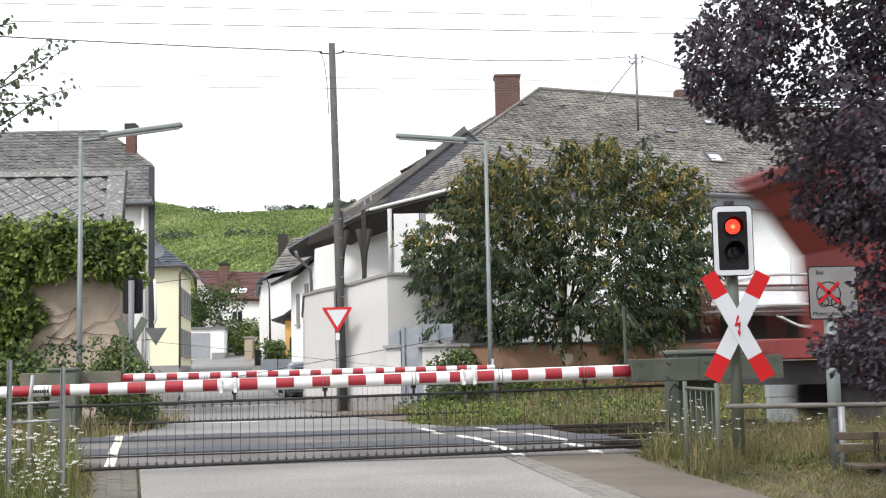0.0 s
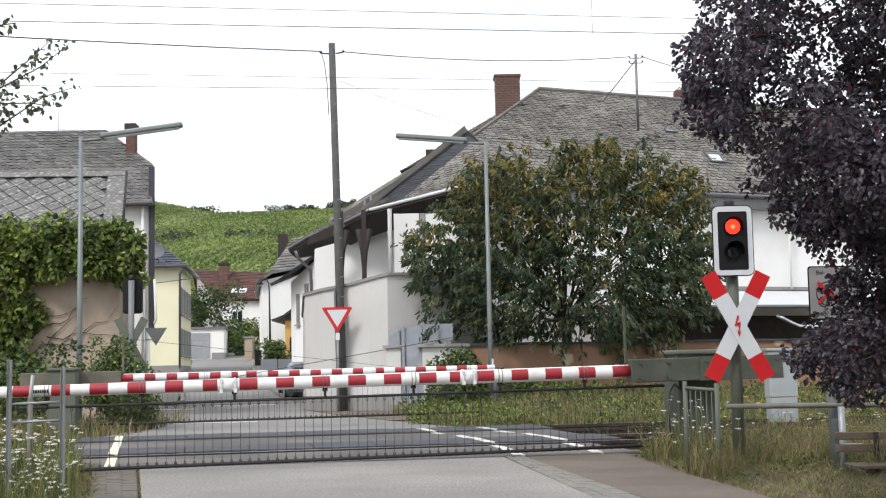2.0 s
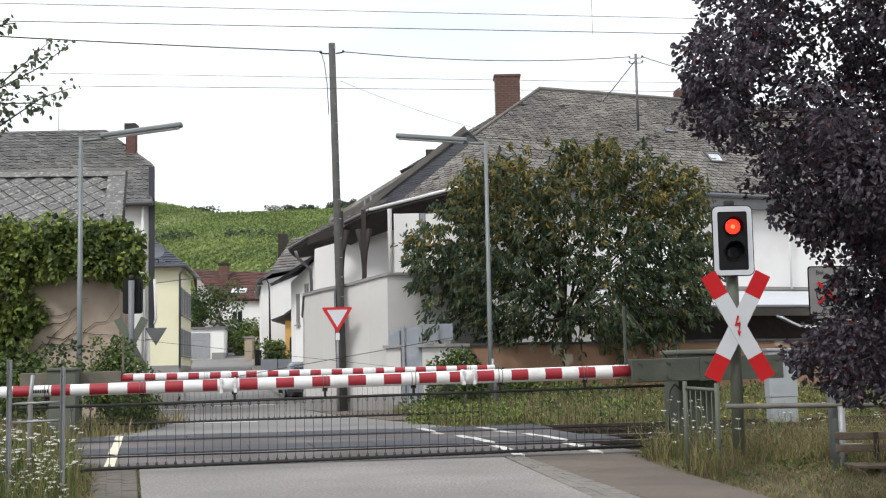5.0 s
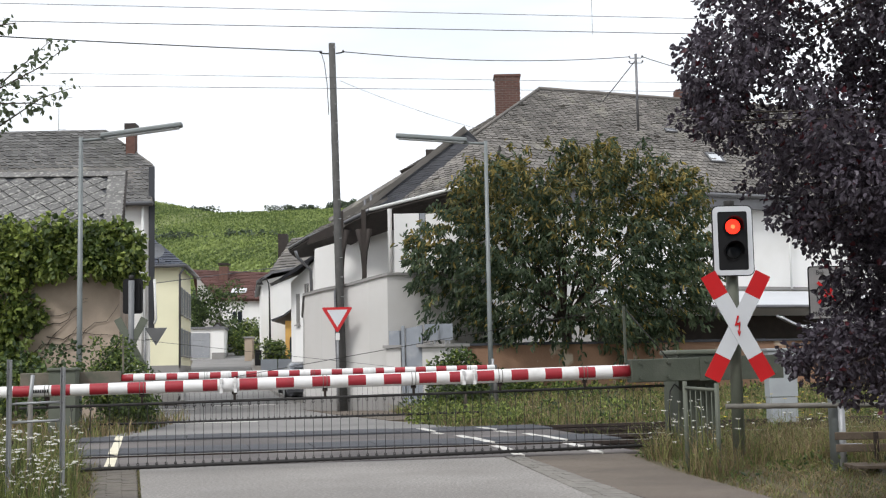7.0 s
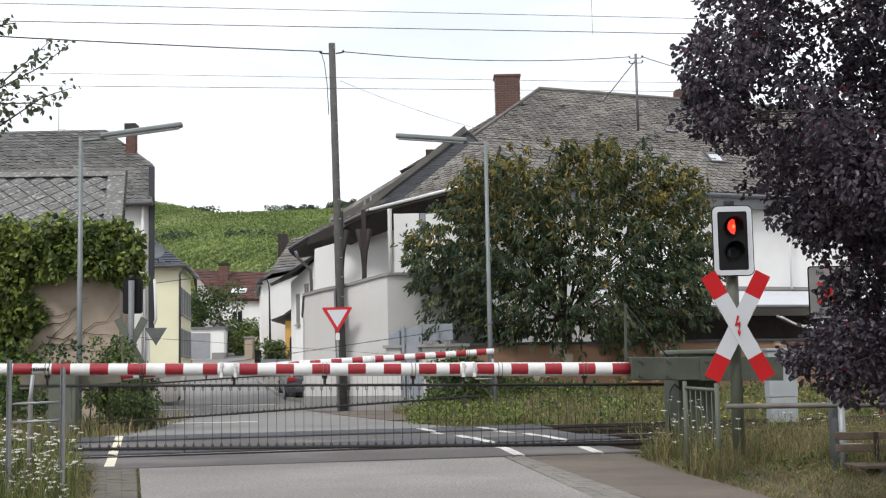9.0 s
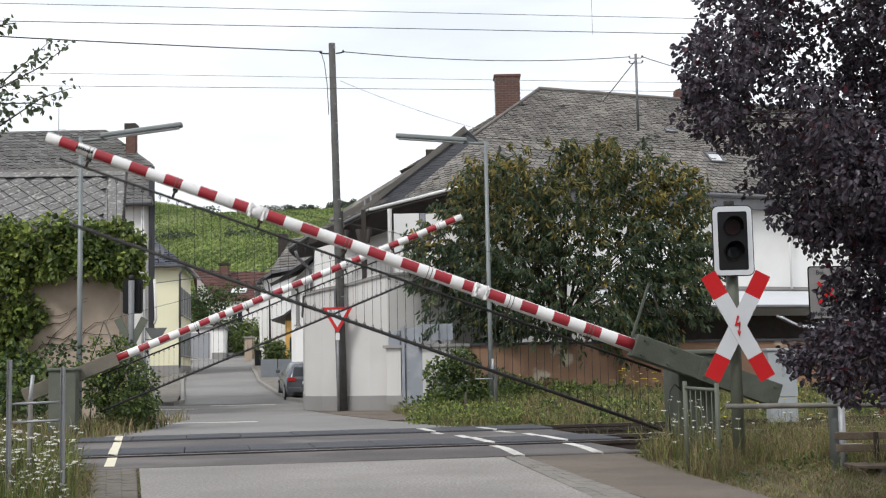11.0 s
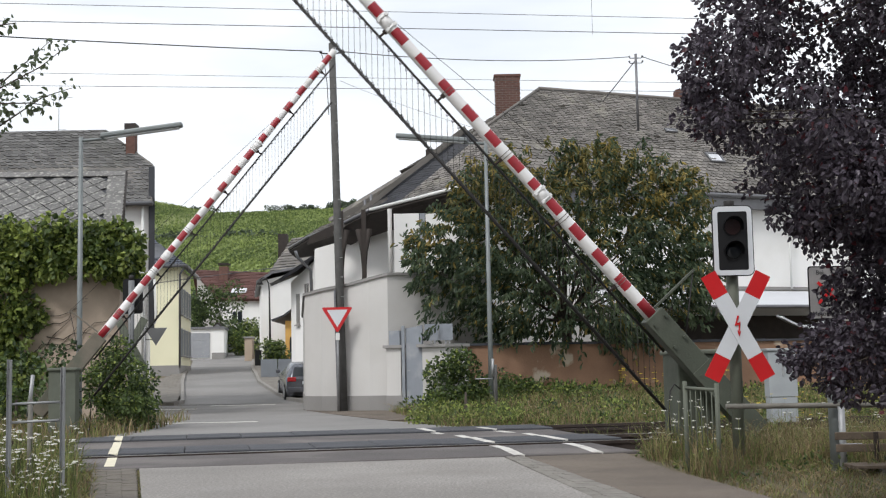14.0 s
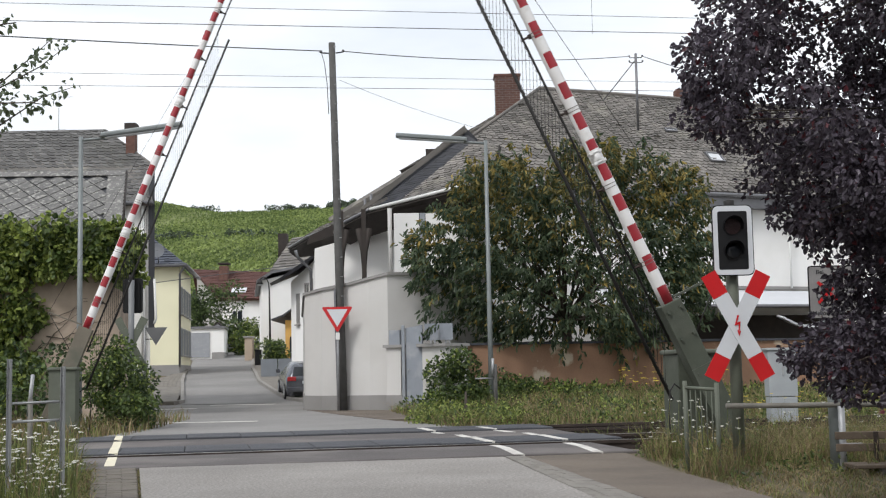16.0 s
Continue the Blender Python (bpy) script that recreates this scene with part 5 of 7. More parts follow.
# --- parked hatchback
def build_car():
    c = thing("car", "grey parked hatchback seen from behind", "car", pose(-5.35, 48.9, 0.0, 3.2, 0, 12.5))
    # cross sections along the car: y, half width low, half width at the belt, belt z, roof half width, roof z
    secs = [(0.0, 0.78, 0.8, 0.62, 0.76, 0.86), (0.05, 0.84, 0.87, 0.72, 0.72, 1.0), (0.35, 0.87, 0.89, 0.86, 0.62, 1.36), (0.8, 0.88, 0.89, 0.9, 0.6, 1.43),
            (1.9, 0.88, 0.89, 0.9, 0.6, 1.44), (2.7, 0.88, 0.88, 0.9, 0.58, 1.3), (3.3, 0.87, 0.86, 0.88, 0.7, 0.95), (4.1, 0.82, 0.8, 0.75, 0.62, 0.8), (4.3, 0.7, 0.7, 0.55, 0.5, 0.62)]
    bm = bmesh.new()
    rows = []
    for y, wl, wb, zb, wr, zr in secs:
        half = [(wl - 0.04, 0.2), (wl, 0.4), (wb, zb), (wb - 0.03, zb + 0.04), (wr, zr - 0.05), (wr - 0.1, zr)]
        pr = [(x, z) for x, z in half] + [(-x, z) for x, z in reversed(half)]
        rows.append([bm.verts.new((x, y, z)) for x, z in pr])
    for r0, r1 in zip(rows, rows[1:]):
        for k in range(12):
            f = bm.faces.new((r0[k], r0[(k + 1) % 12], r1[(k + 1) % 12], r1[k]))
            f.smooth = True
    bm.faces.new(rows[0])
    bm.faces.new(rows[-1][::-1])
    part("body", fixed(bm), CAR_PAINT, c)
    bm = bmesh.new()
    slab(bm, ((-0.64, 0.02, 0.98), (0.64, 0.02, 0.98), (0.55, 0.27, 1.3), (-0.55, 0.27, 1.3)), 0.02)
    part("rear_window", fixed(bm), WINDOW, c)
    bm = bmesh.new()
    plate(bm, [(0.5, 0.97), (2.9, 0.98), (2.3, 1.32), (0.8, 1.34)], 0, 0.02)
    for s in (-1, 1):
        ob = part("side_window", bm.copy(), WINDOW, c)
        ob.matrix_basis = Matrix.Translation((s * 0.79, 0, 0)) @ Matrix.Rotation(radians(90), 4, "Z") @ Matrix.Rotation(radians(-s * 30), 4, "X") @ Matrix.Translation((0, 0, -0.14))
    bm.free()
    for s in (-1, 1):
        part("tail_lamp", boxed(min(s * 0.5, s * 0.84), max(s * 0.5, s * 0.84), -0.02, 0.12, 0.76, 0.93, 0.03), CAR_RED, c, "red tail lamp")
        part("mirror", boxed(min(s * 0.9, s * 1.05), max(s * 0.9, s * 1.05), 2.6, 2.75, 0.95, 1.1, 0.03), CAR_PAINT, c)
        for y in (0.75, 3.4):
            w = new("wheel")
            w.parent = c
            part("tyre", tubed([(s * 0.7, y, 0.315), (s * 0.9, y, 0.315)], 0.315, 20), TYRE, w)
            part("rim", tubed([(s * 0.89, y, 0.315), (s * 0.91, y, 0.315)], 0.21, 16), GALV, w)
    part("bumper", boxed(-0.82, 0.82, -0.06, 0.2, 0.3, 0.56, 0.05), CAR_PAINT, c)
    part("diffuser", boxed(-0.6, 0.6, -0.07, 0.1, 0.22, 0.36, 0.02), BLACK, c)
    part("number_plate", boxed(-0.26, 0.26, -0.035, 0.0, 0.66, 0.77), SIGN_WHITE, c)
    for x in (-0.18, -0.06, 0.06, 0.15):
        part("plate_bar", boxed(x, x + 0.07, -0.04, -0.034, 0.68, 0.75), BLACK, c)


build_car()


# ------------------------------------------------------------------ foliage
def leaf_mesh(name, pos, axis, size, shape, mats, index=None, seed=0, droop=0.25):
    """Many folded leaves in one mesh. pos: n x 3; axis: n x 3, from stalk to tip; size: n; shape: width over length."""
    rng = np.random.default_rng(seed)
    n = len(pos)
    axis = axis / np.linalg.norm(axis, axis=1, keepdims=True)
    side = np.cross(axis, rng.normal(size=(n, 3)))
    side /= np.linalg.norm(side, axis=1, keepdims=True) + 1e-9
    up = np.cross(side, axis)
    L = size[:, None]
    base = pos
    tip = pos + axis * L - up * L * droop
    fold = up * L * rng.uniform(0.02, 0.14, (n, 1))
    far = pos + axis * L * 0.72 - up * L * droop * 0.4
    half = side * L * shape * 0.5
    mid = pos + axis * L * 0.3
    v = np.stack([base, mid + half + fold, far + half * 0.75 + fold, tip, far - half * 0.75 + fold, mid - half + fold], 1).reshape(-1, 3)
    k = np.arange(n)[:, None] * 6
    f = np.concatenate([k + np.array([[0, 1, 2, 3]]), k + np.array([[0, 3, 4, 5]])], 1).reshape(-1, 4)
    me = bpy.data.meshes.new(name)
    me.from_pydata(v.tolist(), [], f.tolist())
    for m in mats:
        me.materials.append(m)
    if index is not None:
        me.polygons.foreach_set("material_index", np.repeat(index, 2).astype(np.int32))
    return me


def crown(parent, name, clumps, per, size, shape, mats, share=0.0, seed=0, droop=0.3, down=0.6, flat=1.0):
    """Leaves gathered round clump centres (x, y, z, radius): a ragged crown with gaps."""
    rng = np.random.default_rng(seed)
    pos, ax = [], []
    for x, y, z, r in clumps:
        n = max(6 if per > 5 else 3, int(per * r * r))
        d = rng.normal(size=(n, 3))
        d /= np.linalg.norm(d, axis=1, keepdims=True)
        p = d * (r * rng.uniform(0.25, 1.0, (n, 1)) ** 0.6)
        p[:, 2] *= flat
        pos.append(p + np.array((x, y, z)))
        ax.append(d + rng.normal(size=(n, 3)) * 0.6 + np.array((0, 0, -down)))
    pos, ax = np.concatenate(pos), np.concatenate(ax)
    n = len(pos)
    idx = (rng.random(n) < share).astype(int) if len(mats) > 1 else None
    me = leaf_mesh(name, pos, ax, rng.uniform(0.7, 1.25, n) * size, shape, mats, idx, seed + 1, droop)
    ob = new(name, me)
    ob.parent = parent
    return ob


def limbs(parent, base, start, clumps, r0, seed=0, every=1, name="limb"):
    rnd = random.Random(seed)
    for i, (x, y, z, r) in enumerate(clumps):
        if i % every:
            continue
        s, e = Vector(start), Vector((x, y, z))
        m = s.lerp(e, 0.5) + Vector((rnd.uniform(-0.1, 0.1), rnd.uniform(-0.1, 0.1), 0.12)) * (e - s).length
        part(name, tubed([s, s.lerp(m, 0.6), m, m.lerp(e, 0.6), e], [r0, r0 * 0.7, r0 * 0.5, r0 * 0.3, r0 * 0.12], 6), BARK, parent)


def build_cherry():
    t = thing("cherry_tree", "broad dark green cherry tree with yellowing leaves above the wall", "tree")
    part("trunk", tubed([(3.6, 35.9, -0.2), (3.55, 35.9, 0.9), (3.5, 35.85, 2.2), (3.4, 35.7, 3.2)], [0.2, 0.17, 0.15, 0.11], 10), BARK, t)
    rng = np.random.default_rng(17)
    heart = np.array((3.5, 35.1, 2.9))
    base, ways = [], []

    def inside(x, y, z):
        u, v, q = (x - 3.5) / (4.25 if x < 3.5 else 4.1), (y - 35.1) / 1.75, (z - 4.05) / (3.1 if z > 4.05 else 2.35)
        lumps = 0.09 * math.sin(x * 2.3 + 1) + 0.08 * math.sin(z * 2.7 + x) + 0.06 * math.sin(x * 5.1)
        return abs(u) ** 2.8 + abs(v) ** 2.2 + abs(q) ** 2.8 + 1.7 * lumps
    while len(base) < 2250:
        x, y, z = rng.uniform(-0.9, 7.8), rng.uniform(33.4, 36.6), rng.uniform(1.65, 7.2)
        r = inside(x, y, z)
        if r > 0.93 or (r < 0.3 and rng.random() < 0.6) or (x < 0.5 and z > 5.6):
            continue
        if rng.random() < 0.16 + 0.3 * (math.sin(x * 3.3 + z * 1.9) * math.sin(z * 3.7 - x) > 0.4) + 0.25 * (r > 0.75):
            continue
        base.append((x, y, z))
        out = np.array((x, y, z)) - heart
        out[1] *= 0.8
        ways.append(out / np.linalg.norm(out) + rng.normal(size=3) * 0.35 + np.array((0, 0, 0.25 + 0.5 * (z > 5.9))))
    # ragged shoots beyond the outline, on the side of the gate and over the top
    for x, z, dx, dz in ((-0.45, 4.3, -0.7, 0.2), (-0.5, 3.7, -0.7, -0.2), (-0.3, 3.2, -0.6, -0.5), (-0.4, 4.0, -0.8, 0.05), (0.1, 2.7, -0.6, -0.4), (1.3, 6.2, -0.1, 1.0), (0.9, 5.9, -0.5, 0.8),
                         (2.3, 6.9, 0.0, 1.0), (3.3, 7.0, 0.1, 1.0), (4.2, 7.0, -0.1, 1.0), (5.3, 6.7, 0.2, 1.0), (6.2, 6.2, 0.4, 0.9), (6.9, 5.6, 0.6, 0.6), (7.3, 4.6, 0.8, 0.2), (7.3, 3.6, 0.8, -0.1), (4.8, 6.9, 0.15, 1.0), (1.8, 6.7, -0.2, 1.0), (3.7, 7.1, 0.05, 1.0), (5.8, 6.6, 0.2, 1.0), (0.3, 5.4, -0.8, 0.5),
                         (-0.2, 2.3, -0.7, -0.3), (0.3, 4.9, -0.9, 0.3), (6.7, 6.0, 0.5, 0.8), (7.1, 2.6, 0.7, -0.3), (1.15, 6.6, 0.05, 1.2)):
        for _ in range(4):
            base.append((x + rng.normal() * 0.12, 34.4 + rng.normal() * 0.3, z + rng.normal() * 0.15))
            ways.append(np.array((dx, -0.15, dz)) + rng.normal(size=3) * 0.15)
    pos, ax, tint = [], [], []
    for p, d in zip(base, ways):
        d = d / np.linalg.norm(d)
        length = rng.uniform(0.35, 0.75)
        n = int(length * 24)
        s = np.sort(rng.uniform(0.05, 1.0, n))[:, None]
        pts = np.array(p) + d * s * length - np.array((0, 0, 1)) * (s ** 2) * length * 0.35 + rng.normal(size=(n, 3)) * 0.035
        pos.append(pts)
        ax.append(d * 0.5 + rng.normal(size=(n, 3)) * 0.5 + np.array((0, 0, -1.1)))
        share = 0.62 if p[2] > 5.5 else 0.34 if p[2] > 4.4 else 0.12
        tint.append(rng.random(n) < share * rng.uniform(0.2, 1.8))
    pos, ax, tint = np.concatenate(pos), np.concatenate(ax), np.concatenate(tint)
    me = leaf_mesh("crown", pos, ax, rng.uniform(0.13, 0.23, len(pos)), 0.34, (LEAF_GREEN, LEAF_YELLOW), tint.astype(int), 32, 0.3)
    new("crown", me).parent = t
    fork = Vector((3.45, 35.8, 2.4))
    for p, d in list(zip(base, ways))[::70]:
        e = Vector(p)
        m = fork.lerp(e, 0.5) + Vector((rng.normal() * 0.1, rng.normal() * 0.1, 0.25))
        part("limb", tubed([fork, fork.lerp(m, 0.6), m, m.lerp(e, 0.6), e], [0.05, 0.035, 0.022, 0.013, 0.006], 6), BARK, t)


build_cherry()


def build_purple_tree():
    t = thing("copper_beech", "dark purple-leaved tree overhanging the roadside sign", "tree")
    part("trunk", tubed([(4.75, 9.3, -0.1), (4.7, 9.3, 1.0), (4.6, 9.25, 2.4), (4.55, 9.2, 4.0), (4.5, 9.1, 5.4)], [0.17, 0.14, 0.12, 0.09, 0.05], 10), BARK, t)
    rnd = random.Random(29)
    edge = ((0.8, 3.0), (0.95, 2.6), (1.1, 2.52), (1.25, 2.56), (1.36, 2.86), (1.82, 2.88), (1.95, 2.7), (2.1, 2.56), (2.3, 2.46), (2.5, 2.4), (2.7, 2.28), (2.85, 2.02), (3.1, 1.82), (3.4, 1.83), (3.8, 1.98), (4.6, 2.3), (5.6, 3.2))

    def left(z):
        for (z0, x0), (z1, x1) in zip(edge, edge[1:]):
            if z <= z1:
                return x0 + (x1 - x0) * (z - z0) / (z1 - z0)
        return 3.4
    boughs = []
    for k, (za, zb) in enumerate(((0.85, 2.0), (2.0, 3.1), (3.1, 5.6))):
        b = new("bough")
        b.parent = t
        b.matrix_basis = pose(4.6, 9.25, (za + zb) / 2)
        cl = []
        n = (86, 108, 122)[k]
        while len(cl) < n:
            z = rnd.uniform(za, zb if k < 2 or rnd.random() < 0.3 else 4.15)
            r = rnd.uniform(0.14, 0.26)
            lx = left(z) + r * 0.8 + 0.08
            x = rnd.uniform(lx, 6.3) if rnd.random() < 0.62 else rnd.uniform(lx, 3.5)
            cl.append((x - 4.6, rnd.uniform(-1.1, 0.7), z - (za + zb) / 2, r))
        for _ in range(46):
            z = rnd.uniform(za, min(zb, 4.2))
            cl.append((left(z) + (0.14 if z < 1.4 else 0.07) + rnd.uniform(-0.1, 0.14) - 4.6, rnd.uniform(-0.6, 0.4), z - (za + zb) / 2, rnd.uniform(0.05, 0.11)))
        crown(b, "foliage", cl, 4800, 0.044, 0.74, (LEAF_PURPLE, LEAF_WINE), 0.035, 50 + k, 0.25, 0.7)
        limbs(b, None, (0, 0, -0.3), cl, 0.016, 5 + k, 5, "branch")
        boughs.append((b, (za + zb) / 2))
    return boughs


BOUGHS = build_purple_tree()


def build_sprig():
    t = thing("birch", "slender roadside tree with a leafy twig over the verge", "tree")
    part("trunk", tubed([(-4.9, 8.3, -0.1), (-4.85, 8.3, 1.5), (-4.8, 8.25, 3.0), (-4.7, 8.2, 4.4)], [0.11, 0.09, 0.07, 0.03], 8), BARK, t)
    twigs = (((-4.8, 8.2, 2.6), (-3.5, 8.0, 2.75), (-2.95, 8.0, 2.95), (-2.62, 8.0, 3.12), (-2.43, 8.0, 3.27)), ((-4.8, 8.2, 2.6), (-3.4, 8.1, 2.7), (-2.9, 8.1, 3.05), (-2.7, 8.1, 3.22), (-2.58, 8.1, 3.33)),
             ((-4.8, 8.2, 2.4), (-3.4, 8.0, 2.55), (-2.9, 8.0, 2.72), (-2.6, 8.0, 2.92), (-2.4, 8.0, 2.98)), ((-4.8, 8.2, 2.4), (-3.3, 7.9, 2.5), (-2.9, 7.9, 2.86), (-2.65, 7.9, 2.86), (-2.52, 7.9, 2.84)),
             ((-4.8, 8.2, 2.8), (-3.3, 8.0, 3.2), (-2.95, 8.0, 3.4), (-2.78, 8.0, 3.42)))
    cl = []
    rnd = random.Random(3)
    for tw in twigs:
        part("twig", tubed(tw, [0.02, 0.01, 0.006, 0.004, 0.002], 5), BARK, t)
        for a, b in zip(tw[1:], tw[2:]):
            for s in (0.2, 0.55, 0.9):
                p = Vector(a).lerp(Vector(b), s)
                cl.append((p.x, p.y, p.z, rnd.uniform(0.04, 0.07)))
    cl += [(-2.93 + rnd.uniform(-0.05, 0.12), 8, rnd.uniform(2.74, 2.95), 0.08) for _ in range(9)]
    cl += [(rnd.uniform(-5.6, -3.3), rnd.uniform(7.7, 8.8), rnd.uniform(2.4, 4.6), 0.3) for _ in range(40)]
    crown(t, "crown", [c for c in cl if c[3] > 0.2], 500, 0.06, 0.62, (LEAF_SPRIG,), 0, 71, 0.2, 0.7)
    crown(t, "crown", [c for c in cl if c[3] < 0.2], 6, 0.046, 0.62, (LEAF_SPRIG,), 0, 70, 0.2, 0.7)


build_sprig()


def bush(name, label, category, boxes, n, r, per, size, shape, mats, share=0.0, seed=1, down=0.5):
    t = thing(name, label, category)
    rnd = random.Random(seed)
    cl = []
    for (x0, x1, y0, y1, z0, z1), k in zip(boxes, n):
        for _ in range(k):
            cl.append((rnd.uniform(x0, x1), rnd.uniform(y0, y1), rnd.uniform(z0, z1), rnd.uniform(0.6, 1.2) * r))
    x = sum(c[0] for c in cl) / len(cl)
    y = sum(c[1] for c in cl) / len(cl)
    zmin = min(b[4] for b in boxes)
    g = land(x, y)
    part("stem", tubed([(x, y, g - 0.1), (x, y, g + (zmin - g) * 0.5 + 0.3), (x, y, zmin + 0.5)], [0.05, 0.04, 0.02], 6), BARK, t)
    crown(t, "foliage", cl, per, size, shape, mats, share, seed + 5, 0.25, down)
    return t


# climber on the outbuilding, thick over the eaves and hanging down the wall
bush("climber", "bright green climber over the tan outbuilding wall", "climber",
     [(-13, -8.3, 32.85, 33.4, 3.9, 5.2), (-13, -11.2, 32.9, 33.4, 0.2, 4.2), (-11.3, -10.9, 33.2, 33.4, 1.0, 3.9), (-8.6, -8.2, 33.1, 33.4, 3.6, 4.9)], (120, 80, 10, 12), 0.33, 720, 0.155, 0.85, (LEAF_IVY, LEAF_BUSH), 0.14, 81, 0.9)
bush("roadside_bush", "dark green bush round the far barrier drive and signal", "bush",
     [(-7.45, -6.3, 25.7, 26.8, 0.25, 1.25), (-7.3, -6.7, 25.9, 26.6, 1.2, 1.75), (-6.6, -6.1, 25.2, 26, 0.15, 0.6)], (40, 10, 10), 0.26, 1700, 0.075, 0.7, (LEAF_BUSH, LEAF_IVY), 0.25, 82)
bush("hedge_bush", "dark overgrown bush in front of the tan wall", "bush",
     [(-11.2, -8.6, 27.8, 29.2, 0.2, 1.7)], (38,), 0.36, 420, 0.12, 0.75, (LEAF_BUSH,), 0, 83)
bush("wall_bush", "leafy dark green bush at the gate pillar", "bush",
     [(-0.35, 1.0, 32.6, 33.5, 0.2, 1.45), (0.9, 2.3, 33.0, 33.9, 0.2, 0.9)], (40, 20), 0.28, 1000, 0.09, 0.75, (LEAF_BUSH, LEAF_IVY), 0.15, 84)
bush("low_shrub", "low green shrub along the old wall", "bush", [(1.5, 4.2, 33.2, 34.2, 0.1, 0.5)], (16,), 0.3, 420, 0.12, 0.7, (LEAF_IVY, LEAF_BUSH), 0.4, 85)
bush("herb_patch", "patch of fresh green herbs at the road edge", "plant", [(-0.7, 1.6, 25.4, 27.4, 0.12, 0.26)], (40,), 0.2, 1100, 0.075, 0.6, (LEAF_IVY, GRASS_GREEN), 0.4, 86)
bush("garden_hedge", "dense dark hedge behind the garage", "hedge", [(-21, -17.2, 100, 104, 3.5, 8.2)], (40,), 0.8, 200, 0.22, 0.7, (LEAF_BUSH,), 0, 87)
bush("garden_tree", "rounded green garden shrubs below the red-roofed house", "bush", [(-18.4, -13.5, 100, 103, 3.0, 4.9), (-16.3, -15.2, 96, 98, 2.8, 4.0)], (36, 12), 0.7, 220, 0.2, 0.7, (LEAF_IVY, LEAF_BUSH), 0.5, 88)
bush("box_hedge", "clipped green hedge by the porch", "hedge", [(-9.1, -8.3, 63.3, 64.2, 1.5, 2.6)], (26,), 0.36, 700, 0.12, 0.7, (LEAF_BUSH, LEAF_IVY), 0.3, 89)


# bare climber stems on the tan wall
def build_stems():
    t = thing("bare_climber", "bare woody climber stems on the tan wall", "climber")
    rnd = random.Random(8)
    for _ in range(7):
        x, z = rnd.uniform(-11.2, -10.2), rnd.uniform(1.2, 2.6)
        pts = [(x, 33.46, z)]
        for _ in range(7):
            x += rnd.uniform(0.1, 0.36)
            z += rnd.uniform(-0.08, 0.3)
            pts.append((x, 33.46, z))
        part("stem", tubed(pts, [0.016, 0.014, 0.013, 0.011, 0.01, 0.008, 0.006, 0.005], 5), BARK, t)


build_stems()


# ------------------------------------------------------------------ grass, weeds and flowers
def blades(name, label, n, place, h0, h1, width, mats, share, seed, lean=0.35):
    rng = np.random.default_rng(seed)
    pts = np.array([place(rng) for _ in range(n)])
    h = rng.uniform(h0, h1, n) * (0.6 + 0.8 * rng.random(n))
    ang = rng.uniform(0, 2 * np.pi, n)
    s = np.stack([np.cos(ang), np.sin(ang), np.zeros(n)], 1) * width * 0.5
    d = rng.normal(size=(n, 3)) * lean
    d[:, 2] = 1
    mid = pts + d * np.array((0.35, 0.35, 1)) * (h * 0.55)[:, None]
    tip = pts + d * np.array((1, 1, 0.92)) * h[:, None]
    v = np.stack([pts - s, pts + s, mid + s * 0.8, mid - s * 0.8, tip], 1).reshape(-1, 3)
    k = np.arange(n) * 5
    faces = []
    for i in k.tolist():
        faces += [(i, i + 1, i + 2, i + 3), (i + 3, i + 2, i + 4)]
    me = bpy.data.meshes.new(name)
    me.from_pydata(v.tolist(), [], faces)
    for m in mats:
        me.materials.append(m)
    me.polygons.foreach_set("material_index", np.repeat((rng.random(n) < share).astype(np.int32), 2))
    return tagged(new(name, me), label, "grass", kind="stuff")


def spot(x0, x1, y0, y1, ok=None):
    def place(rng):
        while True:
            x, y = rng.uniform(x0, x1), rng.uniform(y0, y1)
            if ok is None or ok(x, y):
                return (x, y, land(x, y) - 0.01)
    return place


def edge_right(y):                       # where the paving ends on the side of the signal
    return 2.56 - (y - 10) * 0.045 + max(0, y - 15.6) * 0.7


def edge_left(y):
    return -3.0 - (y - 10) * 0.29 + 0.1


def right_ok(x, y):
    return x > edge_right(y) + abs(math.sin(x * 9 + y * 7)) * 0.13 and (Vector((x, y, 0)) - RAIL_O).dot(V) < -0.75


def clump_ok(x, y):
    return right_ok(x, y) and math.sin(x * 2.1 + y * 1.3) + math.sin(y * 2.9 - x * 1.7) + 0.5 * math.sin(x * 6.1 + y * 4.3) > -0.25


def left_ok(x, y):
    return x < edge_left(y) - abs(math.sin(x * 9 + y * 7)) * 0.1 and ((Vector((x, y, 0)) - RAIL_O).dot(V) < -0.6)


def far_ok(x, y):
    b = (Vector((x, y, 0)) - RAIL_O).dot(V)
    lim = 1.1 if y < 24 else (-0.3 - (y - 25) * 0.14)
    return b > 6.0 and x > lim and y < 34.2 + x * 0.21


def track_ok(x, y):
    p = Vector((x, y, 0)) - RAIL_O
    a, b = p.dot(U), p.dot(V)
    return (a > 2.7 or a < -5.6) and (1.75 < b < 3.35 or -1.4 < b < -0.2 or 5.4 < b < 6.6) or (a > 4.2 and min(abs(b - r) for r in RAILS) > 0.18)


def left_far_ok(x, y):
    b = (Vector((x, y, 0)) - RAIL_O).dot(V)
    return b > 6.0 and x < -5.9 - (y - 24) * 0.05


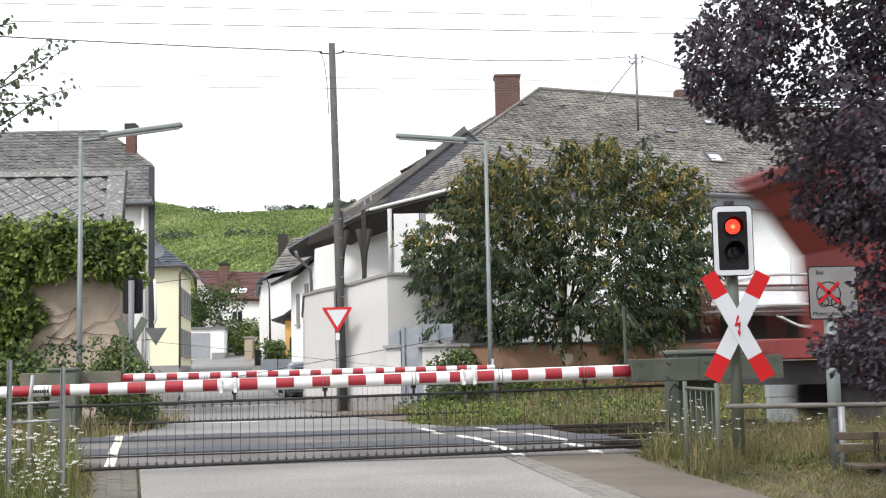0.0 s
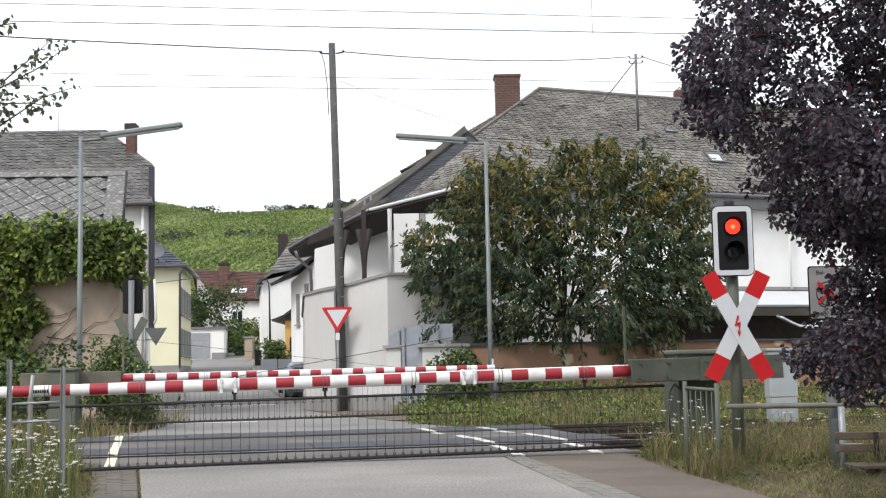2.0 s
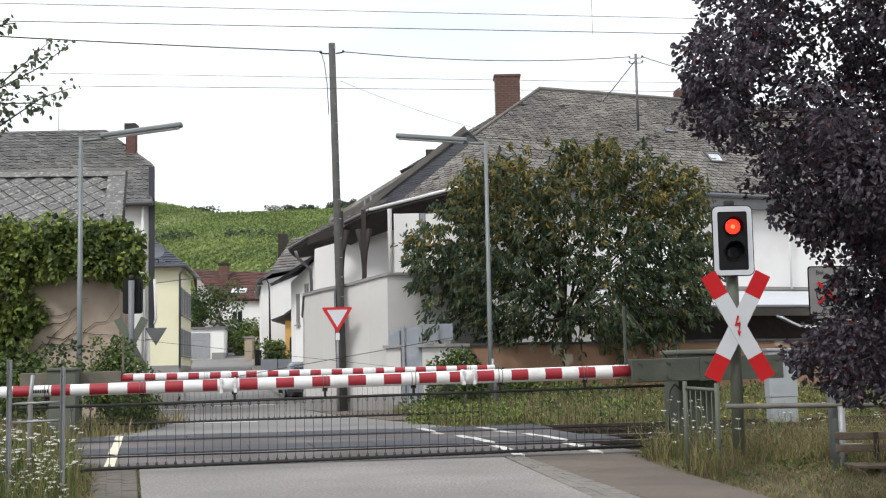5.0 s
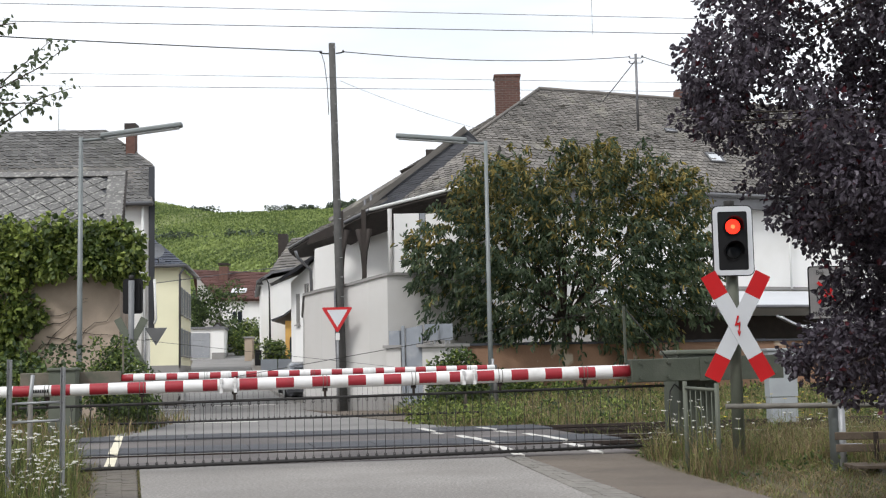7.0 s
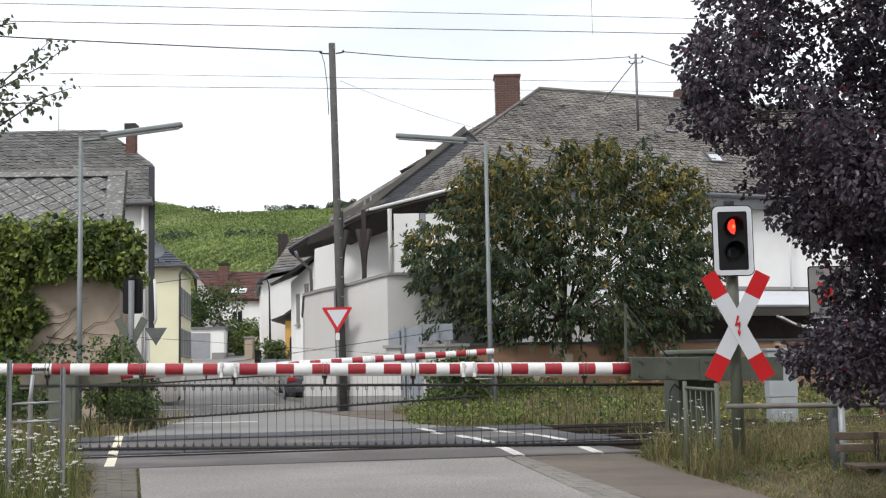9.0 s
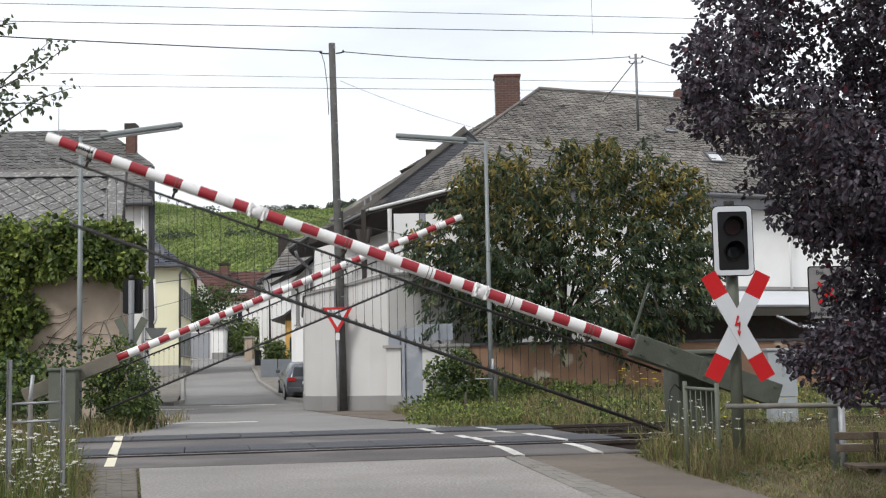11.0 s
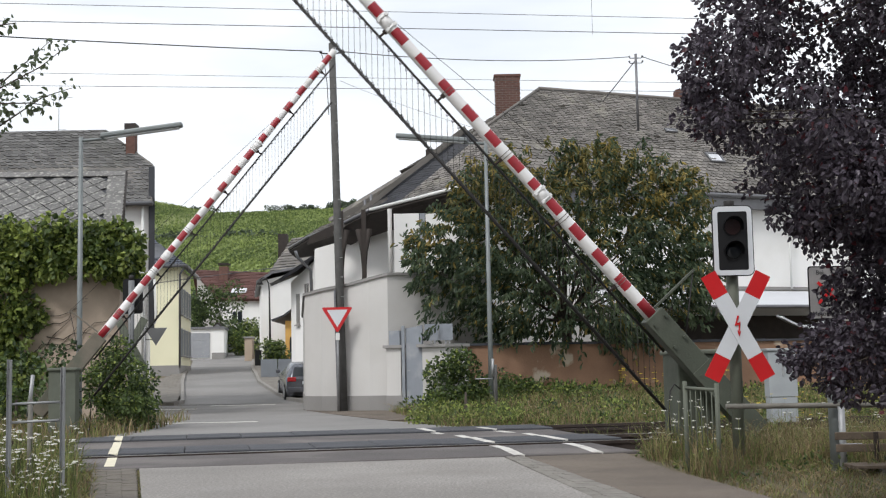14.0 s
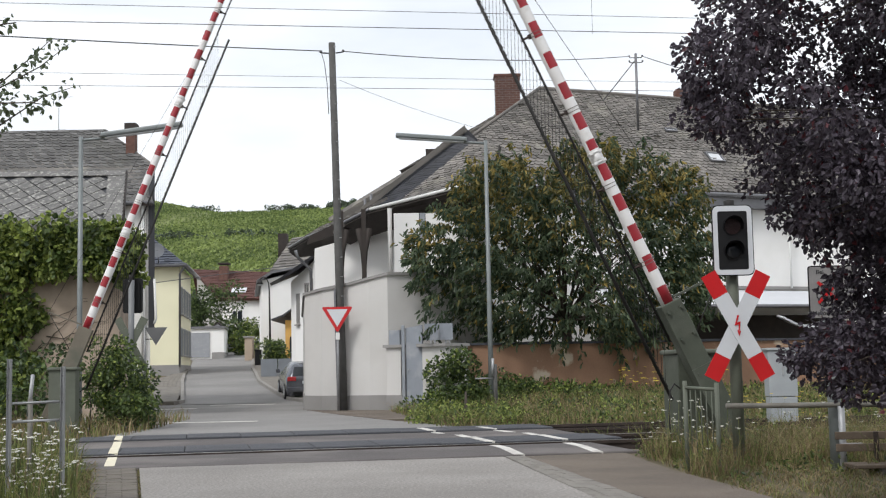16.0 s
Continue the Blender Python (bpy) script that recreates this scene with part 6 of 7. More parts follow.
blades("verge_grass", "tall drying grass on the verge by the signal", 15000, spot(2.3, 7.5, 12.0, 16.9, clump_ok), 0.1, 0.46, 0.007, (GRASS_DRY, GRASS_GREEN), 0.34, 1, 0.6)
blades("verge_grass", "short dry grass beside the bench", 16000, spot(2.4, 6.5, 9.2, 14.5, right_ok), 0.03, 0.1, 0.008, (GRASS_DRY, GRASS_GREEN), 0.36, 2, 1.1)
blades("verge_grass", "tall green grass on the verge by the fence", 9000, spot(-7.5, -3.0, 9.5, 17.5, left_ok), 0.2, 0.55, 0.01, (GRASS_GREEN, GRASS_DRY), 0.25, 3)
blades("verge_grass", "short dry grass beside the gutter", 6000, spot(-5, -2.3, 8.8, 15.6, lambda x, y: x < -2.33 - (y - 8.2) * 0.278 + 0.03 and x > -3.6 - (y - 8.2) * 0.278), 0.03, 0.12, 0.01, (GRASS_DRY, GRASS_GREEN), 0.45, 12, 0.9)
blades("verge_grass", "tufts of grass in the joint between gutter and road", 700, spot(-4.2, -1.9, 8.8, 15.0, lambda x, y: abs(x - (-2.0 - (y - 8.3) * 0.253)) < 0.035), 0.015, 0.05, 0.008, (GRASS_GREEN, GRASS_DRY), 0.4, 14, 0.8)
blades("meadow_grass", "yellowing meadow grass behind the tracks", 26000, spot(-1.8, 14, 23.5, 37, far_ok), 0.08, 0.34, 0.017, (GRASS_GREEN, GRASS_DRY), 0.5, 4, 0.6)
blades("track_weeds", "green weeds growing between and beside the rails", 7000, spot(-14, 14, 15, 26, track_ok), 0.08, 0.3, 0.018, (GRASS_GREEN, GRASS_DRY), 0.25, 5)
blades("far_verge_grass", "dry grass below the roadside bush", 5000, spot(-13, -5.8, 22.5, 31, left_far_ok), 0.1, 0.4, 0.02, (GRASS_DRY, GRASS_GREEN), 0.4, 6)


def weeds(name, label, n, place, r, per, size, mats, share, seed):
    """Low leafy weeds in loose clumps."""
    rng = np.random.default_rng(seed)
    cl = []
    for _ in range(n):
        x, y, z = place(rng)
        k = rng.uniform(0.5, 1.3) * r
        cl.append((x, y, z + k * 0.6, k))
    ob = crown(None, name, cl, per, size, 0.5, mats, share, seed, 0.3, -0.3, 0.8)
    return tagged(ob, label, "weeds", kind="stuff")


weeds("leafy_weeds", "leafy green weeds in the meadow behind the tracks", 420, spot(-1.5, 13, 23.8, 35.5, far_ok), 0.2, 520, 0.09, (LEAF_BUSH, LEAF_IVY), 0.45, 91)
weeds("leafy_weeds", "dense green weeds at the foot of the garden wall", 60, spot(-0.9, 5.0, 31.2, 35.2, lambda x, y: far_ok(x, y) and y > 32.6 + x * 0.21), 0.33, 700, 0.1, (LEAF_BUSH, LEAF_IVY), 0.5, 95)
weeds("leafy_weeds", "fresh green herbs at the end of the crossing", 26, spot(2.25, 3.1, 14.2, 16.3, right_ok), 0.14, 1500, 0.045, (GRASS_GREEN, LEAF_BUSH), 0.3, 96)
weeds("leafy_weeds", "bright green tufts at the corner of the meadow", 26, spot(-0.6, 2.2, 23.6, 26.5, far_ok), 0.2, 900, 0.06, (GRASS_GREEN, LEAF_IVY), 0.35, 97)
weeds("leafy_weeds", "leafy weeds along the verge by the signal", 170, spot(2.5, 7.5, 11.8, 16.8, right_ok), 0.11, 1500, 0.05, (LEAF_BUSH, GRASS_GREEN), 0.7, 92)
weeds("leafy_weeds", "leafy weeds in the flowering verge", 110, spot(-7, -3.1, 10.2, 16.5, left_ok), 0.14, 1300, 0.055, (LEAF_BUSH, GRASS_GREEN), 0.5, 93)
weeds("leafy_weeds", "leafy weeds beside the rails", 90, spot(3, 13, 16, 26, track_ok), 0.15, 900, 0.07, (LEAF_BUSH, LEAF_IVY), 0.4, 94)


def umbels(n, place, h0, h1, seed, r=0.035, petal=FLOWER, label="white umbel flowers on thin stalks in the grass"):
    """White umbels on thin stalks: counted as one patch."""
    rng = np.random.default_rng(seed)
    bm = bmesh.new()
    for _ in range(n):
        x, y, z = place(rng)
        h = rng.uniform(h0, h1)
        tx, ty = x + rng.normal() * 0.05, y + rng.normal() * 0.05
        tube(bm, [(x, y, z), ((x + tx) / 2, (y + ty) / 2, z + h * 0.6), (tx, ty, z + h)], 0.003, 3, caps=False, mi=1)
        rr = r * rng.uniform(0.6, 1.3)
        for k in range(9):
            a, q = rng.uniform(0, 6.28), rr * rng.uniform(0, 1) ** 0.5
            cx, cy, cz = tx + q * math.cos(a), ty + q * math.sin(a), z + h + rng.uniform(0, 0.012)
            s = rr * 0.32
            v = [bm.verts.new((cx + s * math.cos(b), cy + s * math.sin(b), cz + 0.3 * s * math.cos(b * 2))) for b in (0, 1.57, 3.14, 4.71)]
            bm.faces.new(v)
    return tagged(part("wild_flowers", bm, (petal, GRASS_GREEN)), label, "wild flowers", kind="stuff")


umbels(420, spot(-6.2, -3.05, 10.3, 15, left_ok), 0.15, 0.62, 7, 0.031)
umbels(170, spot(-4.3, -2.7, 9.3, 11.8, left_ok), 0.12, 0.5, 17, 0.022)
umbels(60, spot(2.3, 3.2, 12.8, 16.5, right_ok), 0.25, 0.75, 8, 0.025)
umbels(60, spot(4.0, 9, 15, 25, lambda x, y: track_ok(x, y) or right_ok(x, y)), 0.25, 0.5, 9, 0.03)


# ------------------------------------------------------------------ vineyard hill
def build_vineyard():
    rnd = random.Random(6)
    verts, faces = [], []
    for i in range(150):
        x0 = -190 + i * 1.9
        y, prev = 170, None
        while y < 505:
            x = x0 + (y - 170) * 0.1 + math.sin(y * 0.02 + x0 * 0.01) * 3
            if -0.36 * y < x < -0.02 * y:
                z = land(x, y)
                w, h = rnd.uniform(0.25, 0.45), rnd.uniform(0.5, 1.0)
                gap = 235 < y + 0.5 * x + 60 < 250 or rnd.random() < 0.02
                ring5 = [(x - w, y, z - 0.1), (x - w * 1.1, y, z + h * 0.6), (x + rnd.uniform(-0.2, 0.2), y, z + h), (x + w * 1.1, y, z + h * 0.6), (x + w, y, z - 0.1)]
                k = len(verts)
                verts += ring5
                if prev is not None and not gap:
                    for q in range(4):
                        faces.append((prev + q, prev + q + 1, k + q + 1, k + q))
                prev = k
            else:
                prev = None
            y += rnd.uniform(3.0, 5.5)
    me = bpy.data.meshes.new("vine_rows")
    me.from_pydata(verts, [], faces)
    me.materials.append(VINE)
    tagged(new("vine_rows", me), "green vine rows running up the hillside", "vineyard", kind="stuff")
    rng = np.random.default_rng(12)
    pos = []
    for i in range(150):
        x0 = -190 + i * 1.9
        y = 168.0
        while y < 505:
            x = x0 + (y - 170) * 0.1 + math.sin(y * 0.02 + x0 * 0.01) * 3
            if -0.3 * y < x < -0.05 * y:
                z = land(x, y)
                for _ in range(5):
                    pos.append((x + rng.normal() * 0.24, y + rng.normal() * 0.4, z + rng.uniform(0.2, 1.5)))
            y += 0.9 + 0.0016 * (y - 168)
    pos = np.array(pos)
    me = leaf_mesh("vine_leaves", pos, rng.normal(size=pos.shape) + np.array((0, -0.3, 0.2)), rng.uniform(0.3, 0.6, len(pos)), 0.9, (VINE,), None, 13, 0.2)
    tagged(new("vine_leaves", me), "leafy vine shoots along the rows", "vineyard", kind="stuff")
    # bushes along the crest and hedges on the slope
    for x, y, w, h, n in ((-93, 480, 6, 3.5, 30), (-88, 482, 5, 2.5, 20), (-78, 480, 4, 3, 18), (-72, 481, 6, 2.5, 24), (-57, 478, 9, 4.5, 50), (-48, 480, 8, 4, 36), (-37, 470, 8, 4.5, 50), (-31, 472, 9, 5, 60),
                          (-64, 300, 10, 2.2, 40), (-45, 300, 9, 2.0, 40), (-83, 330, 8, 2.0, 26)):
        t = thing("hillside_tree", "distant dark green bushes on the vineyard hill", "tree", group="bushes on the hill")
        z = land(x, y)
        part("trunk", tubed([(x, y, z - 0.3), (x, y, z + h * 0.5)], [0.3, 0.2], 6), BARK, t)
        cl = [(x + rnd.gauss(0, 0.42) * w, y + rnd.uniform(-2, 2), z + rnd.uniform(0.1, 0.8) * h, rnd.uniform(0.5, 1.0) * h * 0.32) for _ in range(n)]
        crown(t, "crown", cl, 60, 0.6, 0.8, (FAR_TREE,), 0, int(abs(x)), 0.2, 0.2)


build_vineyard()

umbels(70, spot(4.5, 7.5, 31, 35, far_ok), 0.4, 0.8, 10, 0.05, FLOWER_YELLOW, "yellow flowers on stalks along the old wall")
umbels(90, spot(5, 10, 21, 27, lambda x, y: far_ok(x, y) or track_ok(x, y)), 0.3, 0.7, 11, 0.035, FLOWER_YELLOW, "yellow flowers on stalks beside the cabinet")


# ------------------------------------------------------------------ signals, signs and street furniture
def rounded(x0, x1, z0, z1, r, n=5):
    o = []
    for cx, cz, a0 in ((x1 - r, z1 - r, 0), (x0 + r, z1 - r, 90), (x0 + r, z0 + r, 180), (x1 - r, z0 + r, 270)):
        for k in range(n + 1):
            a = radians(a0 + 90 * k / n)
            o.append((cx + r * math.cos(a), cz + r * math.sin(a)))
    return o


def plated(outline, y0, y1):
    bm = bmesh.new()
    plate(bm, outline, y0, y1)
    return fixed(bm)


def build_signal(name, label, at, lit=True):
    s = thing(name, label, "traffic signal", at)
    part("post", tubed([(0, 0.06, -0.1), (0, 0.06, 2.75)], 0.065, 14), GREEN_PALE if lit else SIGN_GREY, s)
    part("post_cap", tubed([(0, 0.06, 2.75), (0, 0.06, 2.86), (0, 0.06, 2.87)], [0.05, 0.06, 0.03], 12), DARK, s)
    head = part("backboard", plated(rounded(-0.218, 0.218, 2.035, 2.797, 0.065), -0.075, -0.055), BLACK, s)
    bm = bmesh.new()
    o, i = rounded(-0.208, 0.208, 2.045, 2.787, 0.058), rounded(-0.158, 0.158, 2.1, 2.73, 0.02)
    for y in (-0.082,):
        a, b = [bm.verts.new((x, y, z)) for x, z in o], [bm.verts.new((x, y, z)) for x, z in i]
        for k in range(len(a)):
            j = (k + 1) % len(a)
            bm.faces.new((a[k], a[j], b[j], b[k]))
    r = bmesh.ops.extrude_face_region(bm, geom=bm.faces[:])
    bmesh.ops.translate(bm, vec=(0, 0.006, 0), verts=[v for v in r["geom"] if isinstance(v, bmesh.types.BMVert)])
    if lit:
        part("white_border", fixed(bm), SIGN_WHITE, head, "white reflective border")
    else:
        bm.free()
    part("housing", plated(rounded(-0.155, 0.155, 2.105, 2.725, 0.025), -0.06, 0.05 if lit else -0.02), BLACK, s)
    if lit:
        for z in (2.125, 2.705):
            for x0, x1 in ((-0.128, -0.06), (-0.02, 0.01), (0.05, 0.128)):
                part("trim_strip", boxed(x0, x1, -0.066, -0.059, z - 0.004, z + 0.004), SIGN_WHITE, s)
        part("trim_strip", boxed(-0.134, -0.129, -0.066, -0.059, 2.13, 2.69), GALV, s)
    disc = None
    for z in (2.565, 2.3):
        bm = bmesh.new()
        n = 14
        rows = []
        for y, rr in ((-0.075, 0.098), (-0.22, 0.105)):
            rows.append([bm.verts.new((rr * math.cos(radians(-20 + 220 * k / n)), y - (0 if y > -0.1 else -0.05 * (1 - math.sin(radians(max(0, min(180, -20 + 220 * k / n)))))), z + rr * math.sin(radians(-20 + 220 * k / n)))) for k in range(n + 1)])
        for k in range(n):
            bm.faces.new((rows[0][k], rows[0][k + 1], rows[1][k + 1], rows[1][k]))
        bmesh.ops.solidify(bm, geom=bm.faces[:], thickness=0.006)
        part("hood", bm, BLACK, s)
        part("lens_ring", tubed([(0, -0.06, z), (0, -0.085, z)], 0.096, 18), BLACK, s)
        if z < 2.5:
            part("lens", tubed([(0, -0.086, z), (0, -0.096, z), (0, -0.1, z)], [0.08, 0.075, 0.03], 18), WINDOW, s, "dark unlit lens")
    if lit:
        bm = bmesh.new()
        rr = [ring(bm, (0, 0, 0.0), (0, -1, 0), 0.084, 20), ring(bm, (0, -0.008, 0), (0, -1, 0), 0.08, 20), ring(bm, (0, -0.012, 0), (0, -1, 0), 0.045, 20), ring(bm, (0, -0.014, 0), (0, -1, 0), 0.022, 20)]
        bm.faces.new(rr[0]).material_index = 1
        bm.faces.new(rr[3][::-1]).material_index = 2
        for q in (1, 2):
            for k in range(20):
                bm.faces.new((rr[q][k], rr[q][(k + 1) % 20], rr[q + 1][(k + 1) % 20], rr[q + 1][k])).material_index = 0
        for k in range(20):
            bm.faces.new((rr[0][k], rr[0][(k + 1) % 20], rr[1][(k + 1) % 20], rr[1][k])).material_index = 1
        disc = new("lamp_disc", mesh_of("lamp_disc", fixed(bm), LAMP_RED, LENS_OFF, LAMP_CORE))
        disc.parent = s
    return s, disc


SIGNAL, LAMP_DISC = build_signal("crossing_signal", "black level crossing signal with white border and red lamp", pose(3.112, 13.34, -0.008, 0, 0, -2))
build_signal("crossing_signal", "back of the black crossing signal across the tracks", pose(-6.78, 27.0, 0.41, 0, 0, 180), False)


def build_cross(at, back=False):
    c = thing("st_andrews_cross", "grey back of a crossing sign" if back else "red and white diagonal crossing sign with lightning mark", "traffic sign", at)
    for k, a in enumerate((28, -28)):
        bar = new("bar")
        bar.parent = c
        bar.matrix_basis = pose(0, -0.012 * k, 0, 0, a, 0)
        L, w = 0.63, 0.086
        white, red = (GREEN_PALE, GREEN_PALE) if back else (SIGN_WHITE, SIGN_RED)
        part("panel", boxed(-w, w, -0.004, 0.004, -L + 0.27, L - 0.27), white, bar)
        for z0, z1 in ((-L, -L + 0.268), (L - 0.268, L)):
            part("panel", boxed(-w, w, -0.004, 0.004, z0, z1), red, bar)
    if not back:
        bm = bmesh.new()
        plate(bm, [(-0.005, 0.11), (0.015, 0.11), (-0.012, 0.03), (0.028, 0.045), (0.012, -0.06), (0.03, -0.055), (0.008, -0.11), (-0.012, -0.045), (0.003, -0.05), (0.008, 0.015), (-0.035, 0.0)], -0.026, -0.018)
        part("lightning_mark", fixed(bm), SIGN_RED, c, "red lightning arrow")
    return c


build_cross(pose(3.117, 13.25, 1.493))
build_cross(pose(-6.78, 26.93, 1.78), True)


def lettering(body, at, size, parent, material=BLACK):
    cu = bpy.data.curves.new("lettering", "FONT")
    cu.body, cu.size, cu.align_x, cu.extrude = body, size, "CENTER", 0.0008
    tmp = bpy.data.objects.new("lettering_source", cu)
    me = bpy.data.meshes.new_from_object(tmp)
    bpy.data.objects.remove(tmp)
    me.materials.append(material)
    ob = new("lettering", me)
    ob.parent = parent
    ob.matrix_basis = at @ Matrix.Rotation(radians(90), 4, "X")
    return ob


def build_engine_sign():
    s = thing("roadside_sign", "greyish shaded rectangular sign asking to switch engines off", "traffic sign", pose(3.93, 12.55, 0, 0, 0, 0))
    part("post", tubed([(-0.02, 0.07, -0.1), (-0.02, 0.07, 1.75)], 0.066, 12), STREET_GREY, s)
    part("border", plated(rounded(-0.25, 0.25, 1.52, 2.06, 0.03), -0.008, 0.0), BLACK, s)
    board = part("board", plated(rounded(-0.238, 0.238, 1.532, 2.048, 0.025), -0.012, -0.0082), SIGN_SHADED, s)
    lettering("Motor abschalten", pose(0.0, -0.014, 1.56), 0.062, board)
    lettering("Bei", pose(-0.13, -0.014, 1.975), 0.062, board)
    for r, x, z in ((0.12, -0.05, 1.78), (0.05, -0.1, 1.7), (0.05, 0.02, 1.69)):
        c = [Vector((x + r * math.cos(a), -0.014, z + r * (1 if r > 0.1 else 1) * math.sin(a))) for a in [k * math.pi / 12 for k in range(25)]]
        part("pictogram", tubed(c, 0.005, 5), BLACK, board)
    for a in (45, -45):
        part("red_stroke", boxed(-0.015, 0.015, -0.002, 0.0, -0.15, 0.15, m=pose(-0.05, -0.02, 1.79, 0, a, 0)), SIGN_RED, board)


build_engine_sign()


def build_give_way():
    s = thing("give_way_sign", "red and white give way triangle on its own thin post", "traffic sign", pose(-2.98, 34.62, 0))
    part("post", tubed([(0, 0.06, -0.1), (0, 0.06, 2.85)], 0.035, 10), GALV, s)
    part("red_plate", plated([(-0.4, 2.89), (0.4, 2.89), (0.42, 2.86), (0.02, 2.2), (-0.02, 2.2), (-0.42, 2.86)], -0.005, 0.005), SIGN_RED, s)
    part("white_field", plated([(-0.29, 2.82), (0.29, 2.82), (0.0, 2.335)], -0.011, -0.0055), SIGN_WHITE, s)
    part("tag", boxed(-0.05, 0.06, -0.01, 0.0, 1.98, 2.17), FRAME_WHITE, s)


build_give_way()


def build_back_sign():
    s = thing("give_way_sign", "grey back of a triangular sign on a white house bracket", "traffic sign", pose(-9.25, 39.9, 0))
    part("plate", plated([(-0.36, 2.62), (0.36, 2.62), (0.0, 2.05)], -0.01, 0.01), SIGN_GREY, s)
    for z in (2.6, 2.25):
        part("bracket", tubed([(-0.35, 0.02, z), (0.1, 0.02, z)], 0.015, 6), DARK, s)
    part("post", tubed([(-0.36, 0.05, -0.1), (-0.36, 0.05, 2.7)], 0.03, 8), GALV, s)


build_back_sign()


def build_pole():
    p = thing("telegraph_pole", "tall weathered wooden pole with insulators and steps", "pole", pose(-2.87, 35.0, 0, 0, -1.14, 0))
    part("shaft", tubed([(0, 0, -0.3), (0, 0, 4), (0, 0, 10.5)], [0.125, 0.115, 0.095], 14), POLE_WOOD, p)
    part("cable_cover", boxed(-0.16, -0.11, -0.12, -0.06, 0, 3.4), ZINC, p)
    for i in range(14):
        part("step", tubed([(0.05, -0.12, 3.2 + i * 0.55), (0.12, -0.15, 3.2 + i * 0.55)], 0.012, 5), GALV, p)
    for s in (-1, 1):
        part("insulator", tubed([(s * 0.1, 0, 10.2), (s * 0.28, 0, 10.22), (s * 0.34, 0, 10.27)], [0.02, 0.02, 0.05], 6), DARK, p)
    part("cable_loop", tubed([(-0.3, -0.05, 10.2), (-0.22, -0.1, 9.9), (-0.16, -0.12, 9.3), (-0.14, -0.12, 8.4)], 0.012, 5), WIRE, p)


build_pole()


def build_street_lamp(at, h, reach, rise_, label):
    l = thing("street_lamp", label, "street lamp", at, "street lamps")
    part("pole", tubed([(0, 0, -0.2), (0, 0, 2.5), (0, 0, h)], [0.075, 0.065, 0.05], 12), STREET_GREY, l)
    s = 1 if reach > 0 else -1
    part("arm", tubed([(0, 0, h - 0.08), (s * 0.6, 0, h - 0.04)], 0.035, 8), STREET_GREY, l)
    m = pose(s * 0.5, 0, h - 0.03) @ Matrix.Rotation(-math.atan2(rise_, abs(reach)) * s, 4, "Y")
    L = abs(reach) - 0.5
    x0, x1 = (0, L) if s > 0 else (-L, 0)
    bm = bmesh.new()
    box(bm, x0, x1, -0.12, 0.12, 0.0, 0.12, 0.035)
    part("luminaire", bm, STREET_GREY, l).matrix_basis = m
    part("diffuser", boxed(x0 + 0.08, x1 - 0.08, -0.075, 0.075, -0.035, -0.002, 0.012), SIGN_WHITE, l).matrix_basis = m


build_street_lamp(pose(-8.8, 30, 0), 6.93, 2.5, 0.3, "grey street lamp with long slim head by the outbuilding")
build_street_lamp(pose(1.2, 33, 0), 7.2, -2.42, 0.2, "grey-green street lamp with long slim head by the tree")


def build_roof_pole():
    p = thing("roof_pole", "steel service pole with insulators and strut on the slate roof", "pole")
    part("mast", tubed([(6.93, 43.0, 9.3), (6.93, 43.0, 12.05)], 0.045, 8), ZINC, p)
    part("strut", tubed([(6.9, 43.0, 11.8), (5.9, 44.3, 10.65)], 0.02, 6), ZINC, p)
    for z in (11.9, 11.72):
        for s in (-1, 1):
            part("insulator", tubed([(6.93, 43, z), (6.93 + s * 0.2, 43, z), (6.93 + s * 0.24, 43, z + 0.08)], [0.015, 0.015, 0.035], 6), DARK, p)


build_roof_pole()


def wire(name, label, p, q, r, sag=0.0, n=12):
    a, b = Vector(p), Vector(q)
    pts = [a.lerp(b, i / n) - Vector((0, 0, sag * 4 * (i / n) * (1 - i / n))) for i in range(n + 1)]
    tagged(part(name, tubed(pts, r, 5), WIRE), label, "cable", "overhead cables")


def along(b, z0, z1, r, label):
    """A wire over a track: height z0 at the left, z1 at the right of the crossing."""
    k = (z1 - z0) / 13.9
    wire("overhead_wire", label, ab(-46, b, z0 - 40 * k), ab(46, b, z1 + 38 * k), r)


along(0.75, 6.45, 6.66, 0.0045, "contact wire over the railway")
along(0.75, 6.19, 6.41, 0.006, "lower contact wire over the railway")
along(4.35, 6.30, 6.46, 0.004, "contact wire over the far track")
along(4.35, 6.08, 6.30, 0.005, "lower contact wire over the far track")
along(4.35, 8.05, 8.1, 0.003, "thin catenary wire over the far track")
wire("overhead_wire", "thin dropper of the overhead line", (2.42, 19.15, 6.3), (2.42, 19.15, 8.2), 0.003)
wire("service_cable", "black service cable to the wooden pole", (-16.6, 21, 7.75), (-3.36, 35, 10.27), 0.016, 0.08)
wire("service_cable", "black service cable from the pole to the roof", (-2.78, 35, 10.25), (6.7, 43, 11.95), 0.014, 0.2)
wire("service_cable", "black service cable over the slate roof", (7.15, 43, 11.95), (10.5, 41, 10.3), 0.014, 0.05)
wire("service_cable", "thin cable from the pole down to the roof", (-2.85, 35, 9.4), (1.6, 41, 9.0), 0.006, 0.1)
wire("service_cable", "cable crossing the village street", (-9.53, 40.2, 4.06), (-4.37, 40.2, 4.62), 0.012, 0.0)


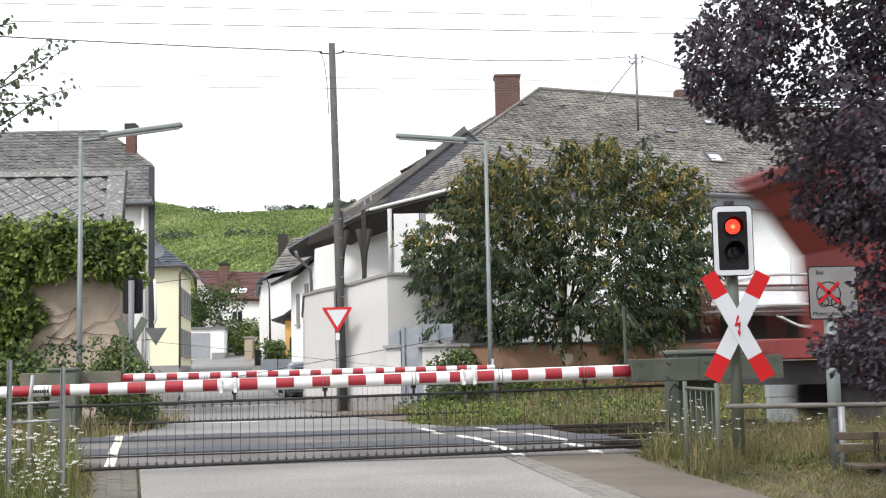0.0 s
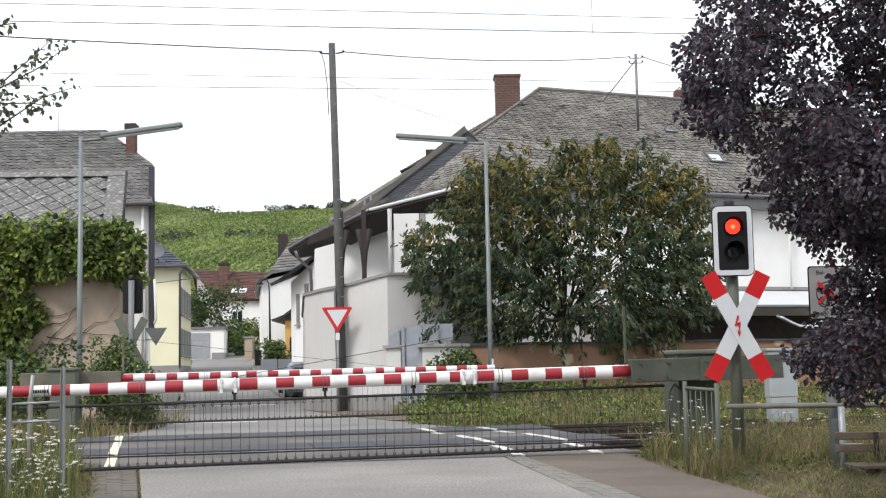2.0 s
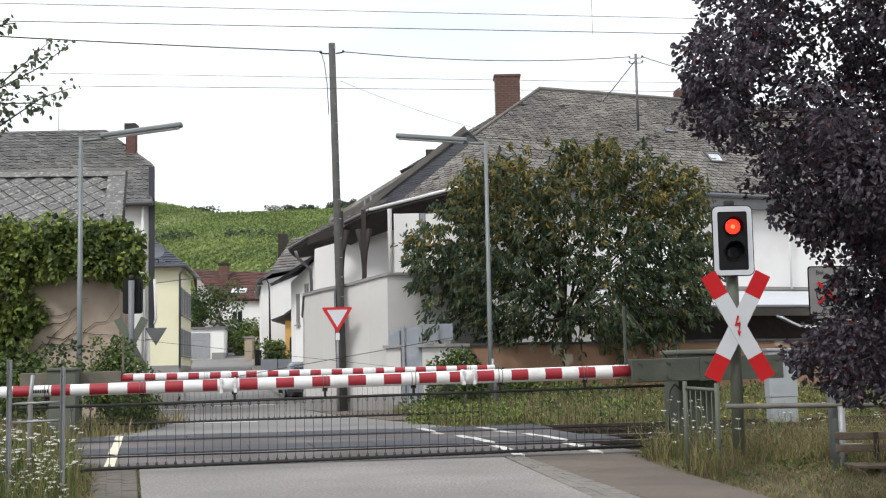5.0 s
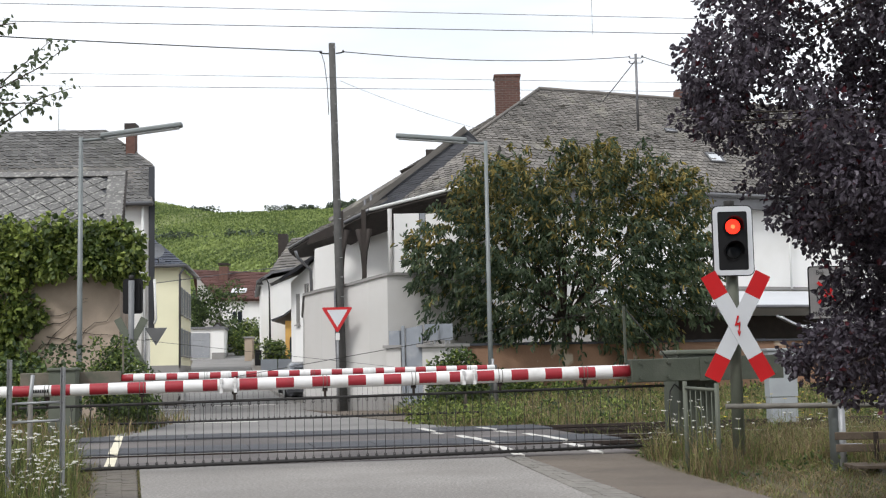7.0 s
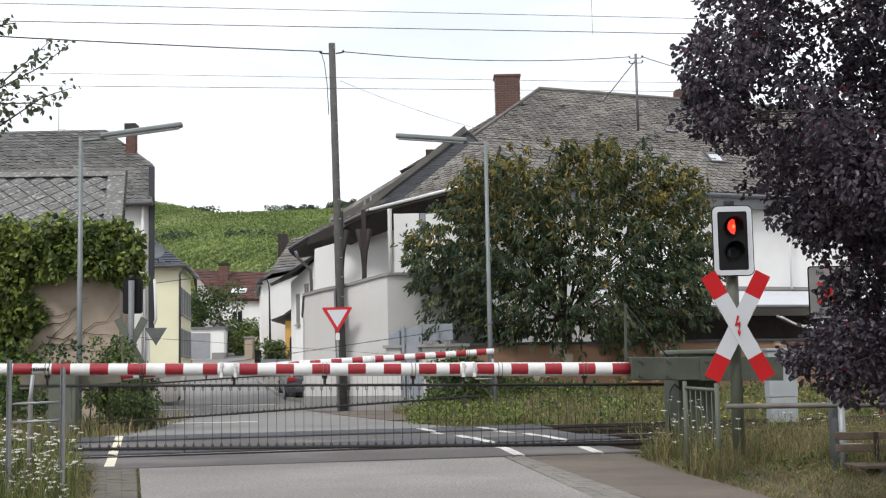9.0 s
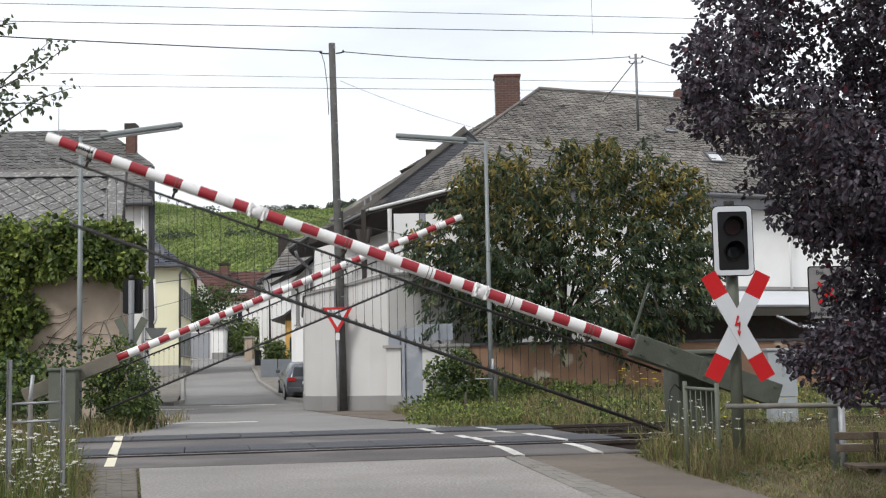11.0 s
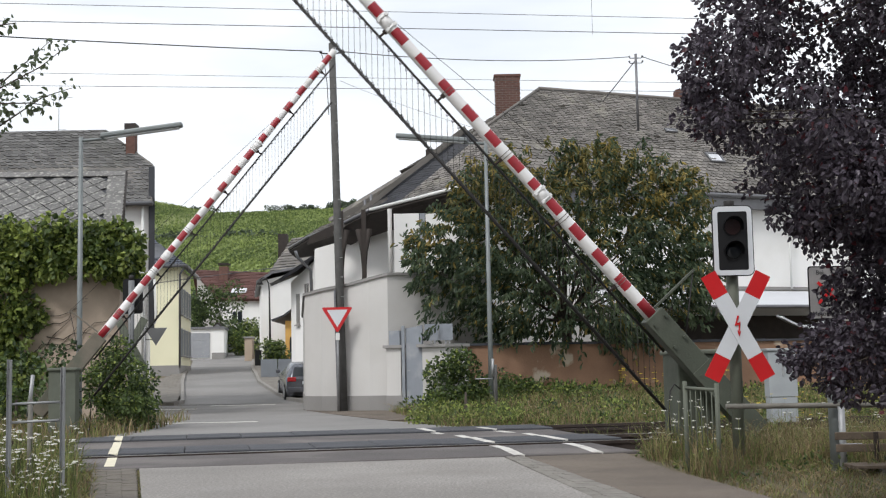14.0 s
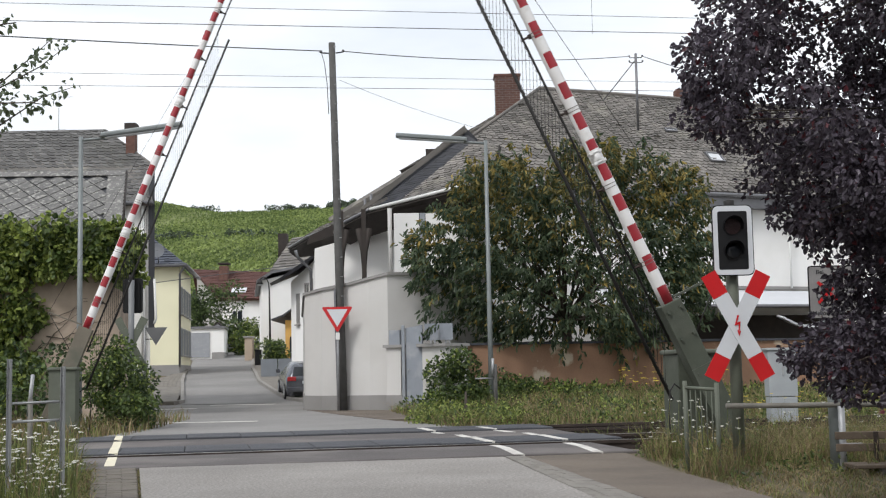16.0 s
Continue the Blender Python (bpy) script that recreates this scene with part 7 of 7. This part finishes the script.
def build_cabinet():
    c = thing("switch_cabinet", "pale grey switch cabinet beside the tracks", "cabinet")
    part("body", boxed(6.2, 6.75, 24.0, 24.35, 0.45, 1.33, 0.01), CABINET, c)
    part("base", boxed(6.21, 6.74, 24.01, 24.34, -0.05, 0.44, 0.01), CABINET, c)
    part("lid", boxed(6.17, 6.78, 23.97, 24.38, 1.33, 1.38, 0.01), CABINET, c)
    part("lock", boxed(6.46, 6.49, 23.98, 24.0, 0.85, 1.02), GALV, c)


build_cabinet()


def build_near_rails():
    f = thing("guard_rail", "green steel guard railing beside the barrier drive", "railing")
    a, b = Vector((2.78, 12.85, 0)), Vector((2.54, 13.3, 0))
    for p, h in ((a, 0.9), (b, 0.92)):
        part("post", tubed([p - Vector((0, 0, 0.1)), p + Vector((0, 0, h))], 0.024, 10), GREEN_PALE, f)
    part("top_rail", tubed([a + Vector((0, 0, 0.83)), b + Vector((0, 0, 0.85))], 0.018, 8), GREEN_PALE, f)
    for k in range(1, 6):
        p = a.lerp(b, k / 6)
        part("bar", tubed([p + Vector((0, 0, 0.1)), p + Vector((0, 0, 0.83))], 0.006, 5), GREEN_PALE, f)
    f = thing("hand_rail", "weathered grey steel tube rail on posts", "railing")
    part("rail", tubed([(2.79, 12.5, 0.672), (4.2, 12.5, 0.66), (7, 12.5, 0.64)], 0.027, 10), GALV_OLD, f)
    for x in (3.92, 6.6):
        part("post", tubed([(x, 12.45, -0.1), (x, 12.45, 0.65)], 0.034, 10), GALV, f)
    part("clamp", tubed([(3.9, 12.42, 0.27), (4.1, 12.42, 0.27)], 0.02, 8), GALV, f)
    f = thing("fence_frame", "galvanised steel fence frame with two rungs in the grass", "fence")
    for x, h in ((-3.665, 1.25), (-3.215, 1.18)):
        bm = bmesh.new()
        box(bm, x - 0.0145, x - 0.0105, 10.475, 10.525, -0.1, h)
        box(bm, x + 0.0105, x + 0.0145, 10.475, 10.525, -0.1, h)
        box(bm, x - 0.0105, x + 0.0105, 10.494, 10.506, -0.1, h)
        part("post", bm, GALV, f)
        for z in (h - 0.08, h - 0.3):
            part("bolt", tubed([(x, 10.494, z), (x, 10.485, z)], 0.008, 6), ZINC, f)
    for z in (0.883, 0.73):
        part("rung", tubed([(-3.64, 10.5, z - 0.005), (-3.24, 10.5, z + 0.005)], 0.011, 8), GALV, f)
    part("stub_post", tubed([(-3.735, 11.2, 0.75), (-3.7, 11.2, 1.12)], [0.02, 0.018], 8), GALV, f)
    part("stub_post", tubed([(-3.72, 11.2, -0.1), (-3.72, 11.2, 0.9)], 0.024, 8), GALV_OLD, f)
    b = thing("marker_post", "short weathered post in the meadow by the lamp", "post")
    part("post", tubed([(1.26, 31.5, -0.1), (1.25, 31.5, 1.2)], 0.05, 8), POLE_WOOD, b)
    part("cap", tubed([(1.18, 31.45, 0.9), (1.2, 31.45, 1.35)], 0.035, 8), GALV, b)
    part("bar", tubed([(0.75, 31.5, 0.85), (1.2, 31.5, 0.85)], 0.018, 6), GALV, b)


build_near_rails()


def build_bench():
    b = thing("bench", "weathered brown wooden slat bench on the verge", "bench", pose(3.82, 12.0, 0.0, 0, 0, 0))
    for z, y in ((0.335, 0.22), (0.22, 0.2)):
        part("back_slat", boxed(-0.04, 1.6, y, y + 0.035, z, z + 0.075, 0.008), BENCH_WOOD, b)
    for y in (-0.2, -0.06, 0.08):
        part("seat_slat", boxed(0.0, 1.6, y, y + 0.11, 0.085, 0.12, 0.008), BENCH_WOOD, b)
    for x in (0.3, 1.3):
        part("leg", boxed(x, x + 0.08, -0.18, 0.18, -0.05, 0.085, 0.01), PLASTER_GREY, b)
        part("bracket", boxed(x + 0.02, x + 0.06, 0.16, 0.2, 0.05, 0.41, 0.004), RUST, b)


build_bench()

# plain bars for the writing on the boom's end, and the far boom's
for barrier, s0 in ((NEAR, 7.87), (FAR, 7.95)):
    for k in range(8 if barrier is NEAR else 3):
        x = -s0 + k * -0.025
        part("writing_bar", boxed(x - 0.017, x, -0.0725, -0.066, -0.018, 0.018), BLACK, barrier[1].children[0])


def build_gooseneck():
    l = thing("gooseneck_lamp", "black gooseneck street lamp by the white gabled house", "street lamp")
    l.matrix_basis = Matrix.Translation((0.15, 0, 1.09)) @ Matrix.Scale(1.2, 4) @ Matrix.Translation((0, 0, -1.09))
    part("pole", tubed([(-8.4, 59, 0.7), (-8.4, 59, 3.2), (-8.42, 59, 5.0)], [0.06, 0.05, 0.035], 10), DARK, l)
    part("neck", tubed([(-8.42, 59, 5.0), (-8.45, 59, 5.35), (-8.55, 59, 5.58), (-8.7, 59, 5.65), (-8.84, 59, 5.55)], 0.03, 8), DARK, l)
    part("shade", tubed([(-8.86, 59, 5.55), (-8.86, 59, 5.42), (-8.86, 59, 5.3)], [0.05, 0.1, 0.17], 12), DARK, l)
    part("diffuser", tubed([(-8.86, 59, 5.3), (-8.86, 59, 5.24)], [0.13, 0.09], 12), SIGN_WHITE, l)


build_gooseneck()


# ------------------------------------------------------------------ what moves
def motions():
    raise_barrier(NEAR, NEAR_RISE, 0.18, 1.038, 0.16)
    raise_barrier(FAR, FAR_RISE, 0.11, 1.048, -0.02)
    start, turn = 5.6, 11.3
    rows = []
    for t in (0.0, 4.0, 8.0, 12.0, 16.0):
        p = ab(start + 20 * t, 0.75)
        rows.append((t, pose(p.x, p.y, 0.15, 0, 0, turn)))
    walk(TRAIN, rows)
    # the red lamp goes out: its disc turns its dark back
    walk(LAMP_DISC, [(t, pose(0, -0.09, 2.565, 0, 0, a)) for t, a in ((0, 0), (8.94, 0), (9.0, 38), (9.05, 110), (9.1, 179), (16, 179))])
    # the boughs swing back after the railcar's draught and then sway a little
    sway = ((0.0, 7.0), (0.15, 4.0), (0.4, 1.4), (0.8, 2.2), (1.5, 1.3), (3.5, 0.6), (5.5, 0.5), (7.0, -0.3), (9.0, -0.2), (11.0, 0.0), (12.5, 0.2), (14.0, 0.0), (16.0, 0.1))
    for k, (b, z) in enumerate(BOUGHS):
        walk(b, [(t, pose(4.6 + s * (0.035, 0.03, 0.008)[k], 9.25, z, 0, s * (0.25, 0.3, 0.25)[k], 0)) for t, s in sway])


motions()
